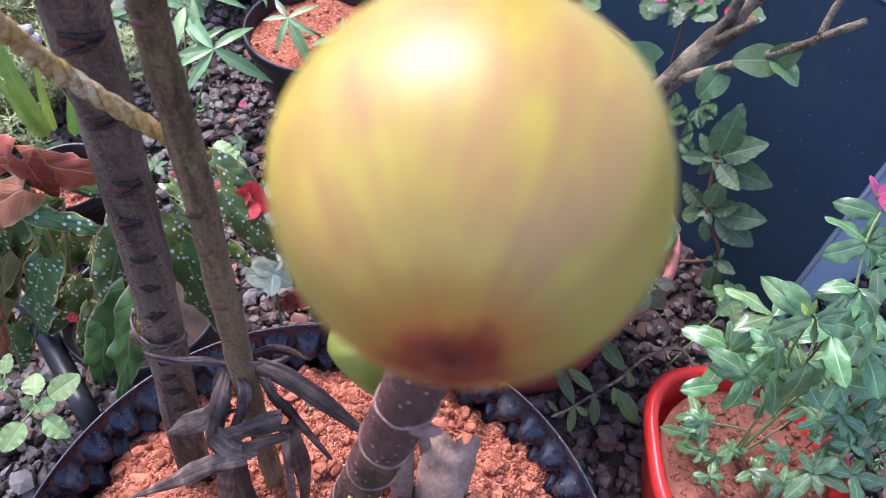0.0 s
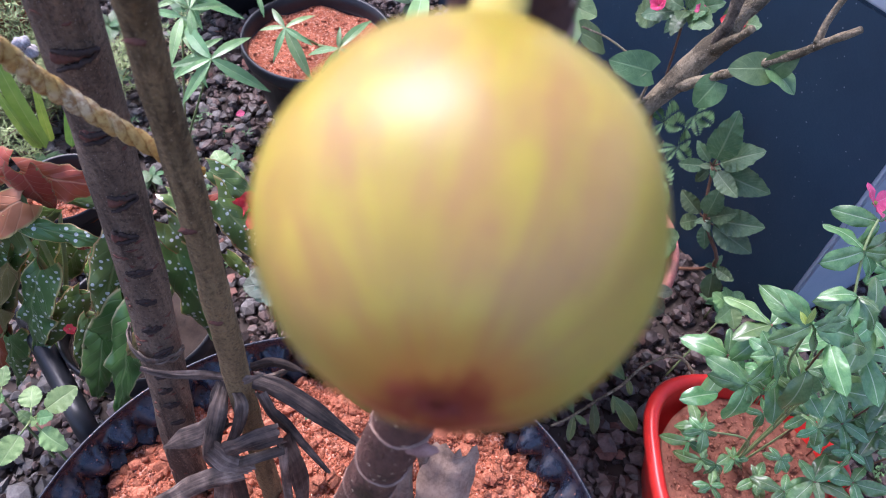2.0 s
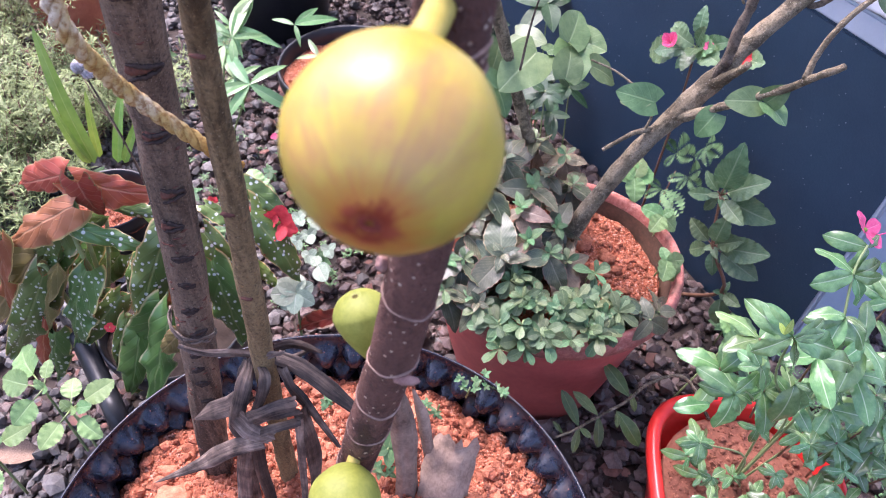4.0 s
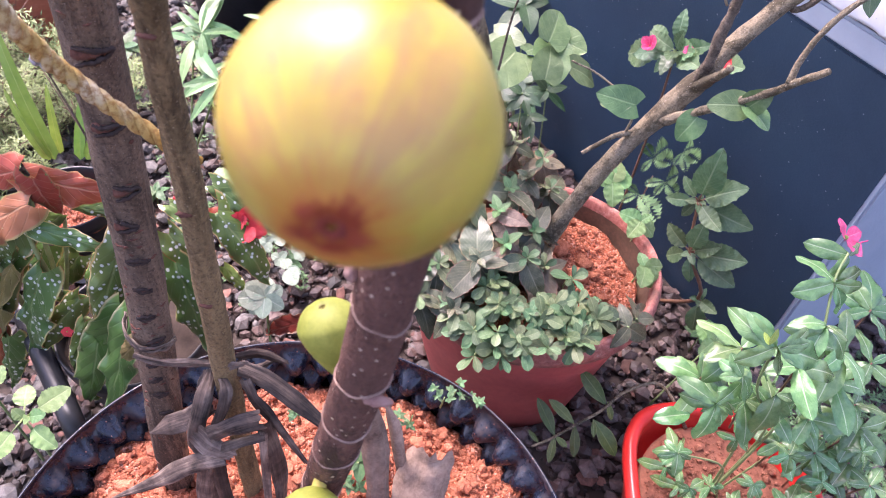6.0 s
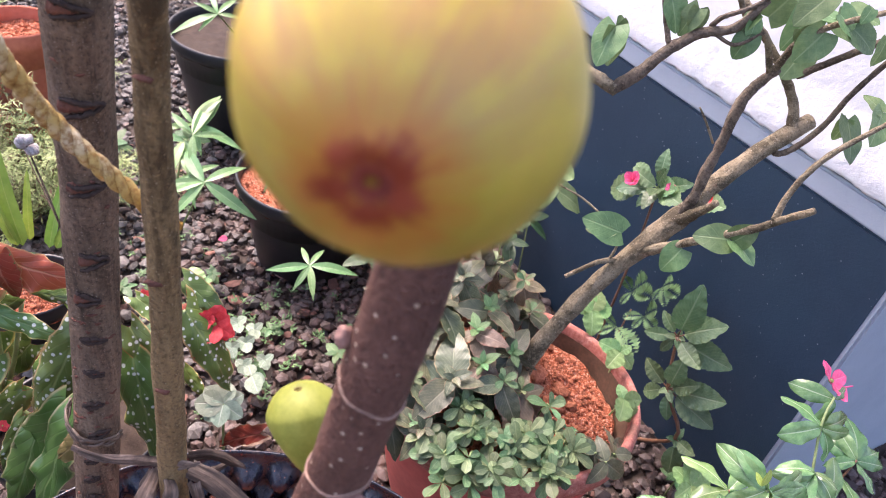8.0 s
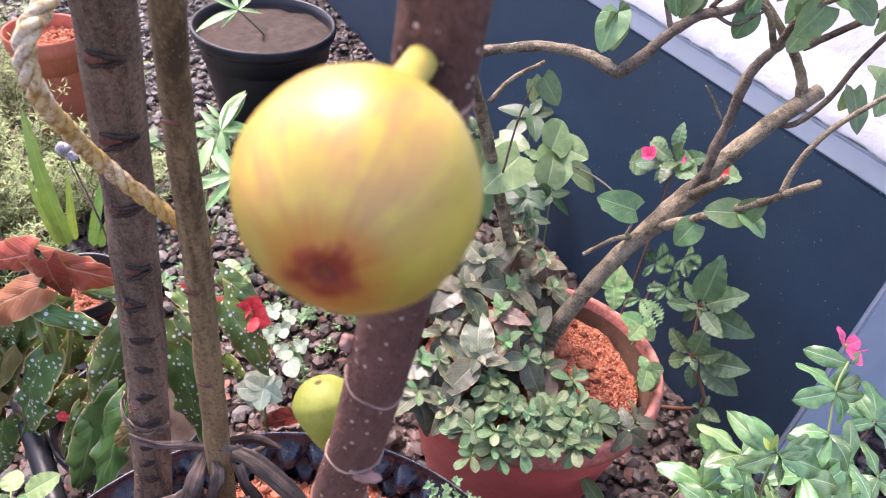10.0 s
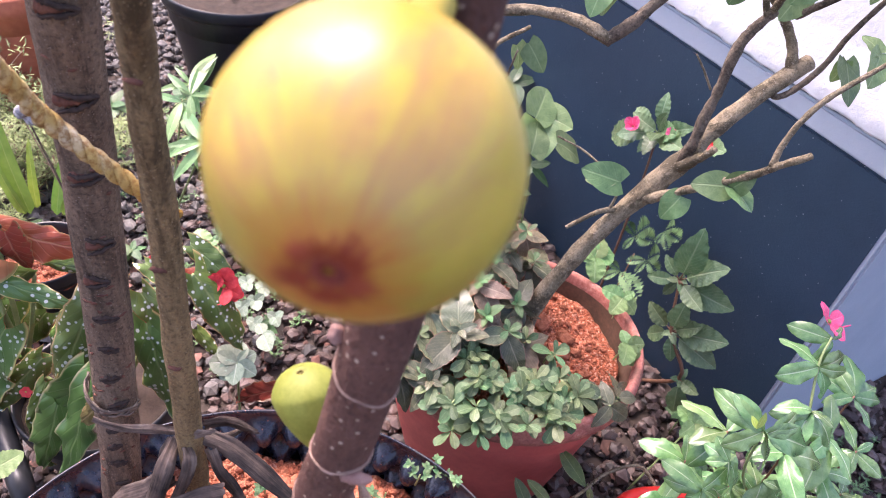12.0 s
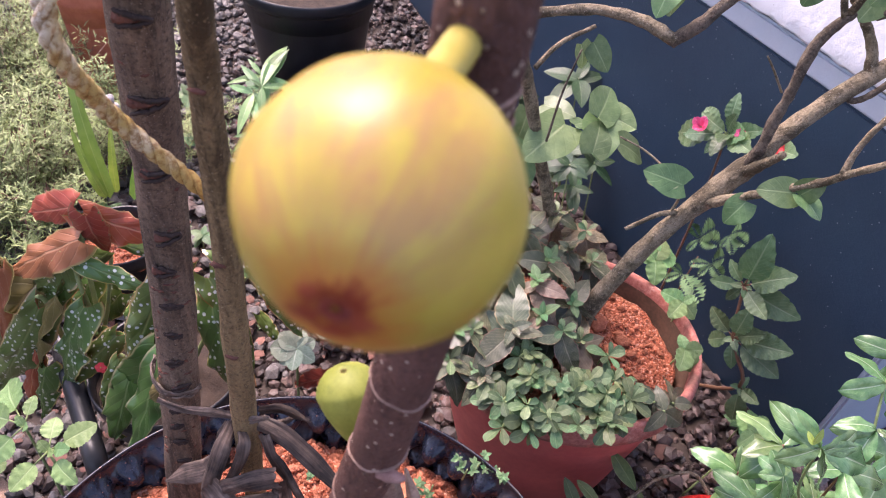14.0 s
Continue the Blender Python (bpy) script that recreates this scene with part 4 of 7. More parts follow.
# ---- plants: leaf shapes ----
LEAF = {
    "begonia": leaf_material("spotted_begonia_leaf", (0.055, 0.130, 0.030), (0.185, 0.285, 0.065), (0.20, 0.28, 0.09), 7.0, 0.28, 105.0, (0.50, 0.42, 0.16), 0.15, 0.25),
    "begonia_light": leaf_material("light_begonia_leaf", (0.075, 0.150, 0.030), (0.16, 0.25, 0.055), (0.18, 0.28, 0.09), 7.0, 0.30, 105.0, (0.46, 0.36, 0.14), 0.15, 0.3),
    "begonia_olive": leaf_material("olive_leaf_underside", (0.13, 0.115, 0.030), (0.27, 0.21, 0.060), (0.34, 0.26, 0.10), 7.0, 0.42, 0.0, (0.30, 0.20, 0.08), 0.3, 0.2, 0.2, hue_shift=0.03),
    "begonia_plain": leaf_material("green_begonia_leaf", (0.050, 0.160, 0.030), (0.130, 0.30, 0.062), (0.20, 0.33, 0.11), 7.0, 0.30, 0.0, (0.40, 0.40, 0.18), 0.3, 0.4),
    "begonia_red": leaf_material("red_leaf_underside", (0.30, 0.045, 0.026), (0.52, 0.125, 0.066), (0.56, 0.22, 0.13), 7.0, 0.38, 0.0, (0.40, 0.18, 0.09), 0.35, 0.2, 0.2, hue_shift=0.015),
    "begonia_bronze": leaf_material("bronze_leaf_underside", (0.26, 0.085, 0.032), (0.46, 0.18, 0.07), (0.42, 0.22, 0.11), 7.0, 0.42, 0.0, (0.30, 0.24, 0.08), 0.3, 0.2, 0.2, hue_shift=0.02),
    "boug": leaf_material("branch_leaf", (0.090, 0.175, 0.065), (0.175, 0.275, 0.110), (0.24, 0.34, 0.16), 5.0, 0.42, vein=0.10, wet=0.15, relief=0.3),
    "impatiens": leaf_material("impatiens_leaf", (0.085, 0.170, 0.072), (0.185, 0.285, 0.130), (0.27, 0.36, 0.20), 11.0, 0.34, vein=0.22, wet=0.3),
    "pale": leaf_material("pale_green_leaf", (0.14, 0.27, 0.085), (0.26, 0.41, 0.155), (0.32, 0.46, 0.21), 8.0, 0.42, vein=0.15, wet=0.15, relief=0.4),
    "vinca": leaf_material("glossy_periwinkle_leaf", (0.080, 0.200, 0.060), (0.205, 0.365, 0.130), (0.46, 0.58, 0.34), 6.0, 0.22, vein=0.07, wet=1.0, relief=0.3),
    "vinca_young": leaf_material("young_periwinkle_leaf", (0.28, 0.40, 0.06), (0.46, 0.56, 0.14), (0.50, 0.58, 0.26), 12.0, 0.28, vein=0.25, wet=0.4),
    "succulent": leaf_material("grey_green_leaf", (0.075, 0.140, 0.058), (0.185, 0.265, 0.120), (0.24, 0.32, 0.16), 4.0, 0.42, vein=0.05, wet=0.1, spread=0.45, hue_shift=0.10),
    "dusky": leaf_material("dusky_leaf", (0.050, 0.070, 0.036), (0.170, 0.190, 0.105), (0.27, 0.27, 0.17), 12.0, 0.42, vein=0.5, edge=(0.26, 0.17, 0.10), spread=0.5, wet=0.25, hue_shift=0.09),
    "bronze": leaf_material("bronze_tinged_leaf", (0.130, 0.095, 0.055), (0.300, 0.235, 0.145), (0.34, 0.28, 0.19), 12.0, 0.45, vein=0.5, edge=(0.30, 0.17, 0.10), spread=0.4, wet=0.1, hue_shift=0.06),
    "lily": leaf_material("lance_leaf", (0.14, 0.29, 0.10), (0.27, 0.44, 0.18), (0.38, 0.52, 0.28), 0.0, 0.36, vein=0.0, wet=0.2),
    "strap": leaf_material("strap_leaf", (0.17, 0.31, 0.045), (0.34, 0.48, 0.09), (0.38, 0.48, 0.13), 0.0, 0.36, vein=0.0, wet=0.1),
    "silver": leaf_material("silver_leaf", (0.21, 0.29, 0.20), (0.38, 0.47, 0.34), (0.54, 0.60, 0.50), 7.0, 0.55, vein=0.3),
    "weed": leaf_material("weed_leaf", (0.07, 0.16, 0.06), (0.15, 0.28, 0.11), (0.20, 0.32, 0.14), 6.0, 0.45, vein=0.2, wet=0.1),
    "dark": leaf_material("dark_leaf", (0.025, 0.065, 0.026), (0.065, 0.125, 0.052), (0.12, 0.18, 0.09), 8.0, 0.40, vein=0.2, wet=0.1),
    "petal_red": leaf_material("red_petal", (0.66, 0.035, 0.045), (0.85, 0.10, 0.10), (0.75, 0.08, 0.08), 5.0, 0.5, vein=0.1, spread=0.1, hue_shift=0.0),
    "petal_pink": leaf_material("pink_petal", (0.72, 0.07, 0.20), (0.85, 0.16, 0.32), (0.85, 0.28, 0.40), 5.0, 0.5, vein=0.1, spread=0.1, hue_shift=0.0),
    "petal_purple": leaf_material("purple_petal", (0.34, 0.24, 0.60), (0.52, 0.40, 0.76), (0.6, 0.5, 0.8), 5.0, 0.5, vein=0.1, spread=0.1, hue_shift=0.0),
    "fern": plain_material("feathery_green", (0.12, 0.185, 0.055), (0.33, 0.385, 0.155), 40.0, 0.6, 0.1, 0.001, by="island", spread=0.35),
    "moss": plain_material("low_weed_green", (0.06, 0.14, 0.05), (0.16, 0.27, 0.11), 40.0, 0.6, 0.1, 0.001, by="island", spread=0.4),
    "stem": plain_material("green_stem", (0.15, 0.22, 0.08), (0.28, 0.34, 0.14), 60.0, 0.5, 0.2, 0.001),
    "stem_red": plain_material("red_stem", (0.13, 0.065, 0.036), (0.24, 0.12, 0.07), 60.0, 0.5, 0.2, 0.001),
}


def leaf_mesh(name, material, width, power=(1.0, 0.85), fold=0.18, arch=0.22, wave=0.0, waves=5, teeth=0.0, notch=0.0, skew=0.0, nl=12, nw=4, curl=0.0):
    """A blade 1 long along +y, facing +z. width: widest over length; power: where and how full; fold: the keel;
    arch: the droop of the tip; wave: wavy rim; teeth: toothed rim; notch: heart-shaped foot; skew: one lobe larger; curl: rims rolled."""
    verts, uv, faces = [], [], []
    for i in range(nl + 1):
        v = i / nl
        half = 0.5 * width * max(0.012, math.sin(math.pi * v ** power[0]) ** power[1])
        half *= 1 + teeth * (1 if i % 2 else -1)
        for j in range(-nw, nw + 1):
            u = j / nw
            s = half * (1 + skew * (1 if u > 0 else -1))
            x = u * s
            y = v - notch * abs(u) ** 1.3 * (1 - v) ** 4 * 1.6 * min(1.0, half / (0.3 * width))
            z = fold * abs(x) - arch * v * v + 0.25 * arch * v + wave * math.sin(waves * 2 * math.pi * v + (1.3 if u > 0 else 0)) * abs(u) ** 2 - curl * u * u * half
            verts.append((x, y, z))
            uv.append((0.5 + 0.5 * u, v))
    w = 2 * nw + 1
    for i in range(nl):
        for j in range(w - 1):
            a = i * w + j
            faces.append((a, a + 1, a + 1 + w, a + w))
    me = bpy.data.meshes.new(name)
    me.from_pydata(verts, [], faces)
    layer = me.uv_layers.new(name="UVMap")
    loops = np.empty(len(me.loops), dtype=np.int32)
    me.loops.foreach_get("vertex_index", loops)
    layer.data.foreach_set("uv", np.asarray(uv, dtype=np.float32)[loops].ravel())
    me.polygons.foreach_set("use_smooth", [True] * len(me.polygons))
    me.materials.append(material)
    return me


def family(name, key, count, width, **more):
    """A few different blades of one kind, so that neighbours are not alike."""
    rng = random.Random(name)
    out = []
    for _ in range(count):
        some = dict(more)
        some["arch"] = more.get("arch", 0.22) * rng.uniform(0.5, 1.5)
        some["fold"] = more.get("fold", 0.18) * rng.uniform(0.6, 1.5)
        some["skew"] = more.get("skew", 0.0) + rng.uniform(-0.08, 0.08)
        out.append(leaf_mesh(name, LEAF[key], width * rng.uniform(0.88, 1.12), **some))
    return out


SHAPE = {
    "boug": family("leaf", "boug", 5, 0.84, power=(0.63, 0.62), arch=0.28, wave=0.02, waves=2, notch=0.15, nl=18),
    "impatiens": family("leaf", "impatiens", 5, 0.56, power=(0.85, 0.75), arch=0.38, wave=0.03, waves=6, teeth=0.028, nl=20),
    "pale": family("leaf", "pale", 4, 0.80, power=(0.78, 0.62), arch=0.25, wave=0.03, waves=4, teeth=0.05, nl=22),
    "vinca": family("leaf", "vinca", 7, 0.46, power=(1.1, 0.62), arch=0.5, fold=0.45, wave=0.04, waves=2, curl=0.4),
    "vinca_young": family("leaf", "vinca_young", 2, 0.46, power=(0.95, 0.75), arch=0.1, fold=0.35),
    "succulent": family("leaf", "succulent", 5, 0.50, power=(1.9, 0.5), arch=0.3, fold=0.25, nl=10, nw=2),
    "dusky": family("leaf", "dusky", 4, 0.60, power=(0.72, 0.8), arch=0.35, wave=0.02, waves=5, teeth=0.03, nl=16),
    "bronze": family("leaf", "bronze", 3, 0.60, power=(0.72, 0.8), arch=0.4, wave=0.02, waves=5, teeth=0.03, nl=16),
    "lily": family("leaf", "lily", 4, 0.20, power=(0.85, 0.9), arch=0.30, fold=0.25, nl=12, nw=3),
    "strap": family("leaf", "strap", 3, 0.13, power=(0.45, 0.45), arch=0.25, fold=0.35, nl=14, nw=3),
    "silver": family("leaf", "silver", 3, 0.88, power=(0.85, 0.6), arch=0.15, wave=0.015, waves=5, teeth=0.03),
    "weed": family("leaf", "weed", 3, 0.55, power=(0.8, 0.8), arch=0.2, nl=8, nw=2),
    "dark": family("leaf", "dark", 3, 0.5, power=(0.8, 0.8), arch=0.3, nl=10, nw=3),
    "petal_red": family("petal", "petal_red", 2, 0.85, power=(1.2, 0.6), arch=0.3, wave=0.06, waves=3, nl=8, nw=3),
    "petal_pink": family("petal", "petal_pink", 2, 0.75, power=(1.3, 0.6), arch=0.15, wave=0.03, waves=2, nl=8, nw=3),
    "petal_purple": family("petal", "petal_purple", 2, 0.8, power=(1.3, 0.6), arch=0.2, wave=0.05, waves=3, nl=8, nw=3),
    "dead": [leaf_mesh("leaf", M["dead_leaf"], 0.45, (0.8, 0.8), 0.5, 0.3, 0.05, 3, nl=14), leaf_mesh("leaf", M["dead_leaf"], 0.6, (0.8, 0.6), 0.3, 0.1, 0.05, 4, curl=-0.5, nl=14)],
}
_pick = random.Random(77)
JITTER = {"vinca": 34, "succulent": 32, "dusky": 28, "boug": 22, "impatiens": 18}


def leaf(plant, kind, base, tip, twist=0.0, face=(0.1, -0.55, 0.85), size=1.0, label=""):
    """One blade from base to tip, its upper side towards face."""
    a, b = Vector(base), Vector(tip)
    y = b - a
    long = y.length * size
    y.normalize()
    z = Vector(face).normalized()
    x = y.cross(z)
    x = (x if x.length > 0.05 else y.orthogonal()).normalized()
    z = x.cross(y)
    m = Matrix((x, y, z)).transposed().to_4x4() @ Matrix.Rotation(radians(twist + _pick.uniform(-1, 1) * JITTER.get(kind, 14)), 4, "Y")
    m = Matrix.Translation(a - Vector(plant.location)) @ m @ Matrix.Diagonal((long, long, long, 1))
    return shared("petal" if kind.startswith("petal") else "leaf", _pick.choice(SHAPE[kind]), plant, m, label)


def leaves(plant, kind, base, tips, face=(0.1, -0.55, 0.85), size=1.0):
    for tip in tips:
        leaf(plant, kind, base, tip, face=face, size=size)


def whorl(plant, kind, centre, axis, count, length, lift, rng, spread=0.25):
    """Blades round a shoot's end."""
    axis = Vector(axis).normalized()
    side = axis.orthogonal().normalized()
    start = rng.uniform(0, 6.28)
    for k in range(count):
        a = start + 2.4 * k + rng.uniform(-0.2, 0.2)
        out = Matrix.Rotation(a, 3, axis) @ side
        up = lift + rng.uniform(-0.25, 0.25) + 0.5 * (k / max(1, count - 1) - 0.5)
        d = (out * math.cos(up) + axis * math.sin(up)) * length * rng.uniform(1 - spread, 1 + spread) * (1 - 0.35 * k / count)
        c = Vector(centre) - axis * 0.12 * length * (count - k) / count
        leaf(plant, kind, c, c + d, face=axis)


def stalk(plant, points, r0, r1, material, name="stem", sides=7, rough=0.05, steps=5):
    return tube(name, points, [r0, (r0 + r1) / 2, r1], material, plant, sides, steps, rough, points[0][0] * 50)


def fuzz(name, spots, material, label, category, seed, length=(0.008, 0.02), blades=7, width=0.0016, rise=(0.2, 1.3), parent=None):
    """Fine needle-like foliage: tufts of thin three-cornered blades in one object."""
    rng = np.random.default_rng(seed)
    verts, faces = [], []
    for x, y, z in spots:
        for _ in range(blades):
            a, e, n = rng.uniform(0, 6.283), rng.uniform(*rise), rng.uniform(*length)
            d = np.array([math.cos(a) * math.cos(e), math.sin(a) * math.cos(e), math.sin(e)]) * n
            s = np.array([-math.sin(a), math.cos(a), 0.0]) * width
            p = np.array([x, y, z]) + rng.normal(0, 0.3 * n, 3) * (1, 1, 0.4)
            o = len(verts)
            mid = p + d * 0.55 + (0, 0, 0.08 * n)
            verts.extend([tuple(p), tuple(mid - s), tuple(p + d), tuple(mid + s)])
            faces.append((o, o + 1, o + 2, o + 3))
    ob = put_mesh(name, verts, faces, material, parent)
    return tagged(ob, label, category, kind="stuff")


LEAF["sprig"] = leaf_material("olive_leaf", (0.075, 0.115, 0.030), (0.15, 0.20, 0.060), (0.26, 0.30, 0.12), 8.0, 0.4, vein=0.15, edge=(0.24, 0.27, 0.11), wet=0.15)
SHAPE["sprig"] = family("leaf", "sprig", 3, 0.34, power=(1.2, 0.7), arch=0.2, fold=0.35)


def flower(plant, kind, centre, axis, count, size, cup=0.0):
    """A blossom: petals round an axis and a small heart; cup: how far the petals close upwards."""
    axis = Vector(axis).normalized()
    side = axis.orthogonal().normalized()
    rng = random.Random(str(centre))
    here = Vector(centre) - Vector(plant.location)
    bm = bmesh.new()
    bmesh.ops.create_icosphere(bm, subdivisions=1, radius=size * 0.13, matrix=Matrix.Translation(here + axis * size * 0.05))
    head = part("flower", bm, LEAF["vinca_young"], plant)
    for k in range(count):
        out = Matrix.Rotation(2 * math.pi * k / count + rng.uniform(-0.25, 0.25), 3, axis) @ side
        y = (out + axis * (rng.uniform(-0.05, 0.55) + cup * (1.6 if k % 2 else 0.7))).normalized()
        x = y.cross(axis).normalized()
        z = x.cross(y)
        s = size * rng.uniform(0.85, 1.15)
        m = Matrix((x, y, z)).transposed().to_4x4() @ Matrix.Diagonal((s, s, s, 1))
        m.translation = here
        shared("petal", rng.choice(SHAPE[kind]), head, m)


def frond(plant, base, tip):
    """A feathery leaf: a thin rib with pairs of small blades, one mesh."""
    a, b = Vector(base) - Vector(plant.location), Vector(tip) - Vector(plant.location)
    y = (b - a).normalized()
    x = y.cross(Vector((-0.4, -0.5, 0.8))).normalized()
    z = x.cross(y)
    n = (b - a).length
    verts, faces = [], []
    for k in range(9):
        c = a + (b - a) * (k + 1) / 10 - Vector((0, 0, 0.15 * n * (k / 9) ** 2))
        w = n * 0.30 * math.sin(math.pi * (k + 1.5) / 11)
        for s in (-1, 1):
            d = (x * s + y * 0.45).normalized()
            o = len(verts)
            verts += [c, c + d * w * 0.5 + y * w * 0.30, c + d * w + z * w * 0.15, c + d * w * 0.5 - y * w * 0.26]
            faces.append((o, o + 1, o + 2, o + 3))
    o = len(verts)
    verts += [a - x * 0.0006, a + x * 0.0006, b - Vector((0, 0, 0.15 * n))]
    faces.append((o, o + 1, o + 2))
    put_mesh("frond", verts, faces, LEAF["moss"], plant)


def ribbon(plant, points, width, curl, turn, ends, seed, material="dry_leaf"):
    """A long dry leaf: rolled across its width (curl), turned about its length (turn, degrees), ribbed lengthwise,
    narrowed to the shares in ends at its two tips, split and frayed there."""
    line = smooth_path([Vector(p) - Vector(plant.location) for p in points], 8)
    rng = random.Random(seed)
    n, cols, verts, faces, uv = len(line), 11, [], [], []
    ref = Vector((0.15, -0.72, 0.66))
    ribs = [rng.uniform(-1, 1) * (0.035 if material == "dry_leaf" else 0.06) for _ in range(cols)]
    frays = [width * (0.22 * noise.noise(Vector((j * 0.45, seed * 5, 2))) + rng.uniform(-0.06, 0.06)) for j in range(cols)]
    drift, run = rng.uniform(-0.5, 0.5), 0.0
    for layer in (0.0, 0.0007):
        run = 0.0
        for i, c in enumerate(line):
            t = i / (n - 1)
            run += (c - line[i - 1]).length if i else 0.0
            d = (line[min(i + 1, n - 1)] - line[max(i - 1, 0)]).normalized()
            side = d.cross(ref)
            side = (side if side.length > 0.1 else d.orthogonal()).normalized()
            side = Matrix.Rotation(radians(turn) + drift * (t - 0.5) + 0.18 * noise.noise(Vector((t * 3, seed, 0))), 3, d) @ side
            up = side.cross(d)
            w = width * min(1.0, ends[0] + (1 - ends[0]) * t * 3) * min(1.0, ends[1] + (1 - ends[1]) * (1 - t) * 2.2)
            w *= 1 + 0.12 * noise.noise(Vector((t * 5, seed * 3, 1)))
            for j in range(cols):
                u = 2 * j / (cols - 1) - 1
                a = u * curl * 1.5
                flat = math.sin(a) / max(0.2, curl * 1.5)
                lift = (math.cos(a) - 1) / max(0.2, curl * 1.5) * 0.5
                lift += ribs[j] + 0.05 * noise.noise(Vector((t * 6, j * 0.6, seed))) + 0.11 * noise.noise(Vector((t * 3.5, u * 1.2, seed + 9))) + 0.07 * abs(noise.noise(Vector((t * 9, u * 2, seed + 4))))
                end = frays[j] * (1.0 if i in (0, n - 1) else 0.25 if i in (1, n - 2) else 0.0)
                verts.append(c + side * flat * w * 0.5 + up * (lift * w - layer) + d * end)
                uv.append((u * width / 0.03, run / 0.035))
    o = n * cols
    for i in range(n - 1):
        for j in range(cols - 1):
            a = i * cols + j
            faces.append((a, a + 1, a + cols + 1, a + cols))
            faces.append((o + a, o + a + cols, o + a + cols + 1, o + a + 1))
    return put_mesh("leaf_strip", verts, faces, M[material], plant, uv=uv)


def blade(plant, base, tip, width, roll, top, under, seed):
    """A begonia leaf of two skins, upper and lower: lopsided, wavy at the rim, drooping and curled."""
    rng = random.Random(seed)
    a, b = Vector(base), Vector(tip)
    y = b - a
    long = y.length * 1.06
    y.normalize()
    z = Vector((0.12, -0.75, 0.65))
    x = y.cross(z)
    x = (x if x.length > 0.05 else y.orthogonal()).normalized()
    z = x.cross(y)
    m = Matrix.Translation(a - Vector(plant.location)) @ Matrix((x, y, z)).transposed().to_4x4() @ Matrix.Rotation(radians(roll + rng.uniform(-8, 8)), 4, "Y")
    nl, nw, verts, uv, faces = 22, 6, [], [], []
    arch, bend, curl, lop, phase = rng.uniform(0.05, 0.30), rng.uniform(-0.12, 0.12), rng.uniform(0.0, 0.7), rng.uniform(0.08, 0.28) * rng.choice((-1, 1)), rng.uniform(0, 6)
    for sheet in (0, 1):
        for i in range(nl + 1):
            v = i / nl
            half = 0.5 * width * max(0.02, math.sin(math.pi * min(1.0, 0.10 + 0.90 * v) ** 0.78) ** 0.72)
            for j in range(-nw, nw + 1):
                u = j / nw
                s = half * (1 + lop * u / abs(u) if u else 1)
                s *= 1 + 0.05 * math.sin(v * 40 + phase + u) * (abs(u) > 0.99)
                back = 0.16 * abs(u) ** 1.4 * (1 - v) ** 4 * (1.3 if u * lop > 0 else 0.8)
                h = 0.10 * abs(u) * half - curl * u * u * half - arch * v * v + 0.3 * arch * v
                h += (0.035 * math.sin(17 * v + phase + (1.5 if u > 0 else 0)) + 0.02 * math.sin(31 * v + phase)) * abs(u) ** 2.2
                h += 0.012 * math.sin(22 * (v - 0.35 * abs(u))) * (1 - abs(u)) - 0.006 * sheet
                verts.append((long * (u * s + bend * v * v), long * (v - back), long * h))
                uv.append((0.5 + 0.5 * u, v))
    w = 2 * nw + 1
    o = (nl + 1) * w
    for i in range(nl):
        for j in range(w - 1):
            k = i * w + j
            faces.append((k, k + 1, k + 1 + w, k + w))
    count = len(faces)
    faces += [tuple(o + k for k in reversed(f)) for f in faces]
    ob = put_mesh("leaf", verts, faces, LEAF[top], plant, uv=uv, at=m)
    ob.data.materials.append(LEAF[under])
    ob.data.polygons.foreach_set("material_index", [0] * count + [1] * count)
    return ob


def vinca_more():
    """Low seedlings of the periwinkle over the planter's soil."""
    rng = random.Random(15)
    for x, y, z in SHOOTS:
        stalk(vinca, [(0.44 + 0.85 * (x - 0.44), 0.43 + 0.85 * (y - 0.43), z - 0.07), (x, y, z)], 0.0016, 0.0012, LEAF["stem_red"], steps=3)
        whorl(vinca, "vinca", (x, y, z), (rng.uniform(-0.35, 0.2), -0.4, 1), rng.randint(5, 7), rng.uniform(0.042, 0.056), 0.1, rng, 0.35)
    for x, y, z, n in SEEDLINGS:
        stalk(vinca, [(x + 0.008, y + 0.006, 0.15), (x, y, z)], 0.0016, 0.0012, LEAF["stem_red"], steps=3)
        whorl(vinca, "vinca", (x, y, z), (rng.uniform(-0.3, 0.2), -0.35, 1), rng.randint(5, 7), n, 0.15, rng)



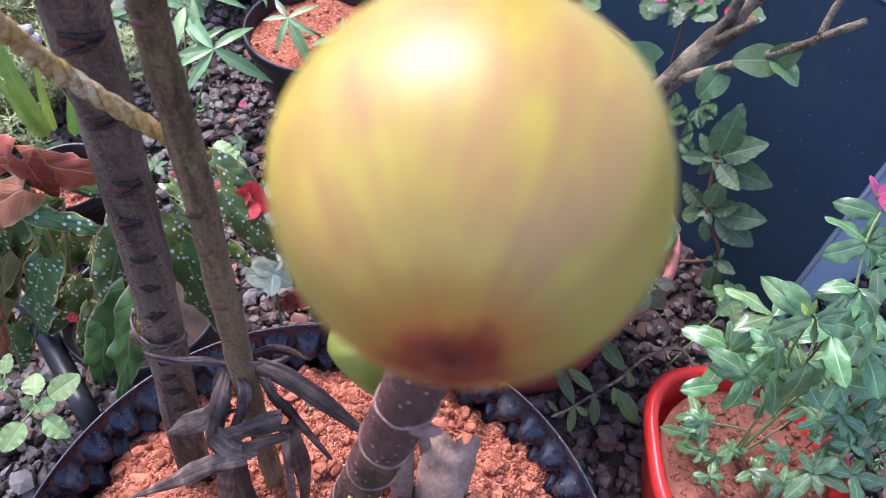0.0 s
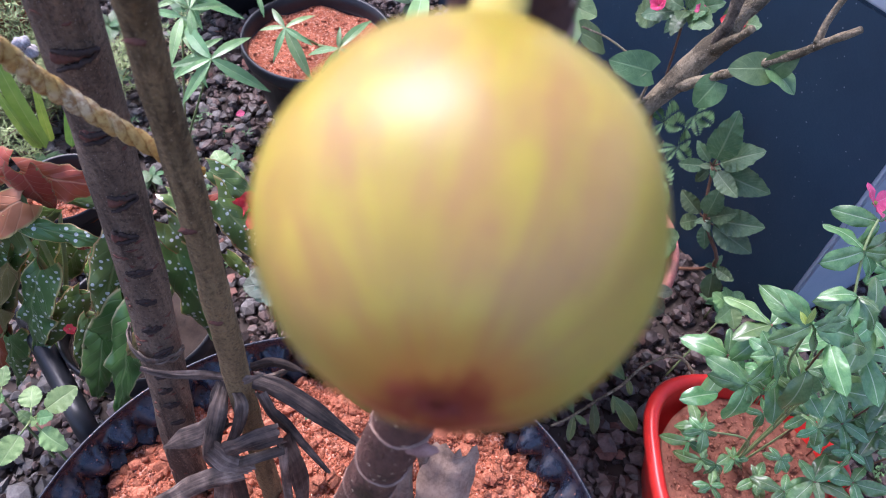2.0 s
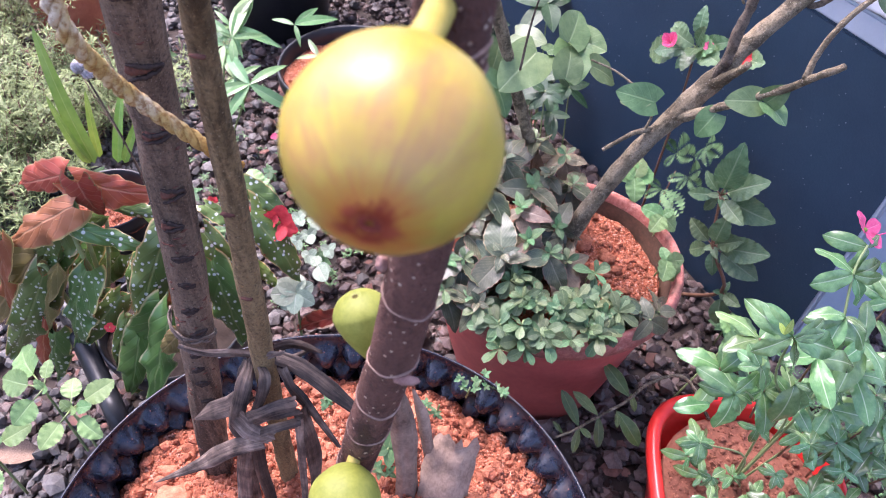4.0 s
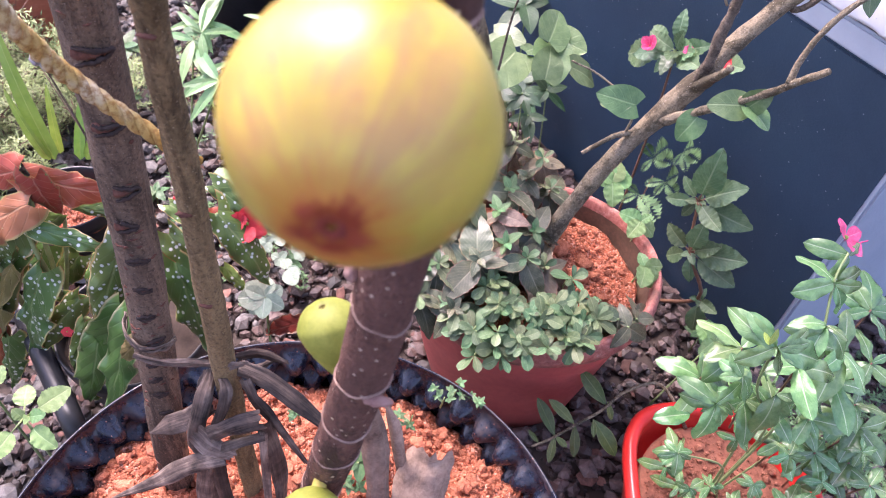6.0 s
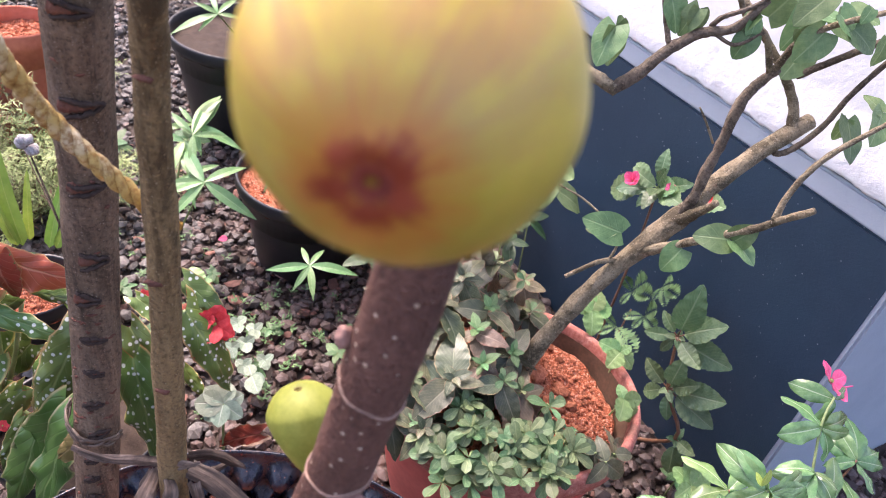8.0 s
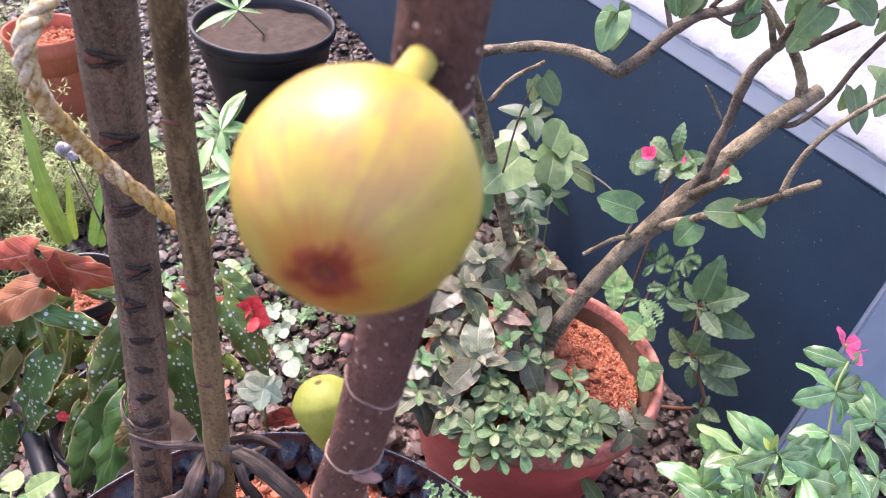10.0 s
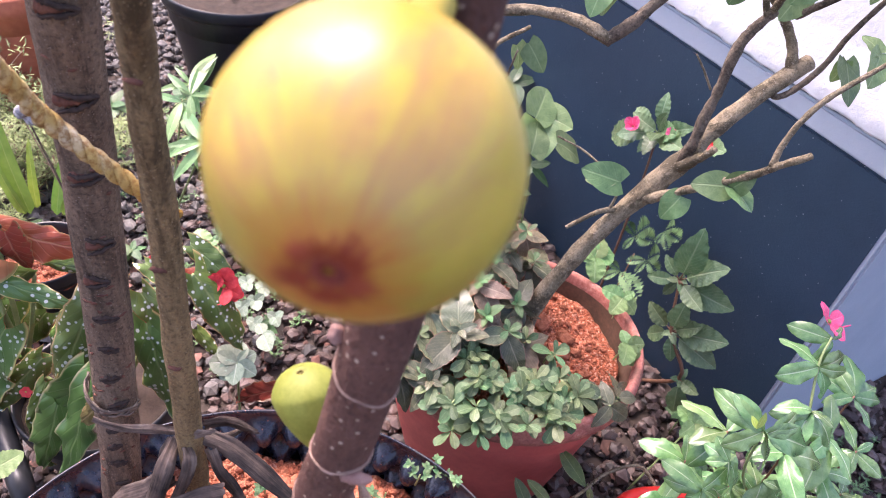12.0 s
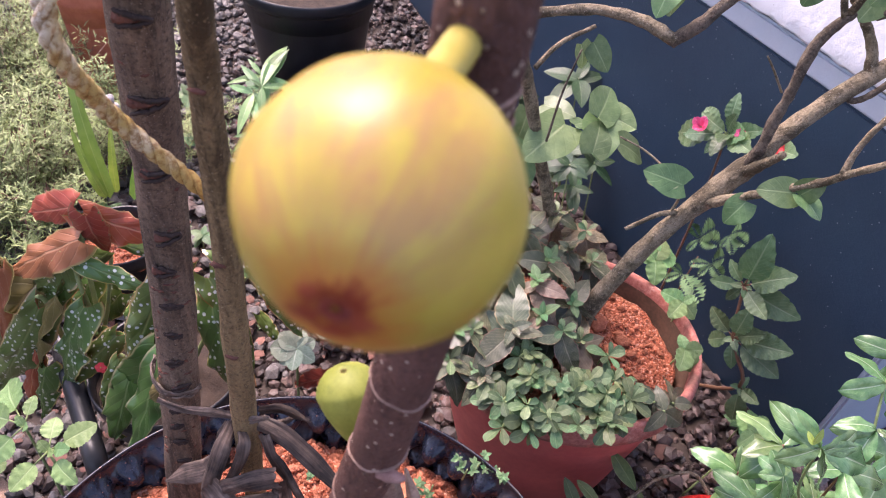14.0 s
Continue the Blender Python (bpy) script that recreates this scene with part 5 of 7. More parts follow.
# ---- spotted begonia ----
beg = thing("begonia", (-0.47, 0.58, 0.20), "spotted begonia with dark green white-dotted leaves and red undersides", "plant")
BEGONIA = [
    ('begonia_red', (-0.526, 0.600, 0.492), (-0.440, 0.620, 0.436), 0.62, 10),
    ('begonia_red', (-0.538, 0.600, 0.499), (-0.625, 0.600, 0.463), 0.62, -10),
    ('begonia_bronze', (-0.523, 0.570, 0.470), (-0.646, 0.550, 0.395), 0.48, 5),
    ('begonia_red', (-0.507, 0.580, 0.507), (-0.505, 0.580, 0.434), 0.75, 0),
    ('begonia', (-0.536, 0.560, 0.439), (-0.425, 0.560, 0.415), 0.32, 15),
    ('begonia', (-0.546, 0.570, 0.437), (-0.618, 0.550, 0.339), 0.62, 0),
    ('begonia', (-0.564, 0.560, 0.375), (-0.635, 0.540, 0.309), 0.5, 0),
    ('begonia', (-0.601, 0.540, 0.342), (-0.705, 0.500, 0.146), 0.36, -25),
    ('begonia_olive', (-0.570, 0.540, 0.367), (-0.657, 0.510, 0.213), 0.2, 40),
    ('begonia_red', (-0.631, 0.530, 0.244), (-0.682, 0.510, 0.113), 0.3, 0),
    ('begonia_olive', (-0.617, 0.560, 0.358), (-0.762, 0.540, 0.198), 0.38, 0),
    ('begonia_bronze', (-0.643, 0.550, 0.403), (-0.709, 0.530, 0.235), 0.17, 0),
    ('begonia', (-0.526, 0.540, 0.368), (-0.602, 0.500, 0.222), 0.42, 10),
    ('begonia', (-0.491, 0.540, 0.315), (-0.580, 0.490, 0.214), 0.36, -15),
    ('begonia', (-0.381, 0.540, 0.471), (-0.452, 0.480, 0.333), 0.46, -20),
    ('begonia_olive', (-0.435, 0.500, 0.357), (-0.496, 0.460, 0.198), 0.2, 35),
    ('begonia', (-0.473, 0.510, 0.305), (-0.514, 0.470, 0.206), 0.34, -20),
    ('begonia_plain', (-0.393, 0.490, 0.364), (-0.462, 0.450, 0.249), 0.52, -20),
    ('begonia_plain', (-0.374, 0.470, 0.379), (-0.429, 0.420, 0.229), 0.4, 15),
    ('begonia_plain', (-0.434, 0.470, 0.319), (-0.464, 0.430, 0.198), 0.42, 0),
    ('begonia_bronze', (-0.401, 0.550, 0.378), (-0.442, 0.520, 0.303), 0.5, 0),
    ('begonia_olive', (-0.352, 0.450, 0.380), (-0.386, 0.440, 0.336), 0.8, 0),
    ('begonia', (-0.597, 0.580, 0.313), (-0.578, 0.600, 0.384), 0.5, 10),
    ('begonia', (-0.546, 0.570, 0.279), (-0.482, 0.550, 0.285), 0.45, 0),
    ('begonia', (-0.507, 0.600, 0.424), (-0.541, 0.580, 0.397), 0.6, 0),
    ('begonia', (-0.616, 0.520, 0.226), (-0.656, 0.500, 0.115), 0.4, 0),
    ('begonia_bronze', (-0.630, 0.530, 0.192), (-0.641, 0.510, 0.114), 0.25, 0),
    ('begonia', (-0.497, 0.620, 0.420), (-0.433, 0.620, 0.411), 0.45, 0),
    ('begonia_red', (-0.714, 0.600, 0.315), (-0.749, 0.600, 0.276), 0.7, 0),
    ('begonia', (-0.562, 0.610, 0.340), (-0.618, 0.590, 0.257), 0.6, 0),
    ('begonia', (-0.518, 0.610, 0.326), (-0.575, 0.590, 0.249), 0.6, 0),
    ('begonia', (-0.470, 0.600, 0.331), (-0.527, 0.580, 0.246), 0.6, 0),
    ('begonia', (-0.567, 0.570, 0.171), (-0.617, 0.550, 0.091), 0.6, 0),
    ('begonia', (-0.376, 0.620, 0.386), (-0.292, 0.580, 0.270), 0.42, -10),
    ('begonia', (-0.349, 0.570, 0.385), (-0.307, 0.520, 0.249), 0.5, 10),
    ('begonia', (-0.316, 0.660, 0.396), (-0.237, 0.630, 0.290), 0.52, -25),
    ('begonia_light', (-0.333, 0.700, 0.413), (-0.264, 0.680, 0.379), 0.55, 0),
    ('begonia', (-0.384, 0.660, 0.404), (-0.324, 0.640, 0.382), 0.5, 0),
    ('begonia_bronze', (-0.362, 0.600, 0.246), (-0.306, 0.570, 0.217), 0.6, 0),
    ('begonia_red', (-0.338, 0.680, 0.372), (-0.278, 0.680, 0.387), 0.35, 0),
    ('begonia_light', (-0.326, 0.660, 0.275), (-0.288, 0.640, 0.244), 0.5, 0),
    ('begonia_red', (-0.192, 0.600, 0.235), (-0.270, 0.620, 0.166), 0.35, 0),
]
for k, (skin, base, tip, wide, roll) in enumerate(BEGONIA):
    blade(beg, base, tip, wide * 0.76, roll, skin, "begonia_red" if skin == "begonia" else "begonia_plain" if skin == "begonia_plain" else "begonia", 300 + k)
PETIOLES = [
     [(-0.598, 0.580, 0.187), (-0.548, 0.580, 0.292), (-0.528, 0.580, 0.450), (-0.525, 0.600, 0.485)],
     [(-0.548, 0.580, 0.230), (-0.527, 0.590, 0.328), (-0.506, 0.600, 0.415)],
     [(-0.541, 0.580, 0.199), (-0.536, 0.560, 0.360), (-0.534, 0.560, 0.438)],
     [(-0.500, 0.570, 0.221), (-0.420, 0.560, 0.369), (-0.381, 0.540, 0.468)],
     [(-0.422, 0.600, 0.200), (-0.378, 0.630, 0.298), (-0.316, 0.660, 0.396)],
     [(-0.591, 0.560, 0.214), (-0.593, 0.550, 0.346), (-0.594, 0.540, 0.371)],
     [(-0.410, 0.550, 0.267), (-0.390, 0.490, 0.349)],
]
for points in PETIOLES:
    stalk(beg, [(-0.455 + 0.4 * (points[0][0] + 0.455), 0.585, 0.17)] + points, 0.0048, 0.0028, LEAF["stem"])
blade(beg, (-0.470, 0.640, 0.395), (-0.440, 0.630, 0.385), 0.55, 0, "vinca_young", "vinca_young", 390)
flower(beg, 'petal_red', (-0.283, 0.678, 0.362), (0.2, -0.7, 0.6), 7, 0.033, 0.5)
flower(beg, 'petal_red', (-0.300, 0.678, 0.370), (0.2, -0.7, 0.6), 6, 0.021, 0.5)
flower(beg, 'petal_red', (-0.398, 0.710, 0.360), (0.2, -0.7, 0.6), 6, 0.010)
flower(beg, 'petal_red', (-0.505, 0.507, 0.280), (0.2, -0.7, 0.6), 6, 0.009)
flower(beg, 'petal_red', (-0.269, 0.678, 0.350), (0.2, -0.7, 0.6), 6, 0.018, 0.5)

# ---- light green seedling ----
pale = thing("leafy_weed", (-0.50, 0.41, 0.0), "pale green leafy weed growing through the gravel", "plant")
leaf(pale, 'pale', (-0.518, 0.395, 0.263), (-0.528, 0.425, 0.270))
stalk(pale, [(-0.513, 0.379, 0.260), (-0.518, 0.395, 0.263)], 0.0014, 0.0011, LEAF['stem'], steps=2)
leaf(pale, 'pale', (-0.496, 0.393, 0.267), (-0.464, 0.421, 0.280))
stalk(pale, [(-0.513, 0.379, 0.260), (-0.496, 0.393, 0.267)], 0.0014, 0.0011, LEAF['stem'], steps=2)
leaf(pale, 'pale', (-0.496, 0.368, 0.257), (-0.462, 0.347, 0.250))
stalk(pale, [(-0.513, 0.379, 0.260), (-0.496, 0.368, 0.257)], 0.0014, 0.0011, LEAF['stem'], steps=2)
leaf(pale, 'pale', (-0.520, 0.359, 0.257), (-0.533, 0.321, 0.250))
stalk(pale, [(-0.513, 0.379, 0.260), (-0.520, 0.359, 0.257)], 0.0014, 0.0011, LEAF['stem'], steps=2)
leaf(pale, 'pale', (-0.502, 0.379, 0.267), (-0.480, 0.378, 0.280))
stalk(pale, [(-0.513, 0.379, 0.260), (-0.502, 0.379, 0.267)], 0.0014, 0.0011, LEAF['stem'], steps=2)
leaf(pale, 'pale', (-0.513, 0.379, 0.260), (-0.501, 0.371, 0.272))
leaf(pale, 'pale', (-0.513, 0.379, 0.260), (-0.525, 0.383, 0.274))
leaf(pale, 'pale', (-0.592, 0.439, 0.227), (-0.595, 0.465, 0.240))
stalk(pale, [(-0.591, 0.426, 0.220), (-0.592, 0.439, 0.227)], 0.0014, 0.0011, LEAF['stem'], steps=2)
leaf(pale, 'pale', (-0.616, 0.429, 0.220), (-0.665, 0.434, 0.220))
stalk(pale, [(-0.591, 0.426, 0.220), (-0.616, 0.429, 0.220)], 0.0014, 0.0011, LEAF['stem'], steps=2)
leaf(pale, 'pale', (-0.601, 0.408, 0.213), (-0.620, 0.372, 0.200))
stalk(pale, [(-0.591, 0.426, 0.220), (-0.601, 0.408, 0.213)], 0.0014, 0.0011, LEAF['stem'], steps=2)
leaf(pale, 'pale', (-0.617, 0.447, 0.220), (-0.668, 0.489, 0.220))
stalk(pale, [(-0.591, 0.426, 0.220), (-0.617, 0.447, 0.220)], 0.0014, 0.0011, LEAF['stem'], steps=2)
leaf(pale, 'pale', (-0.591, 0.426, 0.220), (-0.579, 0.418, 0.232))
leaf(pale, 'pale', (-0.591, 0.426, 0.220), (-0.603, 0.430, 0.234))
leaf(pale, 'pale', (-0.647, 0.323, 0.157), (-0.622, 0.275, 0.150))
stalk(pale, [(-0.660, 0.348, 0.160), (-0.647, 0.323, 0.157)], 0.0014, 0.0011, LEAF['stem'], steps=2)
leaf(pale, 'pale', (-0.668, 0.340, 0.160), (-0.683, 0.325, 0.160))
stalk(pale, [(-0.660, 0.348, 0.160), (-0.668, 0.340, 0.160)], 0.0014, 0.0011, LEAF['stem'], steps=2)
leaf(pale, 'pale', (-0.653, 0.352, 0.167), (-0.640, 0.360, 0.180))
stalk(pale, [(-0.660, 0.348, 0.160), (-0.653, 0.352, 0.167)], 0.0014, 0.0011, LEAF['stem'], steps=2)
leaf(pale, 'pale', (-0.642, 0.361, 0.167), (-0.608, 0.386, 0.180))
stalk(pale, [(-0.660, 0.348, 0.160), (-0.642, 0.361, 0.167)], 0.0014, 0.0011, LEAF['stem'], steps=2)
leaf(pale, 'pale', (-0.660, 0.348, 0.160), (-0.648, 0.340, 0.172))
leaf(pale, 'pale', (-0.660, 0.348, 0.160), (-0.672, 0.352, 0.174))
stalk(pale, [(-0.509, 0.374, 0.0), (-0.519, 0.384, 0.250)], 0.0025, 0.0018, LEAF['stem'])
stalk(pale, [(-0.588, 0.421, 0.0), (-0.598, 0.431, 0.210)], 0.0025, 0.0018, LEAF['stem'])
stalk(pale, [(-0.657, 0.342, 0.0), (-0.667, 0.352, 0.150)], 0.0025, 0.0018, LEAF['stem'])

# ---- silver leaf and small plants by the black pot ----
silver = thing("silver_leaf_plant", (-0.262, 0.62, 0.0), "small plant with round silvery leaves", "plant")
leaves(silver, 'silver', (-0.256, 0.629, 0.250), [(-0.298, 0.622, 0.250), (-0.290, 0.646, 0.260), (-0.265, 0.664, 0.260), (-0.233, 0.653, 0.250), (-0.225, 0.618, 0.240), (-0.253, 0.595, 0.240), (-0.276, 0.603, 0.240)])
leaves(silver, 'silver', (-0.234, 0.691, 0.250), [(-0.212, 0.684, 0.250), (-0.247, 0.712, 0.250), (-0.215, 0.661, 0.250)])
leaves(silver, 'silver', (-0.343, 0.935, 0.100), [(-0.363, 0.943, 0.100), (-0.330, 0.947, 0.110), (-0.331, 0.913, 0.100), (-0.345, 0.916, 0.100)])
leaves(silver, 'silver', (-0.312, 0.889, 0.100), [(-0.331, 0.896, 0.100), (-0.299, 0.900, 0.110), (-0.301, 0.868, 0.100), (-0.314, 0.871, 0.100)])
leaves(silver, 'silver', (-0.307, 0.928, 0.100), [(-0.327, 0.936, 0.100), (-0.295, 0.939, 0.110), (-0.296, 0.906, 0.100), (-0.310, 0.909, 0.100)])
leaves(silver, 'silver', (-0.332, 0.870, 0.100), [(-0.352, 0.877, 0.100), (-0.320, 0.880, 0.110), (-0.321, 0.849, 0.100), (-0.335, 0.852, 0.100)])
leaves(silver, 'silver', (-0.264, 0.856, 0.100), [(-0.283, 0.863, 0.100), (-0.252, 0.866, 0.110), (-0.254, 0.836, 0.100), (-0.268, 0.838, 0.100)])
leaves(silver, 'silver', (-0.298, 0.835, 0.100), [(-0.317, 0.842, 0.100), (-0.286, 0.845, 0.110), (-0.288, 0.815, 0.100), (-0.301, 0.817, 0.100)])
stalk(silver, [(-0.262, 0.62, 0.0), (-0.256, 0.629, 0.250)], 0.003, 0.002, LEAF['stem'])

# ---- woody shrub in the clay pot ----
shrub = thing("woody_shrub", (0.205, 0.70, 0.33), "leafless-stemmed woody shrub with heart-shaped green leaves in the clay pot", "shrub")
MAIN = [(0.168, 0.700, 0.290), (0.171, 0.708, 0.380), (0.214, 0.725, 0.490), (0.252, 0.735, 0.560), (0.279, 0.741, 0.600), (0.306, 0.745, 0.645), (0.330, 0.755, 0.688), (0.359, 0.772, 0.718), (0.395, 0.790, 0.750), (0.433, 0.810, 0.775)]
tube("trunk", MAIN, [0.0150, 0.0132, 0.0122, 0.0125, 0.0150, 0.0140, 0.0112, 0.0108, 0.0106, 0.0110], M["wood"], shrub, 14, 8, 0.22, 4.0)
BRANCHES = [
    ([(0.306, 0.742, 0.640), (0.309, 0.736, 0.687), (0.311, 0.740, 0.722), (0.316, 0.746, 0.759), (0.319, 0.752, 0.801), (0.330, 0.755, 0.829), (0.344, 0.755, 0.851)], [0.0090, 0.0068, 0.0066, 0.0062, 0.0070, 0.0056, 0.0050], "twig", 0.35),
    ([(0.305, 0.742, 0.754), (0.285, 0.735, 0.781), (0.270, 0.730, 0.799)], [0.0016, 0.0013, 0.0010], "wood", 0.3),
    ([(0.306, 0.738, 0.645), (0.319, 0.715, 0.680), (0.325, 0.706, 0.697)], [0.0085, 0.0052, 0.0044], "wood", 0.3),
    ([(0.413, 0.798, 0.762), (0.404, 0.808, 0.790), (0.390, 0.818, 0.812), (0.374, 0.830, 0.830), (0.344, 0.855, 0.860), (0.319, 0.871, 0.885)], [0.0085, 0.0062, 0.0058, 0.0054, 0.0045, 0.0036], "wood", 0.25),
    ([(0.388, 0.785, 0.742), (0.402, 0.782, 0.738), (0.417, 0.780, 0.752), (0.433, 0.776, 0.787), (0.440, 0.768, 0.832), (0.457, 0.760, 0.885)], [0.0048, 0.0040, 0.0038, 0.0038, 0.0033, 0.0030], "twig", 0.2),
    ([(0.268, 0.737, 0.583), (0.302, 0.710, 0.624), (0.322, 0.670, 0.671), (0.348, 0.645, 0.707), (0.362, 0.630, 0.732), (0.382, 0.612, 0.763)], [0.0080, 0.0056, 0.0050, 0.0046, 0.0046, 0.0042], "wood", 0.3),
    ([(0.360, 0.632, 0.731), (0.363, 0.640, 0.753), (0.372, 0.645, 0.782), (0.387, 0.648, 0.810), (0.413, 0.650, 0.840), (0.440, 0.652, 0.868)], [0.0044, 0.0034, 0.0034, 0.0032, 0.0027, 0.0022], "wood", 0.2),
    ([(0.250, 0.736, 0.566), (0.225, 0.730, 0.562), (0.201, 0.722, 0.548), (0.184, 0.715, 0.538)], [0.0046, 0.0034, 0.0030, 0.0026], "wood", 0.2),
    ([(0.236, 0.733, 0.562), (0.240, 0.735, 0.590), (0.228, 0.740, 0.612), (0.189, 0.767, 0.628), (0.150, 0.765, 0.645)], [0.0024, 0.0018, 0.0016, 0.0014, 0.0012], "wood", 0.2),
    ([(0.393, 0.813, 0.826), (0.416, 0.790, 0.861), (0.439, 0.765, 0.896), (0.463, 0.748, 0.929)], [0.0045, 0.0042, 0.0040], "twig", 0.2),
    ([(0.139, 0.876, 0.310), (0.106, 0.851, 0.400), (0.066, 0.820, 0.530), (0.025, 0.776, 0.680), (-0.001, 0.720, 0.780), (-0.006, 0.701, 0.810)], [0.0100, 0.0090, 0.0078], "wood", 0.25),
    ([(-0.006, 0.701, 0.810), (0.018, 0.724, 0.808), (0.071, 0.720, 0.823), (0.124, 0.707, 0.826), (0.163, 0.688, 0.818)], [0.0060, 0.0058, 0.0075], "wood", 0.3),
    ([(0.158, 0.690, 0.815), (0.182, 0.692, 0.839), (0.203, 0.696, 0.866), (0.230, 0.697, 0.890), (0.258, 0.691, 0.903), (0.279, 0.693, 0.935)], [0.0072, 0.0058, 0.0040], "twig", 0.25),
    ([(0.205, 0.697, 0.869), (0.195, 0.707, 0.891), (0.184, 0.717, 0.920)], [0.0030, 0.0025], "twig", 0.2),
    ([(0.242, 0.694, 0.893), (0.263, 0.685, 0.889), (0.285, 0.683, 0.907)], [0.0022, 0.0016], "twig", 0.2),
    ([(0.026, 0.738, 0.735), (0.050, 0.762, 0.759), (0.087, 0.781, 0.778)], [0.0035, 0.0025], "wood", 0.2),
    ([(0.238, 0.700, 0.898), (0.243, 0.690, 0.912), (0.263, 0.690, 0.924), (0.285, 0.690, 0.943)], [0.0030, 0.0024, 0.0020], "twig", 0.2),
    ([(0.336, 0.755, 0.845), (0.314, 0.750, 0.883), (0.287, 0.745, 0.897), (0.265, 0.740, 0.923)], [0.0040, 0.0034, 0.0028], "wood", 0.2),
    ([(0.340, 0.755, 0.848), (0.344, 0.740, 0.886), (0.362, 0.730, 0.910), (0.407, 0.720, 0.939)], [0.0044, 0.0036, 0.0030], "wood", 0.2),
    ([(0.059, 0.764, 0.620), (0.066, 0.772, 0.690), (0.077, 0.773, 0.750)], [0.0018, 0.0012], "twig", 0.2),
]
for k, (points, radii, bark, uneven) in enumerate(BRANCHES):
    tube("branch", points, radii, M[bark], shrub, 10, 7, uneven, 3.0 + 7 * k)
leaves(shrub, 'boug', (0.122, 0.769, 0.610), [(0.136, 0.850, 0.670)], size=0.50)
leaves(shrub, 'boug', (0.122, 0.811, 0.640), [(0.138, 0.864, 0.660)])
leaves(shrub, 'boug', (0.134, 0.840, 0.630), [(0.175, 0.817, 0.630)])
leaves(shrub, 'boug', (0.126, 0.820, 0.630), [(0.134, 0.761, 0.610)])
leaves(shrub, 'boug', (0.156, 0.789, 0.620), [(0.191, 0.800, 0.600)], size=1.30)
leaves(shrub, 'boug', (0.081, 0.812, 0.620), [(0.037, 0.753, 0.600)])
leaves(shrub, 'boug', (0.029, 0.861, 0.600), [(0.023, 0.827, 0.570)])
leaves(shrub, 'boug', (0.049, 0.852, 0.620), [(0.092, 0.826, 0.630)])
leaves(shrub, 'boug', (0.094, 0.814, 0.620), [(0.114, 0.833, 0.620)])
leaves(shrub, 'boug', (0.033, 0.801, 0.560), [(0.054, 0.779, 0.530)])
leaves(shrub, 'boug', (0.009, 0.812, 0.570), [(0.052, 0.796, 0.550)])
leaves(shrub, 'boug', (0.240, 0.735, 0.610), [(0.189, 0.730, 0.626)])
leaves(shrub, 'boug', (0.228, 0.738, 0.612), [(0.186, 0.738, 0.606)], size=0.8)
leaves(shrub, 'boug', (0.092, 0.818, 0.740), [(0.119, 0.805, 0.710)])
leaves(shrub, 'boug', (0.077, 0.807, 0.740), [(0.089, 0.802, 0.710)])
leaves(shrub, 'boug', (0.336, 0.655, 0.682), [(0.288, 0.650, 0.684)], size=0.85)
leaves(shrub, 'boug', (0.339, 0.650, 0.684), [(0.350, 0.636, 0.716), (0.364, 0.622, 0.678)], size=0.9)
leaves(shrub, 'boug', (0.308, 0.700, 0.627), [(0.287, 0.690, 0.591)], size=0.9)
leaves(shrub, 'boug', (0.148, 0.712, 0.876), [(0.134, 0.682, 0.846), (0.168, 0.725, 0.860), (0.159, 0.715, 0.830)])
leaves(shrub, 'boug', (0.274, 0.686, 0.902), [(0.264, 0.681, 0.876), (0.275, 0.691, 0.923)])
leaves(shrub, 'boug', (0.276, 0.690, 0.921), [(0.262, 0.700, 0.898)])
for k, (x, y, z) in enumerate(((0.371, 0.730, 0.925), (0.393, 0.720, 0.938), (0.365, 0.730, 0.905), (0.388, 0.722, 0.915), (0.345, 0.740, 0.900), (0.355, 0.734, 0.940))):
    leaf(shrub, 'boug', (x - 0.004, y, z), (x + 0.030 * math.cos(1.9 * k), y - 0.008, z - 0.022 + 0.012 * math.sin(2.3 * k)))
leaves(shrub, 'boug', (0.386, 0.837, 0.899), [(0.358, 0.799, 0.841)], size=0.75)
leaves(shrub, 'boug', (0.391, 0.823, 0.857), [(0.372, 0.798, 0.825)])
leaves(shrub, 'boug', (0.402, 0.807, 0.899), [(0.443, 0.784, 0.886), (0.372, 0.822, 0.904)])
leaves(shrub, 'boug', (0.412, 0.806, 0.911), [(0.442, 0.790, 0.910)])
leaves(shrub, 'boug', (0.424, 0.719, 0.822), [(0.438, 0.685, 0.789), (0.418, 0.712, 0.798)])
leaves(shrub, 'boug', (0.440, 0.695, 0.846), [(0.423, 0.709, 0.859), (0.433, 0.665, 0.821)])
leaves(shrub, 'boug', (0.222, 0.705, 0.911), [(0.222, 0.699, 0.888), (0.207, 0.701, 0.883)])
leaves(shrub, 'boug', (0.355, 0.875, 0.869), [(0.379, 0.876, 0.908)])
leaves(shrub, 'boug', (0.438, 0.756, 0.903), [(0.438, 0.747, 0.874)])
leaves(shrub, 'boug', (0.370, 0.846, 0.909), [(0.408, 0.828, 0.903), (0.344, 0.858, 0.914)])
leaves(shrub, 'boug', (0.195, 0.713, 0.912), [(0.209, 0.701, 0.884)])

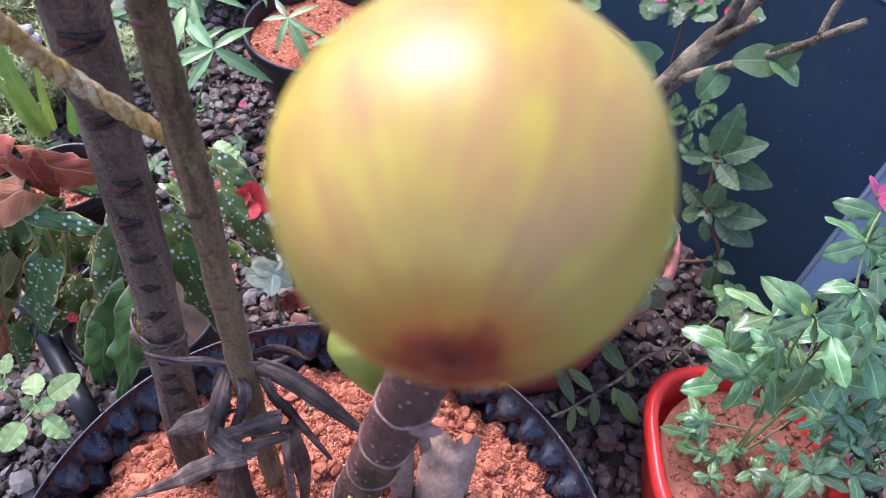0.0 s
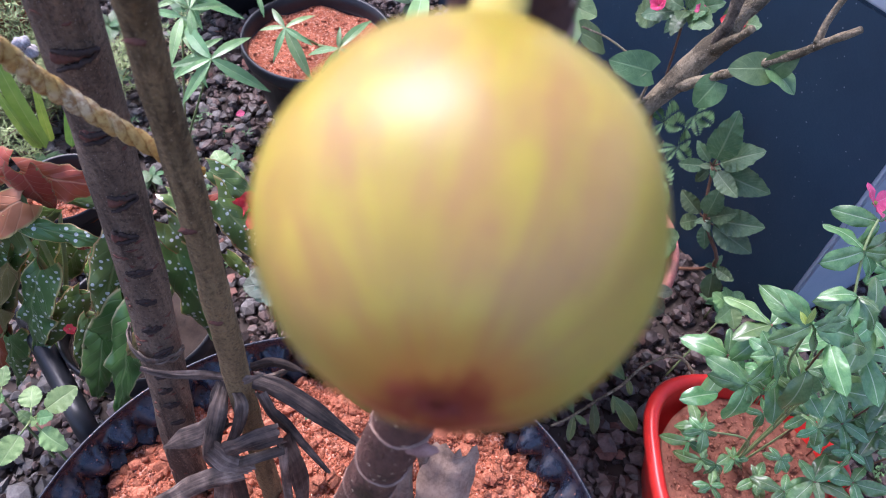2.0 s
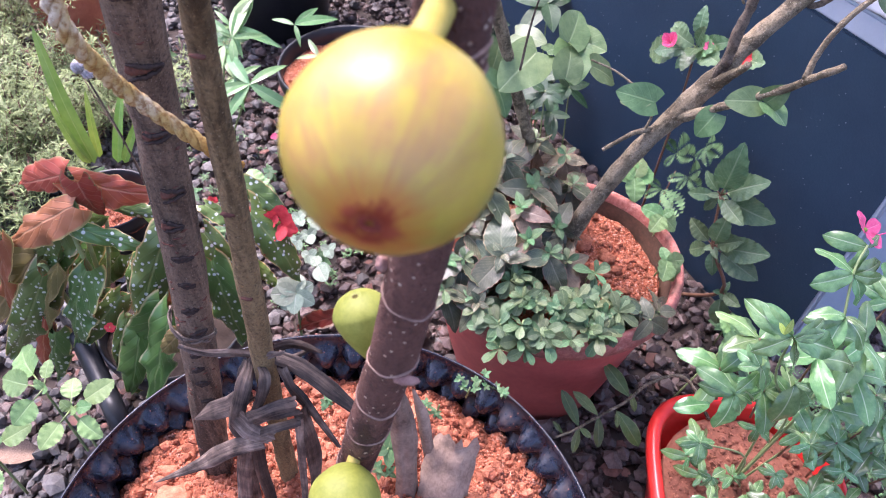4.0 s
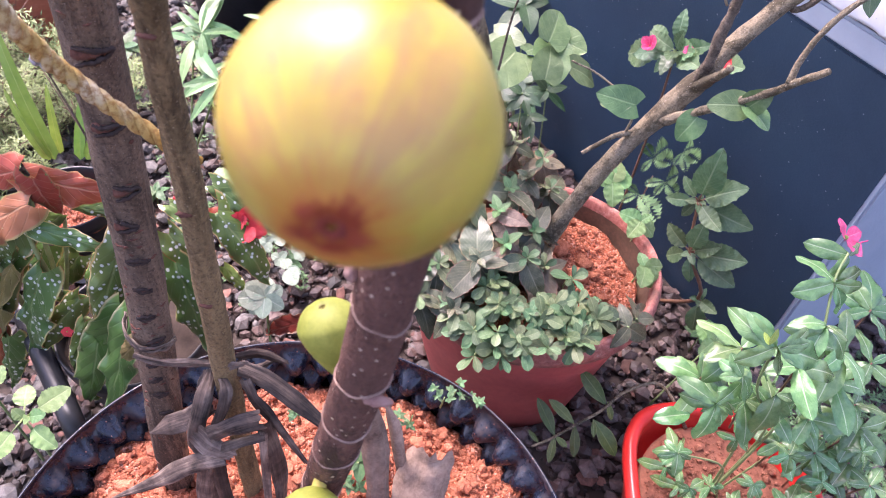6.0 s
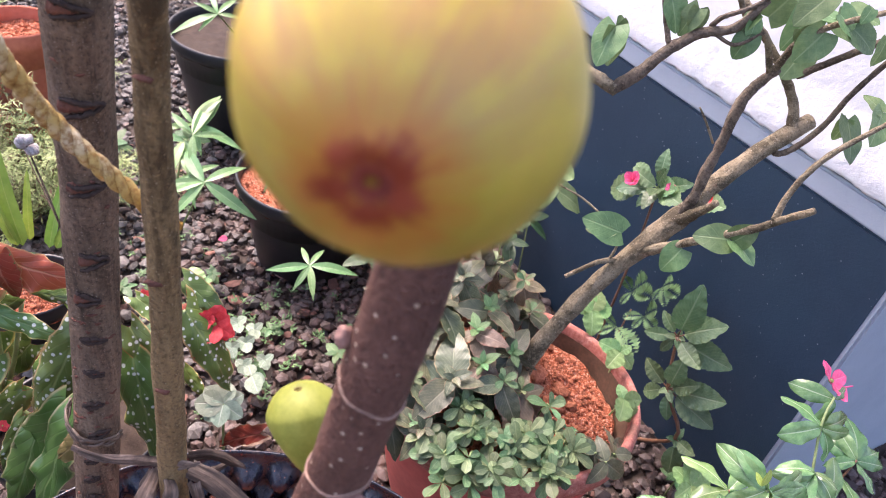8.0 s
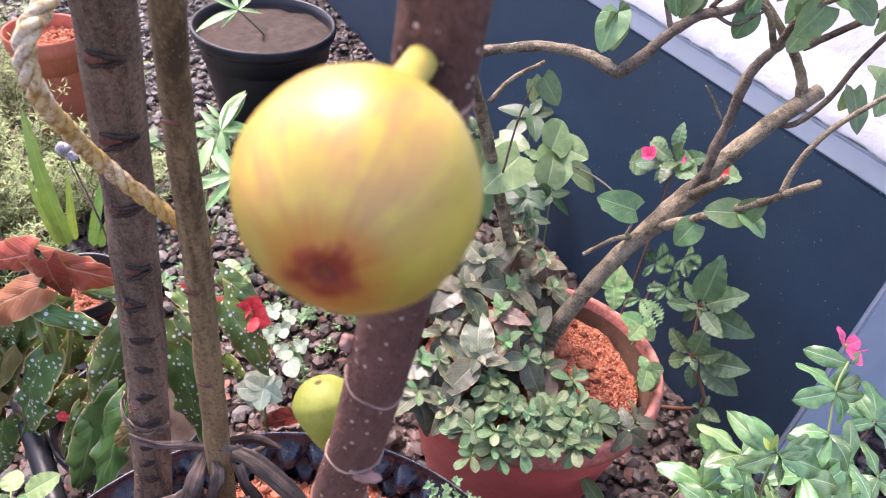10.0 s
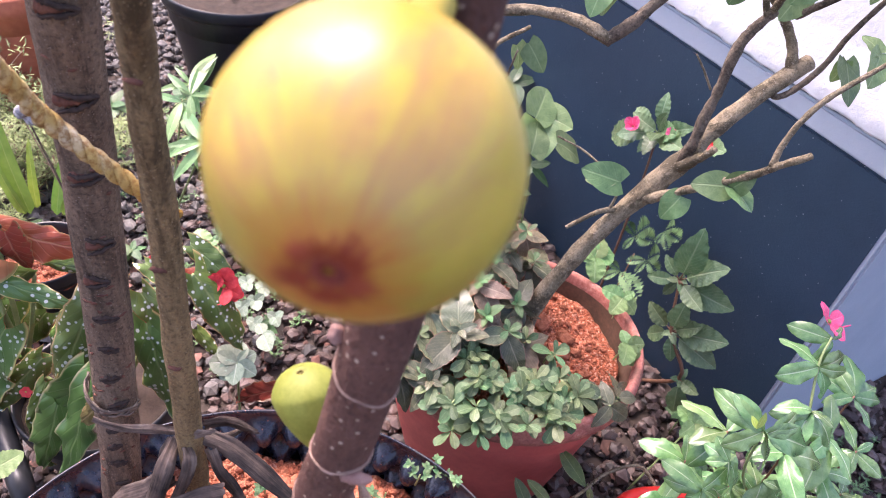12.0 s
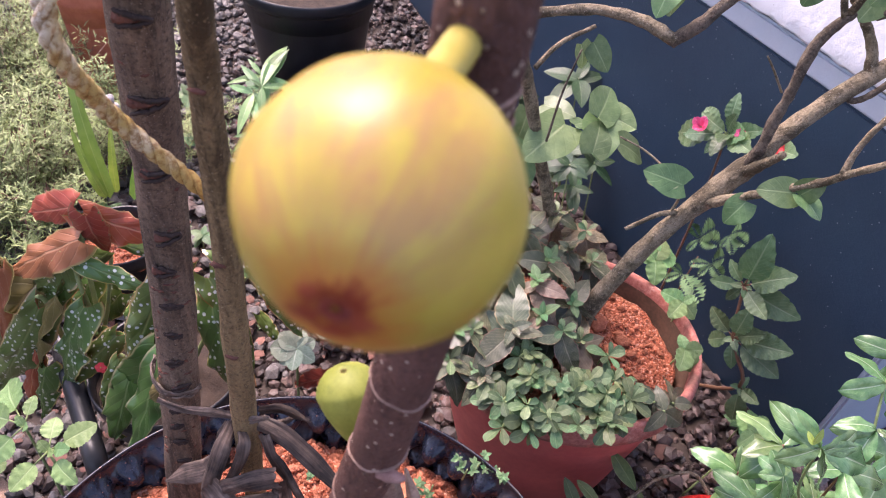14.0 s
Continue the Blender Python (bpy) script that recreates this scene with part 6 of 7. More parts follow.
# ---- balsam plants along the house ----
imp = thing("impatiens_plant", (0.425, 0.930, 0.000), 'balsam with toothed green leaves against the navy wall', "plant", "balsam plants by the wall")
BALSAM = [
    ((0.437, 0.875, 0.332), [(0.423, 0.840, 0.455), (0.381, 0.890, 0.317), (0.402, 0.900, 0.363), (0.472, 0.830, 0.414), (0.508, 0.800, 0.344), (0.457, 0.800, 0.339), (0.414, 0.870, 0.293)]),
    ((0.445, 0.835, 0.247), [(0.397, 0.870, 0.278), (0.408, 0.860, 0.201), (0.455, 0.800, 0.197), (0.471, 0.800, 0.304), (0.520, 0.780, 0.293), (0.522, 0.770, 0.233), (0.440, 0.820, 0.327)]),
    ((0.482, 0.800, 0.165), [(0.491, 0.770, 0.091), (0.495, 0.750, 0.190)]),
]
for centre, tips in BALSAM:
    for tip in tips:
        start = tuple(0.82 * a + 0.18 * b for a, b in zip(centre, tip))
        leaf(imp, 'impatiens', start, tip, face=(-0.45, -0.75, 0.65), size=0.92)
        stalk(imp, [centre, start], 0.0014, 0.0011, LEAF['stem_red'], steps=2)
    whorl(imp, 'impatiens', centre, (-0.3, -0.6, 0.8), 4, 0.022, 0.5, random.Random(str(centre)))
stalk(imp, [(0.43, 0.92, 0.0), BALSAM[2][0], BALSAM[1][0], BALSAM[0][0]], 0.004, 0.0028, LEAF['stem_red'])
impf = thing("impatiens_plant", (0.340, 1.060, 0.000), 'balsam with pink and red flowers against the navy wall', "plant", "balsam plants by the wall")
leaf(impf, 'impatiens', (0.347, 1.046, 0.521), (0.325, 1.079, 0.527), face=(-0.55, -0.65, 0.6), size=1.3)
leaf(impf, 'impatiens', (0.355, 1.033, 0.519), (0.322, 1.052, 0.529), face=(-0.55, -0.65, 0.6), size=1.3)
stalk(impf, [(0.359, 1.027, 0.518), (0.345, 1.048, 0.522)], 0.0014, 0.0011, LEAF['stem'], steps=2)
leaf(impf, 'impatiens', (0.357, 1.031, 0.538), (0.352, 1.037, 0.574), face=(-0.55, -0.65, 0.6), size=1.3)
leaf(impf, 'impatiens', (0.358, 1.028, 0.525), (0.350, 1.010, 0.557), face=(-0.55, -0.65, 0.6), size=1.3)
stalk(impf, [(0.359, 1.027, 0.518), (0.356, 1.031, 0.540)], 0.0014, 0.0011, LEAF['stem'], steps=2)
leaf(impf, 'impatiens', (0.350, 1.025, 0.508), (0.333, 1.020, 0.490), face=(-0.55, -0.65, 0.6), size=1.3)
leaf(impf, 'impatiens', (0.356, 1.026, 0.515), (0.338, 1.000, 0.507), face=(-0.55, -0.65, 0.6), size=1.3)
stalk(impf, [(0.359, 1.027, 0.518), (0.349, 1.024, 0.507)], 0.0014, 0.0011, LEAF['stem'], steps=2)
leaf(impf, 'impatiens', (0.361, 1.002, 0.528), (0.365, 0.956, 0.546), face=(-0.55, -0.65, 0.6), size=1.3)
leaf(impf, 'impatiens', (0.360, 1.019, 0.521), (0.339, 0.990, 0.540), face=(-0.55, -0.65, 0.6), size=1.3)
stalk(impf, [(0.359, 1.027, 0.518), (0.361, 0.999, 0.529)], 0.0014, 0.0011, LEAF['stem'], steps=2)
leaf(impf, 'impatiens', (0.364, 1.008, 0.534), (0.373, 0.975, 0.562), face=(-0.55, -0.65, 0.6), size=1.3)
leaf(impf, 'impatiens', (0.361, 1.021, 0.523), (0.358, 0.979, 0.550), face=(-0.55, -0.65, 0.6), size=1.3)
stalk(impf, [(0.359, 1.027, 0.518), (0.365, 1.006, 0.536)], 0.0014, 0.0011, LEAF['stem'], steps=2)
leaf(impf, 'impatiens', (0.337, 1.050, 0.501), (0.297, 1.091, 0.470), face=(-0.55, -0.65, 0.6), size=1.3)
leaf(impf, 'impatiens', (0.352, 1.035, 0.512), (0.308, 1.055, 0.495), face=(-0.55, -0.65, 0.6), size=1.3)
stalk(impf, [(0.359, 1.027, 0.518), (0.334, 1.052, 0.499)], 0.0014, 0.0011, LEAF['stem'], steps=2)
leaf(impf, 'impatiens', (0.407, 0.939, 0.559), (0.411, 0.902, 0.581), face=(-0.55, -0.65, 0.6), size=1.3)
leaf(impf, 'impatiens', (0.406, 0.952, 0.551), (0.387, 0.927, 0.573), face=(-0.55, -0.65, 0.6), size=1.3)
stalk(impf, [(0.405, 0.959, 0.547), (0.407, 0.936, 0.560)], 0.0014, 0.0011, LEAF['stem'], steps=2)
leaf(impf, 'impatiens', (0.407, 0.956, 0.556), (0.410, 0.950, 0.571), face=(-0.55, -0.65, 0.6), size=1.3)
leaf(impf, 'impatiens', (0.406, 0.958, 0.550), (0.393, 0.946, 0.567), face=(-0.55, -0.65, 0.6), size=1.3)
stalk(impf, [(0.405, 0.959, 0.547), (0.407, 0.956, 0.557)], 0.0014, 0.0011, LEAF['stem'], steps=2)
stalk(impf, [(0.36, 1.03, 0.0), (0.366, 1.035, 0.350), (0.359, 1.027, 0.518)], 0.0028, 0.002, LEAF['stem_red'])
flower(impf, 'petal_pink', (0.321, 1.049, 0.510), (-0.5, -0.5, 0.7), 9, 0.020, 1.0)
flower(impf, 'petal_red', (0.401, 0.928, 0.566), (-0.5, -0.5, 0.7), 7, 0.022, 0.4)
flower(impf, 'petal_pink', (0.363, 0.985, 0.549), (-0.6, -0.7, 0.4), 6, 0.009)
impd = thing("dark_fern", (0.36, 0.98, 0.0), "low dark weed with feathery divided leaves beside the clay pot", "plant")
frond(impd, (0.391, 1.034, 0.284), (0.364, 1.038, 0.320))
frond(impd, (0.391, 1.034, 0.284), (0.374, 1.023, 0.261))
frond(impd, (0.391, 1.034, 0.284), (0.395, 0.991, 0.363))
frond(impd, (0.391, 1.034, 0.284), (0.407, 0.974, 0.338))
frond(impd, (0.412, 0.984, 0.272), (0.396, 0.972, 0.250))
frond(impd, (0.412, 0.984, 0.272), (0.422, 0.932, 0.293))
frond(impd, (0.412, 0.984, 0.272), (0.379, 0.997, 0.255))
frond(impd, (0.412, 0.984, 0.272), (0.414, 0.944, 0.338))
frond(impd, (0.422, 0.987, 0.344), (0.422, 0.951, 0.394))
frond(impd, (0.422, 0.987, 0.344), (0.434, 0.932, 0.380))
frond(impd, (0.422, 0.987, 0.344), (0.425, 0.946, 0.338))
frond(impd, (0.422, 0.987, 0.344), (0.409, 0.970, 0.328))
frond(impd, (0.382, 1.012, 0.210), (0.354, 1.017, 0.184))
frond(impd, (0.382, 1.012, 0.210), (0.354, 1.018, 0.231))
frond(impd, (0.382, 1.012, 0.210), (0.393, 0.958, 0.217))
frond(impd, (0.382, 1.012, 0.210), (0.409, 0.933, 0.229))
stalk(impd, [(0.36, 0.98, 0.0), (0.399, 1.022, 0.251)], 0.002, 0.0014, LEAF['stem_red'])
rimweed = thing("pale_weed", (0.30, 0.80, 0.0), "pale green weed beside the rim of the clay pot", "plant")
leaves(rimweed, 'pale', (0.278, 0.856, 0.370), [(0.290, 0.893, 0.390), (0.253, 0.852, 0.370), (0.283, 0.820, 0.350), (0.316, 0.878, 0.370), (0.254, 0.860, 0.390)])
leaves(rimweed, 'pale', (0.317, 0.771, 0.370), [(0.333, 0.778, 0.380), (0.282, 0.775, 0.380), (0.346, 0.762, 0.350), (0.299, 0.745, 0.360)])
leaves(rimweed, 'pale', (0.318, 0.685, 0.360), [(0.310, 0.705, 0.370), (0.347, 0.690, 0.360), (0.341, 0.670, 0.330), (0.311, 0.648, 0.360)])
stalk(rimweed, [(0.305, 0.80, 0.0), (0.278, 0.856, 0.370)], 0.002, 0.0015, LEAF['stem'])
stalk(rimweed, [(0.305, 0.80, 0.0), (0.317, 0.771, 0.370)], 0.002, 0.0015, LEAF['stem'])
stalk(rimweed, [(0.305, 0.80, 0.0), (0.318, 0.685, 0.360)], 0.002, 0.0015, LEAF['stem'])
seedling = thing("pale_seedling", (0.42, 0.66, 0.0), "pale green round-leaved seedling in the dark gravel", "plant")
leaves(seedling, 'pale', (0.512, 0.734, 0.130), [(0.486, 0.763, 0.140), (0.542, 0.764, 0.140), (0.485, 0.705, 0.130), (0.517, 0.700, 0.120), (0.554, 0.752, 0.130), (0.506, 0.768, 0.150)])
stalk(seedling, [(0.42, 0.66, 0.0), (0.512, 0.734, 0.130)], 0.002, 0.0015, LEAF['stem'])

# ---- periwinkle in the red planter ----
vinca = thing("periwinkle", (0.44, 0.43, 0.17), "glossy green periwinkle with one pink flower in the red planter", "plant")
leaves(vinca, 'vinca', (0.333, 0.367, 0.620), [(0.280, 0.385, 0.640), (0.303, 0.385, 0.650), (0.293, 0.350, 0.600), (0.363, 0.347, 0.570), (0.404, 0.369, 0.600), (0.383, 0.366, 0.600)], size=0.82)
leaves(vinca, 'vinca', (0.326, 0.353, 0.635), [(0.361, 0.363, 0.655), (0.360, 0.358, 0.645)], size=0.82)
leaves(vinca, 'vinca_young', (0.315, 0.353, 0.640), [(0.319, 0.360, 0.660), (0.308, 0.362, 0.650)], size=0.82)
leaves(vinca, 'vinca', (0.326, 0.371, 0.560), [(0.300, 0.392, 0.560), (0.308, 0.387, 0.580), (0.301, 0.373, 0.550), (0.363, 0.348, 0.510), (0.337, 0.399, 0.560)], size=0.82)
leaves(vinca, 'vinca', (0.312, 0.361, 0.520), [(0.265, 0.381, 0.540), (0.269, 0.361, 0.520), (0.306, 0.324, 0.470), (0.337, 0.372, 0.550), (0.336, 0.343, 0.490), (0.339, 0.355, 0.520), (0.305, 0.347, 0.500)], size=0.82)
leaves(vinca, 'vinca', (0.308, 0.381, 0.460), [(0.258, 0.367, 0.470)], size=0.82)
leaves(vinca, 'vinca', (0.451, 0.472, 0.530), [(0.409, 0.467, 0.550), (0.402, 0.455, 0.530), (0.501, 0.445, 0.500), (0.453, 0.424, 0.470), (0.474, 0.453, 0.540), (0.426, 0.432, 0.500)], size=0.82)
leaves(vinca, 'vinca', (0.468, 0.525, 0.545), [(0.410, 0.496, 0.545), (0.432, 0.566, 0.565), (0.505, 0.501, 0.505), (0.513, 0.515, 0.545), (0.522, 0.544, 0.555)], size=0.82)
leaves(vinca, 'vinca', (0.487, 0.557, 0.560), [(0.430, 0.561, 0.570), (0.509, 0.575, 0.570), (0.463, 0.519, 0.540)], size=0.82)
leaves(vinca, 'vinca', (0.390, 0.394, 0.500), [(0.415, 0.368, 0.450), (0.443, 0.386, 0.460), (0.383, 0.353, 0.440), (0.415, 0.391, 0.500)], size=0.82)
leaves(vinca, 'vinca', (0.404, 0.414, 0.360), [(0.430, 0.443, 0.360), (0.371, 0.416, 0.360), (0.397, 0.395, 0.330), (0.447, 0.407, 0.340), (0.409, 0.445, 0.380)], size=0.69)
leaves(vinca, 'vinca', (0.335, 0.396, 0.340), [(0.311, 0.411, 0.350), (0.345, 0.417, 0.350), (0.301, 0.382, 0.340), (0.337, 0.362, 0.310), (0.356, 0.383, 0.340)], size=0.69)
leaves(vinca, 'vinca', (0.360, 0.371, 0.300), [(0.334, 0.374, 0.300), (0.380, 0.359, 0.280), (0.345, 0.353, 0.280), (0.392, 0.392, 0.300)], size=0.69)
leaves(vinca, 'vinca', (0.467, 0.400, 0.360), [(0.449, 0.424, 0.370), (0.490, 0.431, 0.370), (0.497, 0.389, 0.360), (0.467, 0.375, 0.330), (0.431, 0.378, 0.360)], size=0.69)
leaves(vinca, 'vinca', (0.444, 0.385, 0.300), [(0.414, 0.388, 0.300), (0.474, 0.390, 0.300), (0.440, 0.361, 0.280), (0.463, 0.365, 0.280), (0.427, 0.402, 0.310)], size=0.69)
leaves(vinca, 'vinca', (0.553, 0.458, 0.340), [(0.534, 0.475, 0.350), (0.575, 0.474, 0.350), (0.578, 0.437, 0.340), (0.542, 0.433, 0.320)], size=0.69)
leaves(vinca, 'vinca', (0.576, 0.428, 0.340), [(0.594, 0.460, 0.350), (0.614, 0.435, 0.340), (0.565, 0.404, 0.320), (0.593, 0.401, 0.320), (0.547, 0.432, 0.340)], size=0.69)
leaves(vinca, 'vinca', (0.536, 0.400, 0.300), [(0.505, 0.395, 0.300), (0.524, 0.375, 0.280), (0.561, 0.381, 0.300), (0.551, 0.423, 0.310)], size=0.69)
stalk(vinca, [(0.44, 0.43, 0.14), (0.448, 0.435, 0.350), (0.359, 0.384, 0.520), (0.332, 0.366, 0.620)], 0.0022, 0.0013, LEAF['stem'])
stalk(vinca, [(0.44, 0.43, 0.14), (0.413, 0.423, 0.360), (0.345, 0.387, 0.480), (0.312, 0.361, 0.520)], 0.0022, 0.0013, LEAF['stem'])
stalk(vinca, [(0.44, 0.43, 0.14), (0.458, 0.437, 0.380), (0.466, 0.467, 0.470), (0.468, 0.525, 0.545), (0.484, 0.556, 0.565)], 0.0022, 0.0013, LEAF['stem'])
stalk(vinca, [(0.44, 0.43, 0.14), (0.498, 0.442, 0.320), (0.553, 0.458, 0.340)], 0.0018, 0.0012, LEAF['stem'])
stalk(vinca, [(0.44, 0.43, 0.14), (0.417, 0.414, 0.280), (0.335, 0.396, 0.340)], 0.0018, 0.0012, LEAF['stem'])
SHOOTS = [(0.475, 0.458, 0.420), (0.513, 0.473, 0.420), (0.560, 0.471, 0.380), (0.496, 0.443, 0.380), (0.411, 0.405, 0.450), (0.374, 0.408, 0.460), (0.504, 0.486, 0.470), (0.585, 0.463, 0.340), (0.412, 0.420, 0.520), (0.573, 0.510, 0.420), (0.337, 0.413, 0.550), (0.526, 0.430, 0.320), (0.581, 0.432, 0.300), (0.600, 0.403, 0.300), (0.472, 0.427, 0.340), (0.319, 0.418, 0.480), (0.568, 0.564, 0.460)]
SEEDLINGS = [(0.371, 0.452, 0.240, 0.035), (0.377, 0.411, 0.220, 0.032), (0.386, 0.380, 0.210, 0.030), (0.362, 0.437, 0.220, 0.030), (0.469, 0.367, 0.240, 0.040), (0.503, 0.375, 0.260, 0.045), (0.553, 0.378, 0.260, 0.045), (0.547, 0.448, 0.280, 0.045), (0.573, 0.432, 0.270, 0.045), (0.605, 0.479, 0.300, 0.050), (0.594, 0.436, 0.280, 0.045), (0.451, 0.394, 0.210, 0.028), (0.425, 0.420, 0.210, 0.026)]
vinca_more()
flower(vinca, 'petal_pink', (0.486, 0.580, 0.566), (0.45, -0.30, 0.70), 5, 0.026)
bud_stalk = stalk(vinca, [(0.496, 0.580, 0.554), (0.523, 0.591, 0.555)], 0.0013, 0.0008, LEAF["petal_pink"], "bud")

# ---- low sprig between the pots ----
sprig = thing("creeping_sprig", (0.40, 0.55, 0.17), "grey twig with narrow olive green leaves trailing between the pots", "plant")
stalk(sprig, [(0.42, 0.53, 0.17), (0.376, 0.577, 0.210), (0.320, 0.560, 0.210), (0.280, 0.524, 0.205), (0.245, 0.501, 0.200), (0.201, 0.469, 0.200), (0.174, 0.454, 0.200)], 0.003, 0.0018, M['wood'])
leaves(sprig, 'sprig', (0.287, 0.534, 0.205), [(0.245, 0.571, 0.235)])
leaves(sprig, 'sprig', (0.266, 0.507, 0.205), [(0.307, 0.466, 0.175), (0.268, 0.483, 0.195)])
leaves(sprig, 'sprig', (0.238, 0.498, 0.200), [(0.198, 0.524, 0.220), (0.244, 0.458, 0.170)])
leaves(sprig, 'sprig', (0.208, 0.475, 0.200), [(0.179, 0.518, 0.230), (0.229, 0.464, 0.190), (0.203, 0.441, 0.180)])
leaves(sprig, 'sprig', (0.184, 0.461, 0.200), [(0.168, 0.474, 0.210)])
leaves(sprig, 'sprig', (0.288, 0.538, 0.210), [(0.299, 0.516, 0.190)])

# ---- lance-leaved plants and the pots behind ----
BACK_POTS = ((-0.299, 1.294, 0.240), (-0.628, 1.824, 0.300))
lilya = thing("lance_leaf_plant", (-0.60, 1.17, 0.0), "light green plant with lance-shaped leaves in the gravel", "plant", "lance-leaved plants")
leaves(lilya, 'lily', (-0.484, 1.154, 0.260), [(-0.572, 1.243, 0.290), (-0.421, 1.229, 0.280), (-0.369, 1.109, 0.230), (-0.528, 1.064, 0.220), (-0.565, 1.125, 0.260), (-0.505, 1.142, 0.260), (-0.543, 1.101, 0.260)])
leaves(lilya, 'lily', (-0.568, 1.259, 0.280), [(-0.573, 1.156, 0.250), (-0.644, 1.279, 0.280), (-0.526, 1.234, 0.280), (-0.531, 1.190, 0.230)])
leaves(lilya, 'lily', (-0.547, 1.258, 0.300), [(-0.547, 1.412, 0.350), (-0.534, 1.409, 0.340), (-0.613, 1.295, 0.330), (-0.479, 1.290, 0.300), (-0.524, 1.182, 0.260), (-0.567, 1.253, 0.320)])
leaves(lilya, 'lily', (-0.563, 1.302, 0.300), [(-0.526, 1.366, 0.350), (-0.450, 1.287, 0.280), (-0.619, 1.248, 0.310), (-0.524, 1.239, 0.270), (-0.601, 1.321, 0.330)])
leaves(lilya, 'lily', (-0.528, 1.182, 0.250), [(-0.576, 1.252, 0.280), (-0.564, 1.117, 0.230), (-0.461, 1.172, 0.240), (-0.499, 1.127, 0.210), (-0.478, 1.219, 0.270)])
leaves(lilya, 'lily', (-0.448, 1.396, 0.260), [(-0.508, 1.410, 0.270), (-0.401, 1.462, 0.280), (-0.352, 1.462, 0.260), (-0.424, 1.350, 0.240)])
stalk(lilya, [(-0.60, 1.17, 0.0), (-0.484, 1.154, 0.260)], 0.003, 0.002, LEAF['stem'])
stalk(lilya, [(-0.60, 1.17, 0.0), (-0.568, 1.259, 0.280)], 0.003, 0.002, LEAF['stem'])
lilyb = thing("lance_leaf_plant", (-0.299, 1.294, 0.220), "light green plant with lance-shaped leaves in the back pot", "plant", "lance-leaved plants")
leaves(lilyb, 'lily', (-0.345, 1.219, 0.300), [(-0.383, 1.262, 0.320), (-0.398, 1.215, 0.300), (-0.362, 1.156, 0.270), (-0.290, 1.142, 0.240), (-0.287, 1.184, 0.290), (-0.291, 1.254, 0.320)])
leaves(lilyb, 'lily', (-0.224, 1.134, 0.320), [(-0.171, 1.214, 0.350), (-0.296, 1.150, 0.300), (-0.260, 1.080, 0.270), (-0.225, 1.169, 0.350), (-0.177, 1.119, 0.320), (-0.227, 1.084, 0.290)])
leaves(lilyb, 'lily', (-0.224, 1.006, 0.220), [(-0.300, 0.974, 0.220), (-0.258, 1.055, 0.230), (-0.209, 1.062, 0.230), (-0.130, 1.017, 0.220), (-0.200, 0.944, 0.200), (-0.238, 0.946, 0.210)])
stalk(lilyb, [(-0.299, 1.294, 0.210), (-0.345, 1.219, 0.300)], 0.003, 0.002, LEAF['stem'])
stalk(lilyb, [(-0.299, 1.294, 0.210), (-0.224, 1.134, 0.320)], 0.003, 0.002, LEAF['stem'])
lilyc = thing("lance_leaf_plant", (-0.628, 1.824, 0.280), "light green plant with lance-shaped leaves in the far black pot", "plant", "lance-leaved plants")
leaves(lilyc, 'lily', (-0.625, 1.631, 0.420), [(-0.709, 1.542, 0.400), (-0.674, 1.616, 0.450), (-0.566, 1.644, 0.420), (-0.662, 1.679, 0.460), (-0.600, 1.704, 0.450), (-0.653, 1.573, 0.400)])
stalk(lilyc, [(-0.628, 1.824, 0.270), (-0.625, 1.631, 0.420)], 0.003, 0.002, LEAF['stem'])
lilyd = thing("lance_leaf_plant", (-0.03, 0.93, 0.0), "pale lance-leaved weed beside the clay pot", "plant", "lance-leaved plants")
leaves(lilyd, 'lily', (-0.074, 0.933, 0.450), [(0.015, 0.926, 0.430), (-0.079, 1.034, 0.480), (-0.065, 1.124, 0.500)])
leaves(lilyd, 'lily', (-0.100, 1.265, 0.500), [(-0.035, 1.228, 0.490), (-0.134, 1.354, 0.530)])
stalk(lilyd, [(-0.03, 0.93, 0.0), (-0.074, 0.933, 0.450)], 0.003, 0.002, LEAF['stem'])

# ---- strap-leaved plant and rope ----
strap = thing("strap_leaf_plant", (-0.70, 0.87, 0.12), "yellow-green strap-leaved plant in a small black pot", "plant")
leaf(strap, 'strap', (-0.743, 0.931, 0.200), (-0.786, 0.955, 0.470), face=(0.2, -0.8, 0.4))
leaf(strap, 'strap', (-0.698, 0.939, 0.200), (-0.667, 0.977, 0.360), face=(0.2, -0.8, 0.4))
leaf(strap, 'strap', (-0.741, 0.950, 0.200), (-0.726, 0.955, 0.340), face=(0.2, -0.8, 0.4))
leaf(strap, 'strap', (-0.686, 0.941, 0.200), (-0.625, 0.950, 0.330), face=(0.2, -0.8, 0.4))
leaf(strap, 'strap', (-0.751, 0.929, 0.200), (-0.780, 0.913, 0.350), face=(0.2, -0.8, 0.4))
SEED_HEAD = (-0.658, 0.887, 0.458)
ROPE = [(-0.158, 0.238, 1.045), (-0.156, 0.213, 1.032), (-0.159, 0.197, 1.021), (-0.160, 0.197, 0.998), (-0.160, 0.213, 0.966), (-0.154, 0.221, 0.947), (-0.145, 0.224, 0.934), (-0.135, 0.227, 0.921), (-0.121, 0.226, 0.911), (-0.109, 0.222, 0.907)]
PIPE = [(-0.578, 0.519, 0.200), (-0.523, 0.457, 0.190), (-0.480, 0.408, 0.180)]
FALLEN = [(-0.501, 1.254, 0.030), (-0.542, 1.005, 0.030)]
PURPLE = (-0.021, 1.049, 0.453)
CLAY_BACK = ((-1.072, 1.505, 0.360), (-1.166, 1.521, 0.220))
TIE_BAND = (-0.204, 0.258, 0.672)

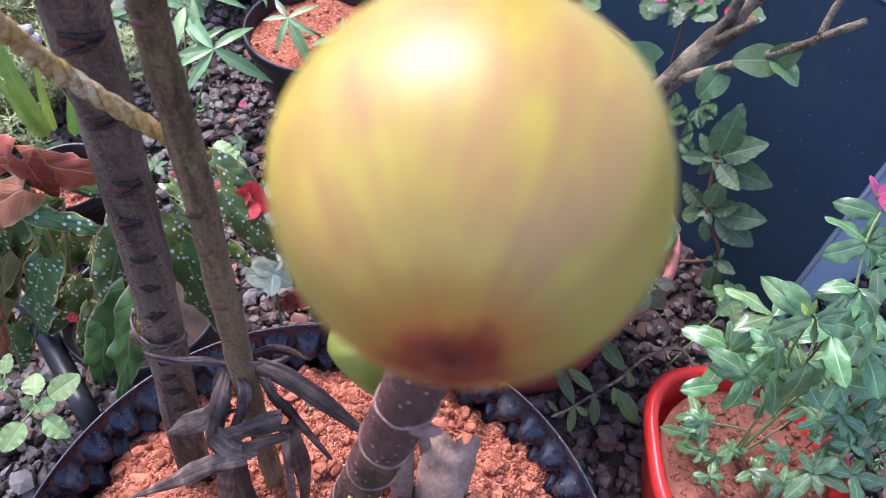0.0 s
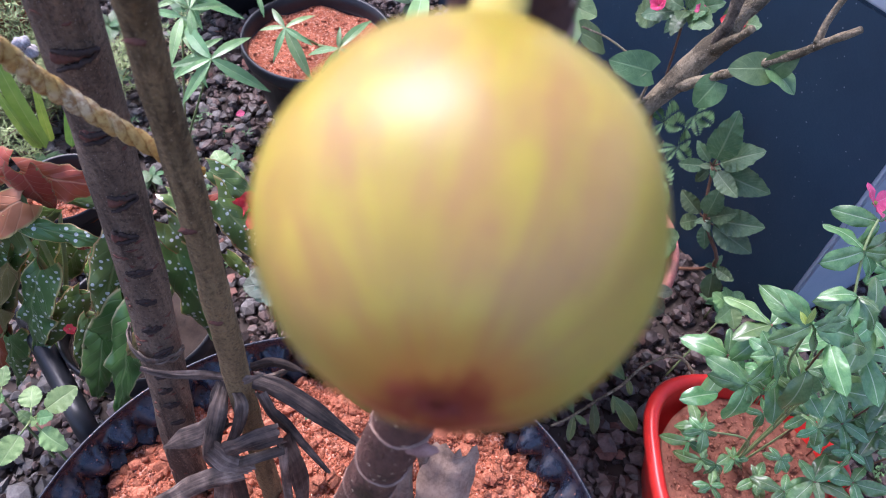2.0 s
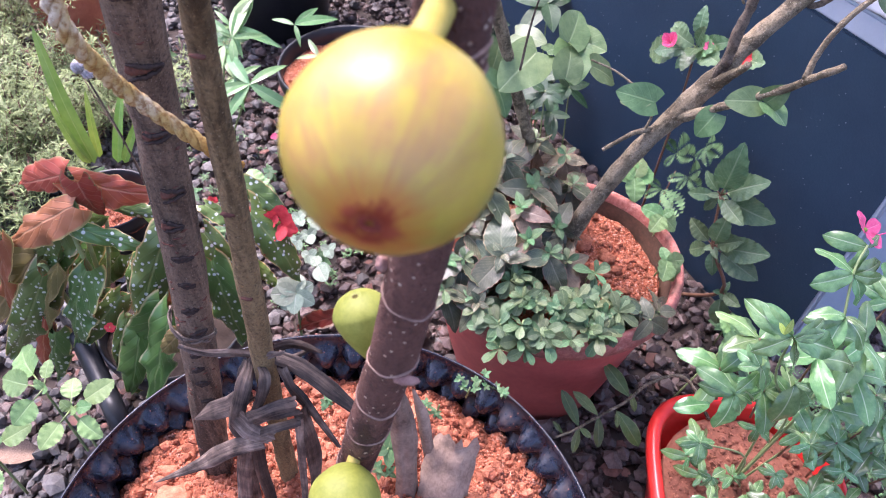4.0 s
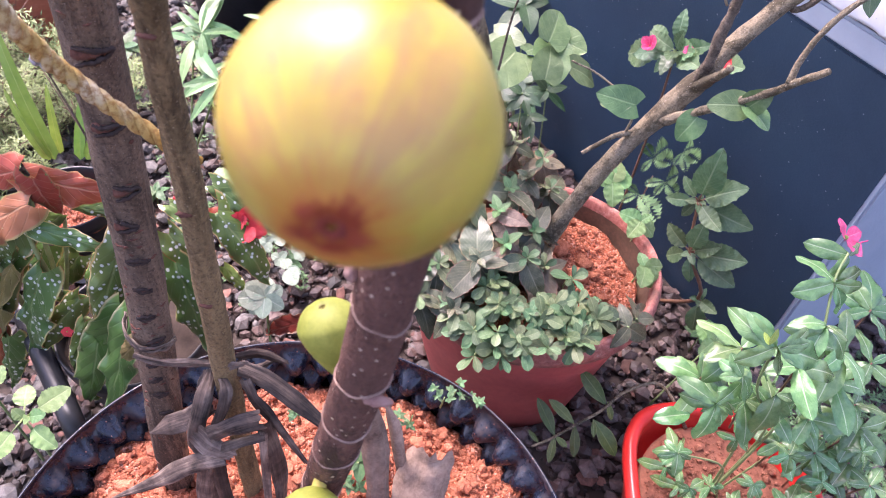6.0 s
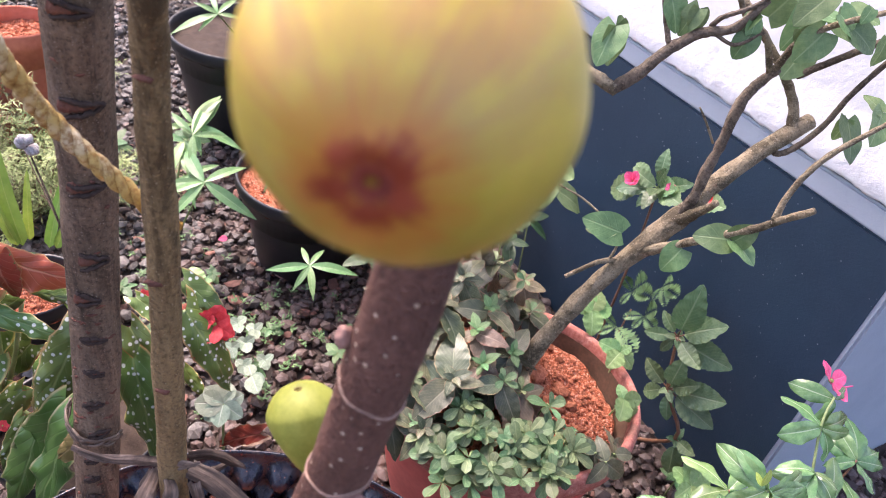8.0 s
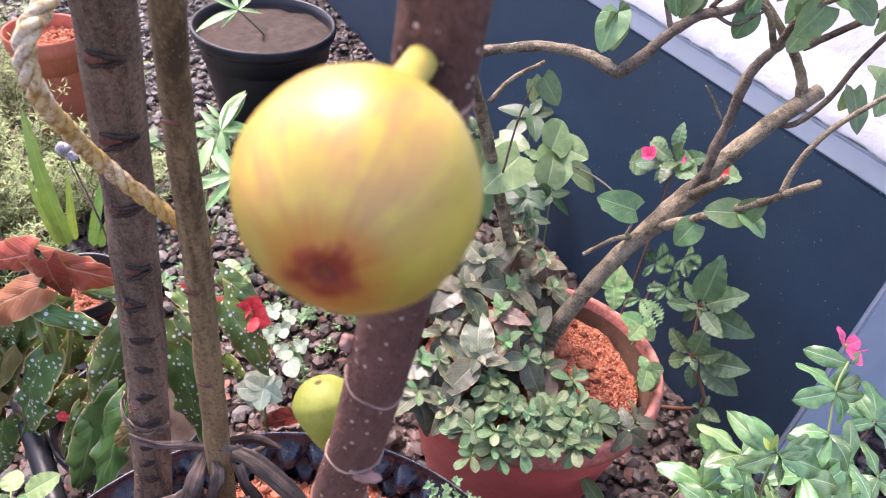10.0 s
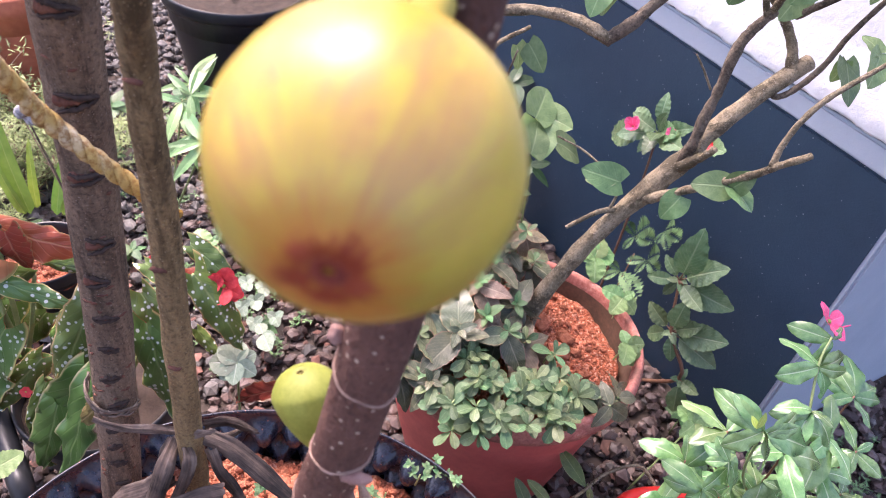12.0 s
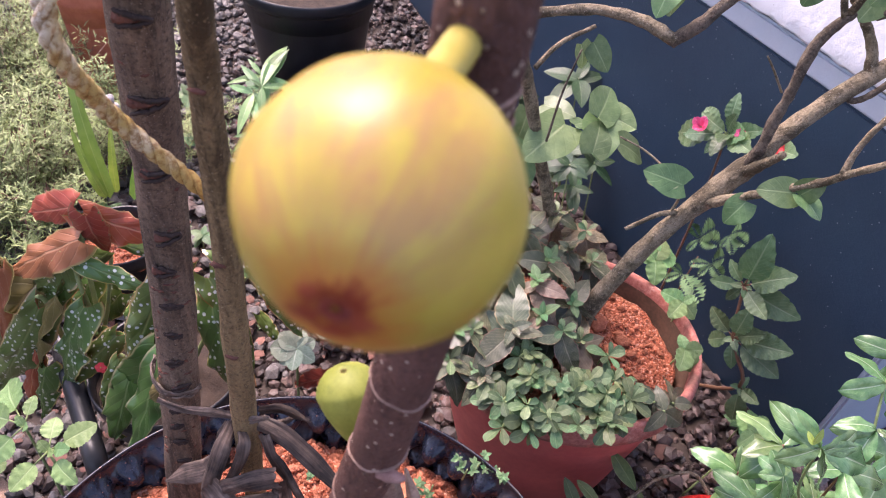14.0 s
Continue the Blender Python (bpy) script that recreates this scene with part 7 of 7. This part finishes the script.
# ---- dry leaf tie ----
tie = thing("dry_leaf_tie", (-0.143, 0.218, 0.643), "knotted strips of dry grey-brown leaf tying the stems", "plant tie")
ribbon(tie, [(-0.201, 0.236, 0.694), (-0.187, 0.238, 0.684), (-0.156, 0.232, 0.700), (-0.119, 0.212, 0.736), (-0.110, 0.220, 0.725)], 0.0063, 0.43, 0, (0.6, 0.5), 0)
ribbon(tie, [(-0.197, 0.236, 0.692), (-0.174, 0.235, 0.689), (-0.142, 0.226, 0.709), (-0.118, 0.212, 0.731), (-0.108, 0.222, 0.725)], 0.0053, 0.36, 20, (0.5, 0.5), 1)
ribbon(tie, [(-0.115, 0.222, 0.718), (-0.099, 0.220, 0.712), (-0.079, 0.215, 0.697), (-0.057, 0.207, 0.682), (-0.043, 0.203, 0.668)], 0.0135, 0.34, -25, (0.9, 0.3), 2)
ribbon(tie, [(-0.122, 0.235, 0.707), (-0.108, 0.240, 0.707), (-0.093, 0.235, 0.711), (-0.083, 0.230, 0.717)], 0.0105, 0.48, 40, (1, 0.4), 3)
ribbon(tie, [(-0.118, 0.230, 0.707), (-0.111, 0.236, 0.695), (-0.096, 0.240, 0.705)], 0.0074, 0.48, -30, (1, 0.3), 4)
ribbon(tie, [(-0.110, 0.212, 0.718), (-0.104, 0.208, 0.699), (-0.090, 0.203, 0.674), (-0.069, 0.195, 0.635)], 0.0116, 0.48, 35, (0.9, 0.45), 5)
ribbon(tie, [(-0.191, 0.205, 0.635), (-0.173, 0.205, 0.652), (-0.156, 0.207, 0.663), (-0.138, 0.210, 0.683)], 0.0165, 0.36, -15, (0.12, 1), 6)
ribbon(tie, [(-0.138, 0.226, 0.706), (-0.138, 0.208, 0.704), (-0.143, 0.196, 0.685), (-0.149, 0.190, 0.661), (-0.151, 0.192, 0.637)], 0.0150, 0.60, 10, (0.5, 0.8), 7)
ribbon(tie, [(-0.127, 0.215, 0.720), (-0.117, 0.200, 0.721), (-0.123, 0.192, 0.697), (-0.136, 0.190, 0.669)], 0.0100, 0.55, -30, (0.6, 0.6), 8)
ribbon(tie, [(-0.145, 0.228, 0.698), (-0.149, 0.220, 0.688), (-0.148, 0.212, 0.673)], 0.0095, 0.48, 50, (0.7, 0.7), 9)
ribbon(tie, [(-0.140, 0.189, 0.668), (-0.118, 0.188, 0.690), (-0.095, 0.194, 0.698)], 0.0165, 0.40, 15, (0.9, 1.0), 10)
ribbon(tie, [(-0.138, 0.188, 0.653), (-0.117, 0.187, 0.672), (-0.095, 0.193, 0.679)], 0.0080, 0.48, -40, (0.8, 0.9), 11)
ribbon(tie, [(-0.141, 0.186, 0.684), (-0.132, 0.184, 0.669), (-0.118, 0.186, 0.654)], 0.0160, 0.50, -10, (0.9, 0.7), 12)
ribbon(tie, [(-0.127, 0.186, 0.651), (-0.156, 0.184, 0.632), (-0.191, 0.184, 0.593), (-0.240, 0.184, 0.545)], 0.0150, 0.43, 20, (1, 0.08), 13)
ribbon(tie, [(-0.143, 0.188, 0.636), (-0.156, 0.188, 0.572), (-0.165, 0.186, 0.510), (-0.176, 0.184, 0.431)], 0.0158, 0.43, 10, (1, 0.8), 14)
ribbon(tie, [(-0.131, 0.186, 0.646), (-0.135, 0.185, 0.596), (-0.133, 0.182, 0.542), (-0.132, 0.180, 0.480)], 0.0116, 0.55, -20, (1, 0.6), 15)
ribbon(tie, [(-0.098, 0.194, 0.683), (-0.103, 0.194, 0.622), (-0.107, 0.190, 0.548), (-0.114, 0.185, 0.460)], 0.0116, 0.55, 50, (1, 0.7), 16)
ribbon(tie, [(-0.095, 0.200, 0.683), (-0.093, 0.202, 0.631), (-0.094, 0.200, 0.569), (-0.101, 0.190, 0.497)], 0.0147, 0.31, -45, (1, 0.6), 17)
ribbon(tie, [(-0.139, 0.194, 0.632), (-0.152, 0.196, 0.557), (-0.157, 0.194, 0.496), (-0.168, 0.190, 0.428)], 0.0105, 0.36, -30, (1, 0.8), 18)
DUSKY = [(-0.005, 0.784, 0.450), (-0.019, 0.722, 0.430), (0.028, 0.672, 0.420), (0.086, 0.691, 0.430), (0.125, 0.759, 0.440), (0.055, 0.763, 0.460), (0.030, 0.710, 0.450), (0.153, 0.829, 0.420), (0.103, 0.839, 0.440), (0.100, 0.647, 0.410), (0.141, 0.679, 0.410), (0.011, 0.605, 0.400), (-0.012, 0.562, 0.380), (0.036, 0.552, 0.370), (0.064, 0.611, 0.410), (0.166, 0.773, 0.410), (0.009, 0.653, 0.410), (0.100, 0.728, 0.440), (0.132, 0.633, 0.400), (-0.015, 0.609, 0.390), (0.161, 0.639, 0.380)]
ROSETTES = [(0.079, 0.539, 0.370), (0.065, 0.520, 0.365), (0.112, 0.531, 0.375), (0.152, 0.553, 0.375), (0.185, 0.579, 0.370), (0.117, 0.564, 0.380), (0.083, 0.565, 0.385), (0.162, 0.525, 0.365), (0.123, 0.512, 0.360), (0.087, 0.510, 0.360), (0.210, 0.568, 0.370), (0.236, 0.598, 0.365), (0.250, 0.583, 0.360), (0.195, 0.540, 0.365), (0.093, 0.595, 0.390), (0.124, 0.588, 0.385), (0.166, 0.595, 0.380), (0.054, 0.540, 0.370), (0.204, 0.528, 0.360), (0.224, 0.557, 0.360), (0.188, 0.625, 0.375), (0.146, 0.570, 0.380), (0.133, 0.523, 0.370), (0.105, 0.503, 0.350), (0.177, 0.551, 0.370), (0.214, 0.606, 0.370)]

# ---- dead leaves and weeds in the black pot ----
SHEETS = [[(-0.029, 0.255, 0.643), (-0.022, 0.250, 0.580), (-0.017, 0.235, 0.526), (-0.013, 0.215, 0.450)], [(-0.020, 0.275, 0.600), (-0.008, 0.262, 0.552), (0.003, 0.250, 0.480)], [(0.029, 0.262, 0.535), (0.022, 0.240, 0.505), (0.018, 0.205, 0.462)]]
LITTER = [((-0.013, 0.215, 0.450), (-0.029, 0.255, 0.643)), ((0.003, 0.250, 0.480), (-0.020, 0.275, 0.600)), ((0.018, 0.205, 0.462), (0.029, 0.262, 0.535)), ((-0.306, 0.162, 0.470), (-0.324, 0.178, 0.490)), ((-0.739, 0.408, 0.020), (-0.669, 0.410, 0.020)), ((-0.248, 0.637, 0.160), (-0.193, 0.651, 0.160))]
POT_WEEDS = [(0.031, 0.351, 0.475), (0.069, 0.353, 0.470), (-0.000, 0.326, 0.475), (-0.116, 0.319, 0.475), (-0.040, 0.249, 0.490), (0.043, 0.365, 0.470)]


# ---- rope, pipe and seed head ----
def build_rope():
    """Three yellowed strands twisted together."""
    rope = thing("rope", ROPE[3], "weathered yellow twisted rope slung round the stems", "rope")
    line = smooth_path([Vector(p) - rope.location for p in ROPE], 10)
    total = 0.0
    for k in range(3):
        pts, run = [], 0.0
        for i, c in enumerate(line):
            if i:
                run += (c - line[i - 1]).length
            d = (line[min(i + 1, len(line) - 1)] - line[max(i - 1, 0)]).normalized()
            x = d.cross(Vector((0.3, 0.9, 0.2))).normalized()
            a = run / 0.024 * 2 * math.pi + k * 2 * math.pi / 3
            pts.append(c + (x * math.cos(a) + d.cross(x) * math.sin(a)) * 0.0022)
        v, f = tube_data(pts, [0.0026, 0.0025, 0.0026, 0.0023, 0.0022], 8, 2, 0.22, k)
        put_mesh("strand", v, f, M["rope"], rope)


build_rope()


def build_pipe():
    pipe = thing("black_pipe", PIPE[1], "short black plastic pipe standing beside the pot", "pipe")
    a, b = Vector(PIPE[0]), Vector(PIPE[-1])
    low = Vector((b.x + 0.0, b.y - 0.02, 0.0))
    tube("tube", [a + (a - b) * 0.6, a, PIPE[1], b, low], [0.016, 0.016, 0.016], M["black_pot"], pipe, 16, 6)


build_pipe()


def build_seed_head():
    head = thing("seed_head", (SEED_HEAD[0] + 0.03, SEED_HEAD[1], 0.0), "dried grey seed head on a thin stalk", "plant")
    p = Vector(SEED_HEAD)
    stalk(head, [(p.x + 0.05, p.y - 0.01, 0.0), (p.x + 0.03, p.y, p.z * 0.6), tuple(p)], 0.0022, 0.0015, M["twig"])
    for dx, dy, dz in ((0.035, 0.02, 0.05), (-0.03, 0.03, -0.02), (0.06, -0.01, -0.05), (0.02, 0.05, 0.02)):
        stalk(head, [(p.x + 0.05, p.y - 0.01, 0.0), (p.x + 0.04 + dx * 0.5, p.y + dy * 0.5, p.z * 0.5), (p.x + dx, p.y + dy, p.z + dz)], 0.0016, 0.0009, M["dead_leaf"], "dry_stem")
    for k in range(7):
        bm = bmesh.new()
        o = Vector((math.cos(k * 2.4) * 0.008, math.sin(k * 2.4) * 0.008, 0.011 * (k % 3) - 0.008))
        bmesh.ops.create_icosphere(bm, subdivisions=2, radius=0.0095, matrix=Matrix.Translation(p - head.location + o))
        for v in bm.verts:
            v.co += v.normal * 0.003 * noise.noise(v.co * 220)
        part("dry_floret", bm, M["seed"], head)


build_seed_head()


# ---- pots behind ----
def round_pot(name, at, radius, height, material, label, group, soil=True, rim=0.022, earth="laterite"):
    pot = thing(name, (at[0], at[1], 0.0), label, "plant pot", group)
    R, H = radius, height
    v, f = lathe_data([(0.0, 0.0), (R * 0.68, 0.0), (R * 0.71, 0.006), (R * 0.92, H - rim * 1.6)], 48)
    put_mesh("body", v, f, material, pot)
    v, f = lathe_data([(R * 0.915, H - rim * 1.62), (R * 0.985, H - rim * 1.5), (R, H - rim), (R, H - 0.006), (R * 0.985, H), (R * 0.955, H - 0.003), (R * 0.93, H - rim), (R * 0.9, H - 0.09), (R * 0.3, H - 0.1)], 48)
    put_mesh("rim", v, f, material, pot)
    if soil:
        c = Vector((at[0], at[1], 0))
        h = lambda x, y: H - 0.035 + 0.012 * noise.noise(Vector((x * 14, y * 14, 5.0))) + 0.006 * noise.noise(Vector((x * 50, y * 50, 6.0)))
        disc_soil("pot_soil", c, R * 0.93, h, M[earth], "red soil in a pot behind" if earth == "laterite" else "dark compost in a black pot", 16, 48)
        if earth == "laterite":
            soil_crumbs("pot_crumbs", c, R * 0.86, h, 700, int(R * 1000) + int(abs(at[0]) * 100), "loose red crumbs in a pot behind", 0.014)
    return pot


round_pot("nursery_pot", BACK_POTS[0], 0.162, 0.24, M["black_pot"], "round black plastic pot of red soil", "black pots")
round_pot("nursery_pot", BACK_POTS[1], 0.20, 0.31, M["black_pot"], "large round black plastic pot with a ribbed rim", "black pots", earth="compost")
round_pot("nursery_pot", (-0.70, 0.87), 0.085, 0.17, M["black_pot"], "small black pot holding strap leaves", "black pots")
round_pot("nursery_pot", (-0.455, 0.585), 0.12, 0.21, M["black_pot"], "black pot under the begonia", "black pots", earth="compost")
round_pot("terracotta_pot", CLAY_BACK[0], 0.095, 0.36, M["terracotta"], "small terracotta pot at the back", "terracotta pots", rim=0.03)
round_pot("terracotta_pot", (-1.50, 1.35), 0.15, 0.24, M["terracotta"], "terracotta pot sunk in feathery foliage", "terracotta pots", rim=0.03)


# ---- foliage in the clay pot ----
def build_clay_pot_plants():
    rng = random.Random(31)
    dusky = thing("dusky_herb", (0.07, 0.70, 0.31), "bushy herb with dull grey-green and bronze leaves in the clay pot", "plant")
    for x, y, z in DUSKY:
        foot = (0.09 + 0.45 * (x - 0.09), 0.72 + (y - 0.72) * 0.45, 0.30)
        stalk(dusky, [foot, ((foot[0] + x) / 2, (foot[1] + y) / 2, 0.35), (x, y, z)], 0.003, 0.0018, LEAF["stem_red"])
        axis = Vector((rng.uniform(-0.4, 0.3), rng.uniform(-0.55, 0.1), 1))
        whorl(dusky, "bronze" if y > 0.63 and rng.random() < 0.3 else "dusky", (x, y, z), axis, 5, rng.uniform(0.050, 0.070), -0.15, rng, 0.35)
        whorl(dusky, "dusky", (x * 0.6 + foot[0] * 0.4, y * 0.6 + foot[1] * 0.4, z - 0.04), axis, 4, rng.uniform(0.035, 0.05), -0.3, rng, 0.35)
        whorl(dusky, rng.choice(("succulent", "dusky", "weed")), (x, y, z + 0.008), axis, 5, rng.uniform(0.018, 0.026), 0.6, rng)
    mat = thing("trailing_succulent", (0.14, 0.58, 0.31), "trailing plant with small fleshy grey-green leaves over the pot rim", "plant")
    for k in range(46):
        x, y, z = ROSETTES[k % len(ROSETTES)]
        x, y, z = x + rng.uniform(-0.016, 0.016), y + rng.uniform(-0.014, 0.014), z + rng.uniform(-0.014, 0.006)
        foot = (x * 0.8 + CLAY.x * 0.2, y * 0.8 + CLAY.y * 0.2, 0.315)
        stalk(mat, [foot, (foot[0] * 0.4 + x * 0.6, foot[1] * 0.4 + y * 0.6, z - 0.006), (x, y, z)], 0.0018, 0.0014, LEAF["stem"], steps=3)
        axis = Vector((rng.uniform(-0.5, 0.5), rng.uniform(-0.7, 0.1), 1))
        whorl(mat, "succulent", (x, y, z), axis, rng.randint(6, 8), rng.uniform(0.023, 0.033), rng.uniform(0.1, 0.5), rng, 0.3)
    drop = thing("grey_herb", (0.27, 0.56, 0.31), "grey-leaved herb hanging over the clay pot rim", "plant")
    for x, y, z in ((0.285, 0.572, 0.355), (0.300, 0.592, 0.35), (0.270, 0.580, 0.36), (-0.03, 0.60, 0.35), (-0.005, 0.575, 0.35)):
        foot = (x * 0.75 + CLAY.x * 0.25, y * 0.75 + CLAY.y * 0.25, 0.315)
        stalk(drop, [foot, (x, y, z)], 0.002, 0.0016, LEAF["stem"])
        whorl(drop, "dark" if x < 0 else "dusky", (x, y, z), (0.3, -0.6, 0.8), 6, 0.05, -0.3, rng)


build_clay_pot_plants()


def build_back_weeds():
    """Dark undergrowth at the foot of the house, with one purple flower."""
    rng = random.Random(41)
    weeds = thing("wild_petunia", (0.05, 1.25, 0.0), "dark undergrowth by the wall with a purple flower", "plant")
    p = Vector(PURPLE)
    for k in range(26):
        x, y = rng.uniform(-0.12, 0.20), rng.uniform(1.0, 1.55)
        if wall_distance(x, y) < 0.05:
            continue
        z = rng.uniform(0.1, 0.36)
        stalk(weeds, [(x + 0.02, y, 0.0), (x, y, z)], 0.0025, 0.0015, LEAF["stem"], steps=3)
        whorl(weeds, "dark", (x, y, z), (rng.uniform(-0.2, 0.2), -0.3, 1), 6, rng.uniform(0.05, 0.085), 0.1, rng)
    stalk(weeds, [(p.x + 0.03, p.y + 0.1, 0.1), tuple(p)], 0.002, 0.0012, LEAF["stem"])
    flower(weeds, "petal_purple", tuple(p), (0.1, -0.8, 0.5), 5, 0.024)


build_back_weeds()


# ---- low green cover ----
def build_cover():
    rng = np.random.default_rng(51)
    spots, verts, faces = [], [], []
    for cx, cy, sx, sy, top, count in ((-1.12, 1.02, 0.20, 0.26, 0.30, 190), (-1.35, 1.45, 0.26, 0.26, 0.36, 170), (-0.93, 1.30, 0.12, 0.2, 0.24, 60), (-1.45, 0.95, 0.16, 0.2, 0.22, 70)):
        for _ in range(count):
            x, y = cx + rng.normal() * sx * 0.5, cy + rng.normal() * sy * 0.5
            d = math.hypot((x - cx) / sx, (y - cy) / sy)
            tall = max(0.06, top * (1 - 0.3 * d * d) * rng.uniform(0.55, 1.1))
            lean = Vector((rng.normal() * 0.10, rng.normal() * 0.10 - 0.03, 0))
            line = smooth_path([(x, y, 0.0), Vector((x, y, tall * 0.5)) + lean * 0.35, Vector((x, y, tall)) + lean], 5)
            v, f = tube_data([line[0], line[5], line[-1]], [0.0016, 0.0011, 0.0007], 4, 3)
            o = len(verts)
            verts += v
            faces += [tuple(i + o for i in q) for q in f]
            for i in range(3, len(line)):
                for _ in range(2):
                    c = line[i] + Vector((rng.normal(), rng.normal(), rng.normal() * 0.6)) * 0.012
                    spots.append(tuple(c))
    fuzz("feathery_plant", spots, LEAF["fern"], "feathery light green foliage with fine needle leaves", "plant", 52, (0.012, 0.030), 8, 0.0015, (-0.2, 0.9))
    fuzz("dry_feathery_tips", spots[::9], M["leaf_litter"], "dry brown and reddish tips in the feathery foliage", "plant", 54, (0.014, 0.034), 5, 0.0015)
    tagged(put_mesh("feathery_stems", verts, faces, M["dead_leaf"]), "thin brown stems inside the feathery foliage", "plant", kind="stuff")
    low = []
    for cx, cy, r, count in ((-0.62, 1.15, 0.14, 30), (-0.5, 0.98, 0.10, 16), (-0.36, 1.02, 0.10, 30), (-0.75, 1.45, 0.2, 50), (0.80, 0.62, 0.14, 260), (0.66, 0.66, 0.08, 50), (-0.2, 1.05, 0.1, 18), (-0.42, 0.80, 0.06, 8), (-0.30, 0.92, 0.08, 22)):
        for _ in range(count):
            x, y = cx + rng.normal() * r * 0.6, cy + rng.normal() * r * 0.6
            if wall_distance(x, y) > 0.005:
                low.append((x, y, 0.012 + 0.03 * rng.random()))
    fuzz("ground_weeds", low, LEAF["moss"], "low green weeds and moss between the stones", "weeds", 53, (0.006, 0.018), 9, 0.0022, (0.0, 0.9))


build_cover()


def build_ground_plants():
    """Small broad-leaved weeds among the gravel."""
    rng = random.Random(61)
    for x, y, n, s in ((-0.52, 0.92, 7, 0.035), (-0.40, 0.90, 6, 0.03), (-0.62, 1.02, 6, 0.035), (-0.30, 0.86, 6, 0.03), (-0.82, 1.35, 7, 0.05), (-0.9, 1.55, 7, 0.06), (-0.72, 1.62, 7, 0.06), (-0.30, 1.0, 5, 0.03), (-0.46, 1.1, 6, 0.03), (-0.86, 1.05, 6, 0.04), (0.52, 0.80, 6, 0.035), (0.55, 0.70, 6, 0.03), (-0.15, 0.95, 5, 0.03)):
        weed = thing("small_weed", (x, y, 0.0), "small green weed in the gravel", "weed", "gravel weeds")
        z = rng.uniform(0.03, 0.07)
        stalk(weed, [(x, y, 0.0), (x + 0.004, y, z)], 0.0018, 0.0012, LEAF["stem"], steps=3)
        whorl(weed, "weed", (x + 0.004, y, z), (0, -0.2, 1), n, s, 0.15, rng)
    herb = thing("red_stem_herb", (-0.385, 0.905, 0.0), "upright red-stemmed herb with small pale leaves", "plant")
    stalk(herb, [(-0.385, 0.905, 0.0), (-0.392, 0.90, 0.10), (-0.398, 0.895, 0.22)], 0.006, 0.004, LEAF["stem_red"])
    whorl(herb, "pale", (-0.398, 0.895, 0.22), (0, -0.2, 1), 6, 0.04, 0.4, rng)


build_ground_plants()


# ---- litter and weeds in the black pot ----
def build_litter():
    for k, (a, b) in enumerate(LITTER):
        c = thing("dead_leaf", a, "curled dead brown leaf lying on the soil" if k < 4 else "dry orange-brown leaf on the gravel", "leaf", "dead leaves")
        if k < 3:
            ribbon(c, SHEETS[k], (0.030, 0.018, 0.058)[k], (0.8, 1.0, 0.55)[k], (-20, 25, -5)[k], ((0.15, 1.0), (0.2, 0.9), (0.75, 1.0))[k], 40 + k, "dead_leaf")
        else:
            leaf(c, "dead", a, b, face=(0.1, -0.5, 0.9), size=1.05)
    rng = random.Random(71)
    for x, y, z in POT_WEEDS:
        w = thing("pot_weed", (x, y, z - 0.004), "tiny green weed sprouting in the red soil", "weed", "pot weeds")
        stalk(w, [(x, y, z - 0.01), (x + 0.003, y, z + 0.012)], 0.0012, 0.0008, LEAF["stem"], steps=2)
        for j in range(3):
            whorl(w, "weed", (x + rng.uniform(-0.012, 0.012), y + rng.uniform(-0.012, 0.012), z + 0.008 + 0.006 * j), (0, -0.2, 1), 6, 0.008, 0.3, rng)
    x, y, z = POT_WEEDS[4]
    w = thing("pot_weed", (x, y, z), "round-leaved green weed at the foot of the fig", "weed", "pot weeds")
    stalk(w, [(x, y, z - 0.02), (x, y, z + 0.04)], 0.0015, 0.001, LEAF["stem"], steps=2)
    whorl(w, "weed", (x, y, z + 0.04), (0.1, -0.5, 1), 5, 0.026, 0.0, rng)


build_litter()


def build_leaf_litter():
    """Scraps of dead leaf, bark and petals between the stones."""
    rng = np.random.default_rng(81)
    spots, sizes = [], []
    while len(spots) < 480:
        x, y = rng.uniform(-0.75, 0.40), rng.uniform(0.45, 1.6)
        if wall_distance(x, y) > 0.02 and math.hypot(x - POT.x, y - POT.y) > POT_R + 0.01 and math.hypot(x - CLAY.x, y - CLAY.y) > 0.15:
            spots.append((x, y, ground_height(x, y) + 0.012)), sizes.append(0.010 + 0.024 * rng.random() ** 2)
    scatter("leaf_litter", spots, sizes, M["leaf_litter"], 82, flat=0.16, label="scraps of dead reddish brown leaf between the stones", category="litter")


build_leaf_litter()


def build_cords():
    """Thin dry fibres wound round the dark stem, holding the tie."""
    cords = thing("tie_cord", TIE_BAND, "thin dry fibre cords wound round the dark stem", "cord")
    c = Vector(TIE_BAND) + Vector((0.0035, 0.005, 0.012)) - cords.location
    for k in range(5):
        pts = []
        for j in range(9):
            a = math.pi * (0.92 + 1.16 * j / 8)
            r = 0.0160 + 0.0010 * math.sin(3 * j + k)
            pts.append(c + Vector((r * math.cos(a), r * math.sin(a), 0.016 - 0.026 * j / 8 + 0.0035 * math.sin(j * 1.1 + k * 1.9))))
        v, f = tube_data(pts, [0.0006, 0.0011, 0.0008], 6, 3, 0.4, k)
        put_mesh("fibre", v, f, M["dry_leaf_plain"], cords)


build_cords()


def build_fallen_petals():
    for at in FALLEN:
        petal = thing("fallen_petal", at, "fallen magenta petal on the gravel", "petal", "fallen petals")
        leaf(petal, "petal_pink", at, (at[0] + 0.02, at[1] + 0.008, at[2] + 0.004), face=(0, -0.3, 1))


build_fallen_petals()
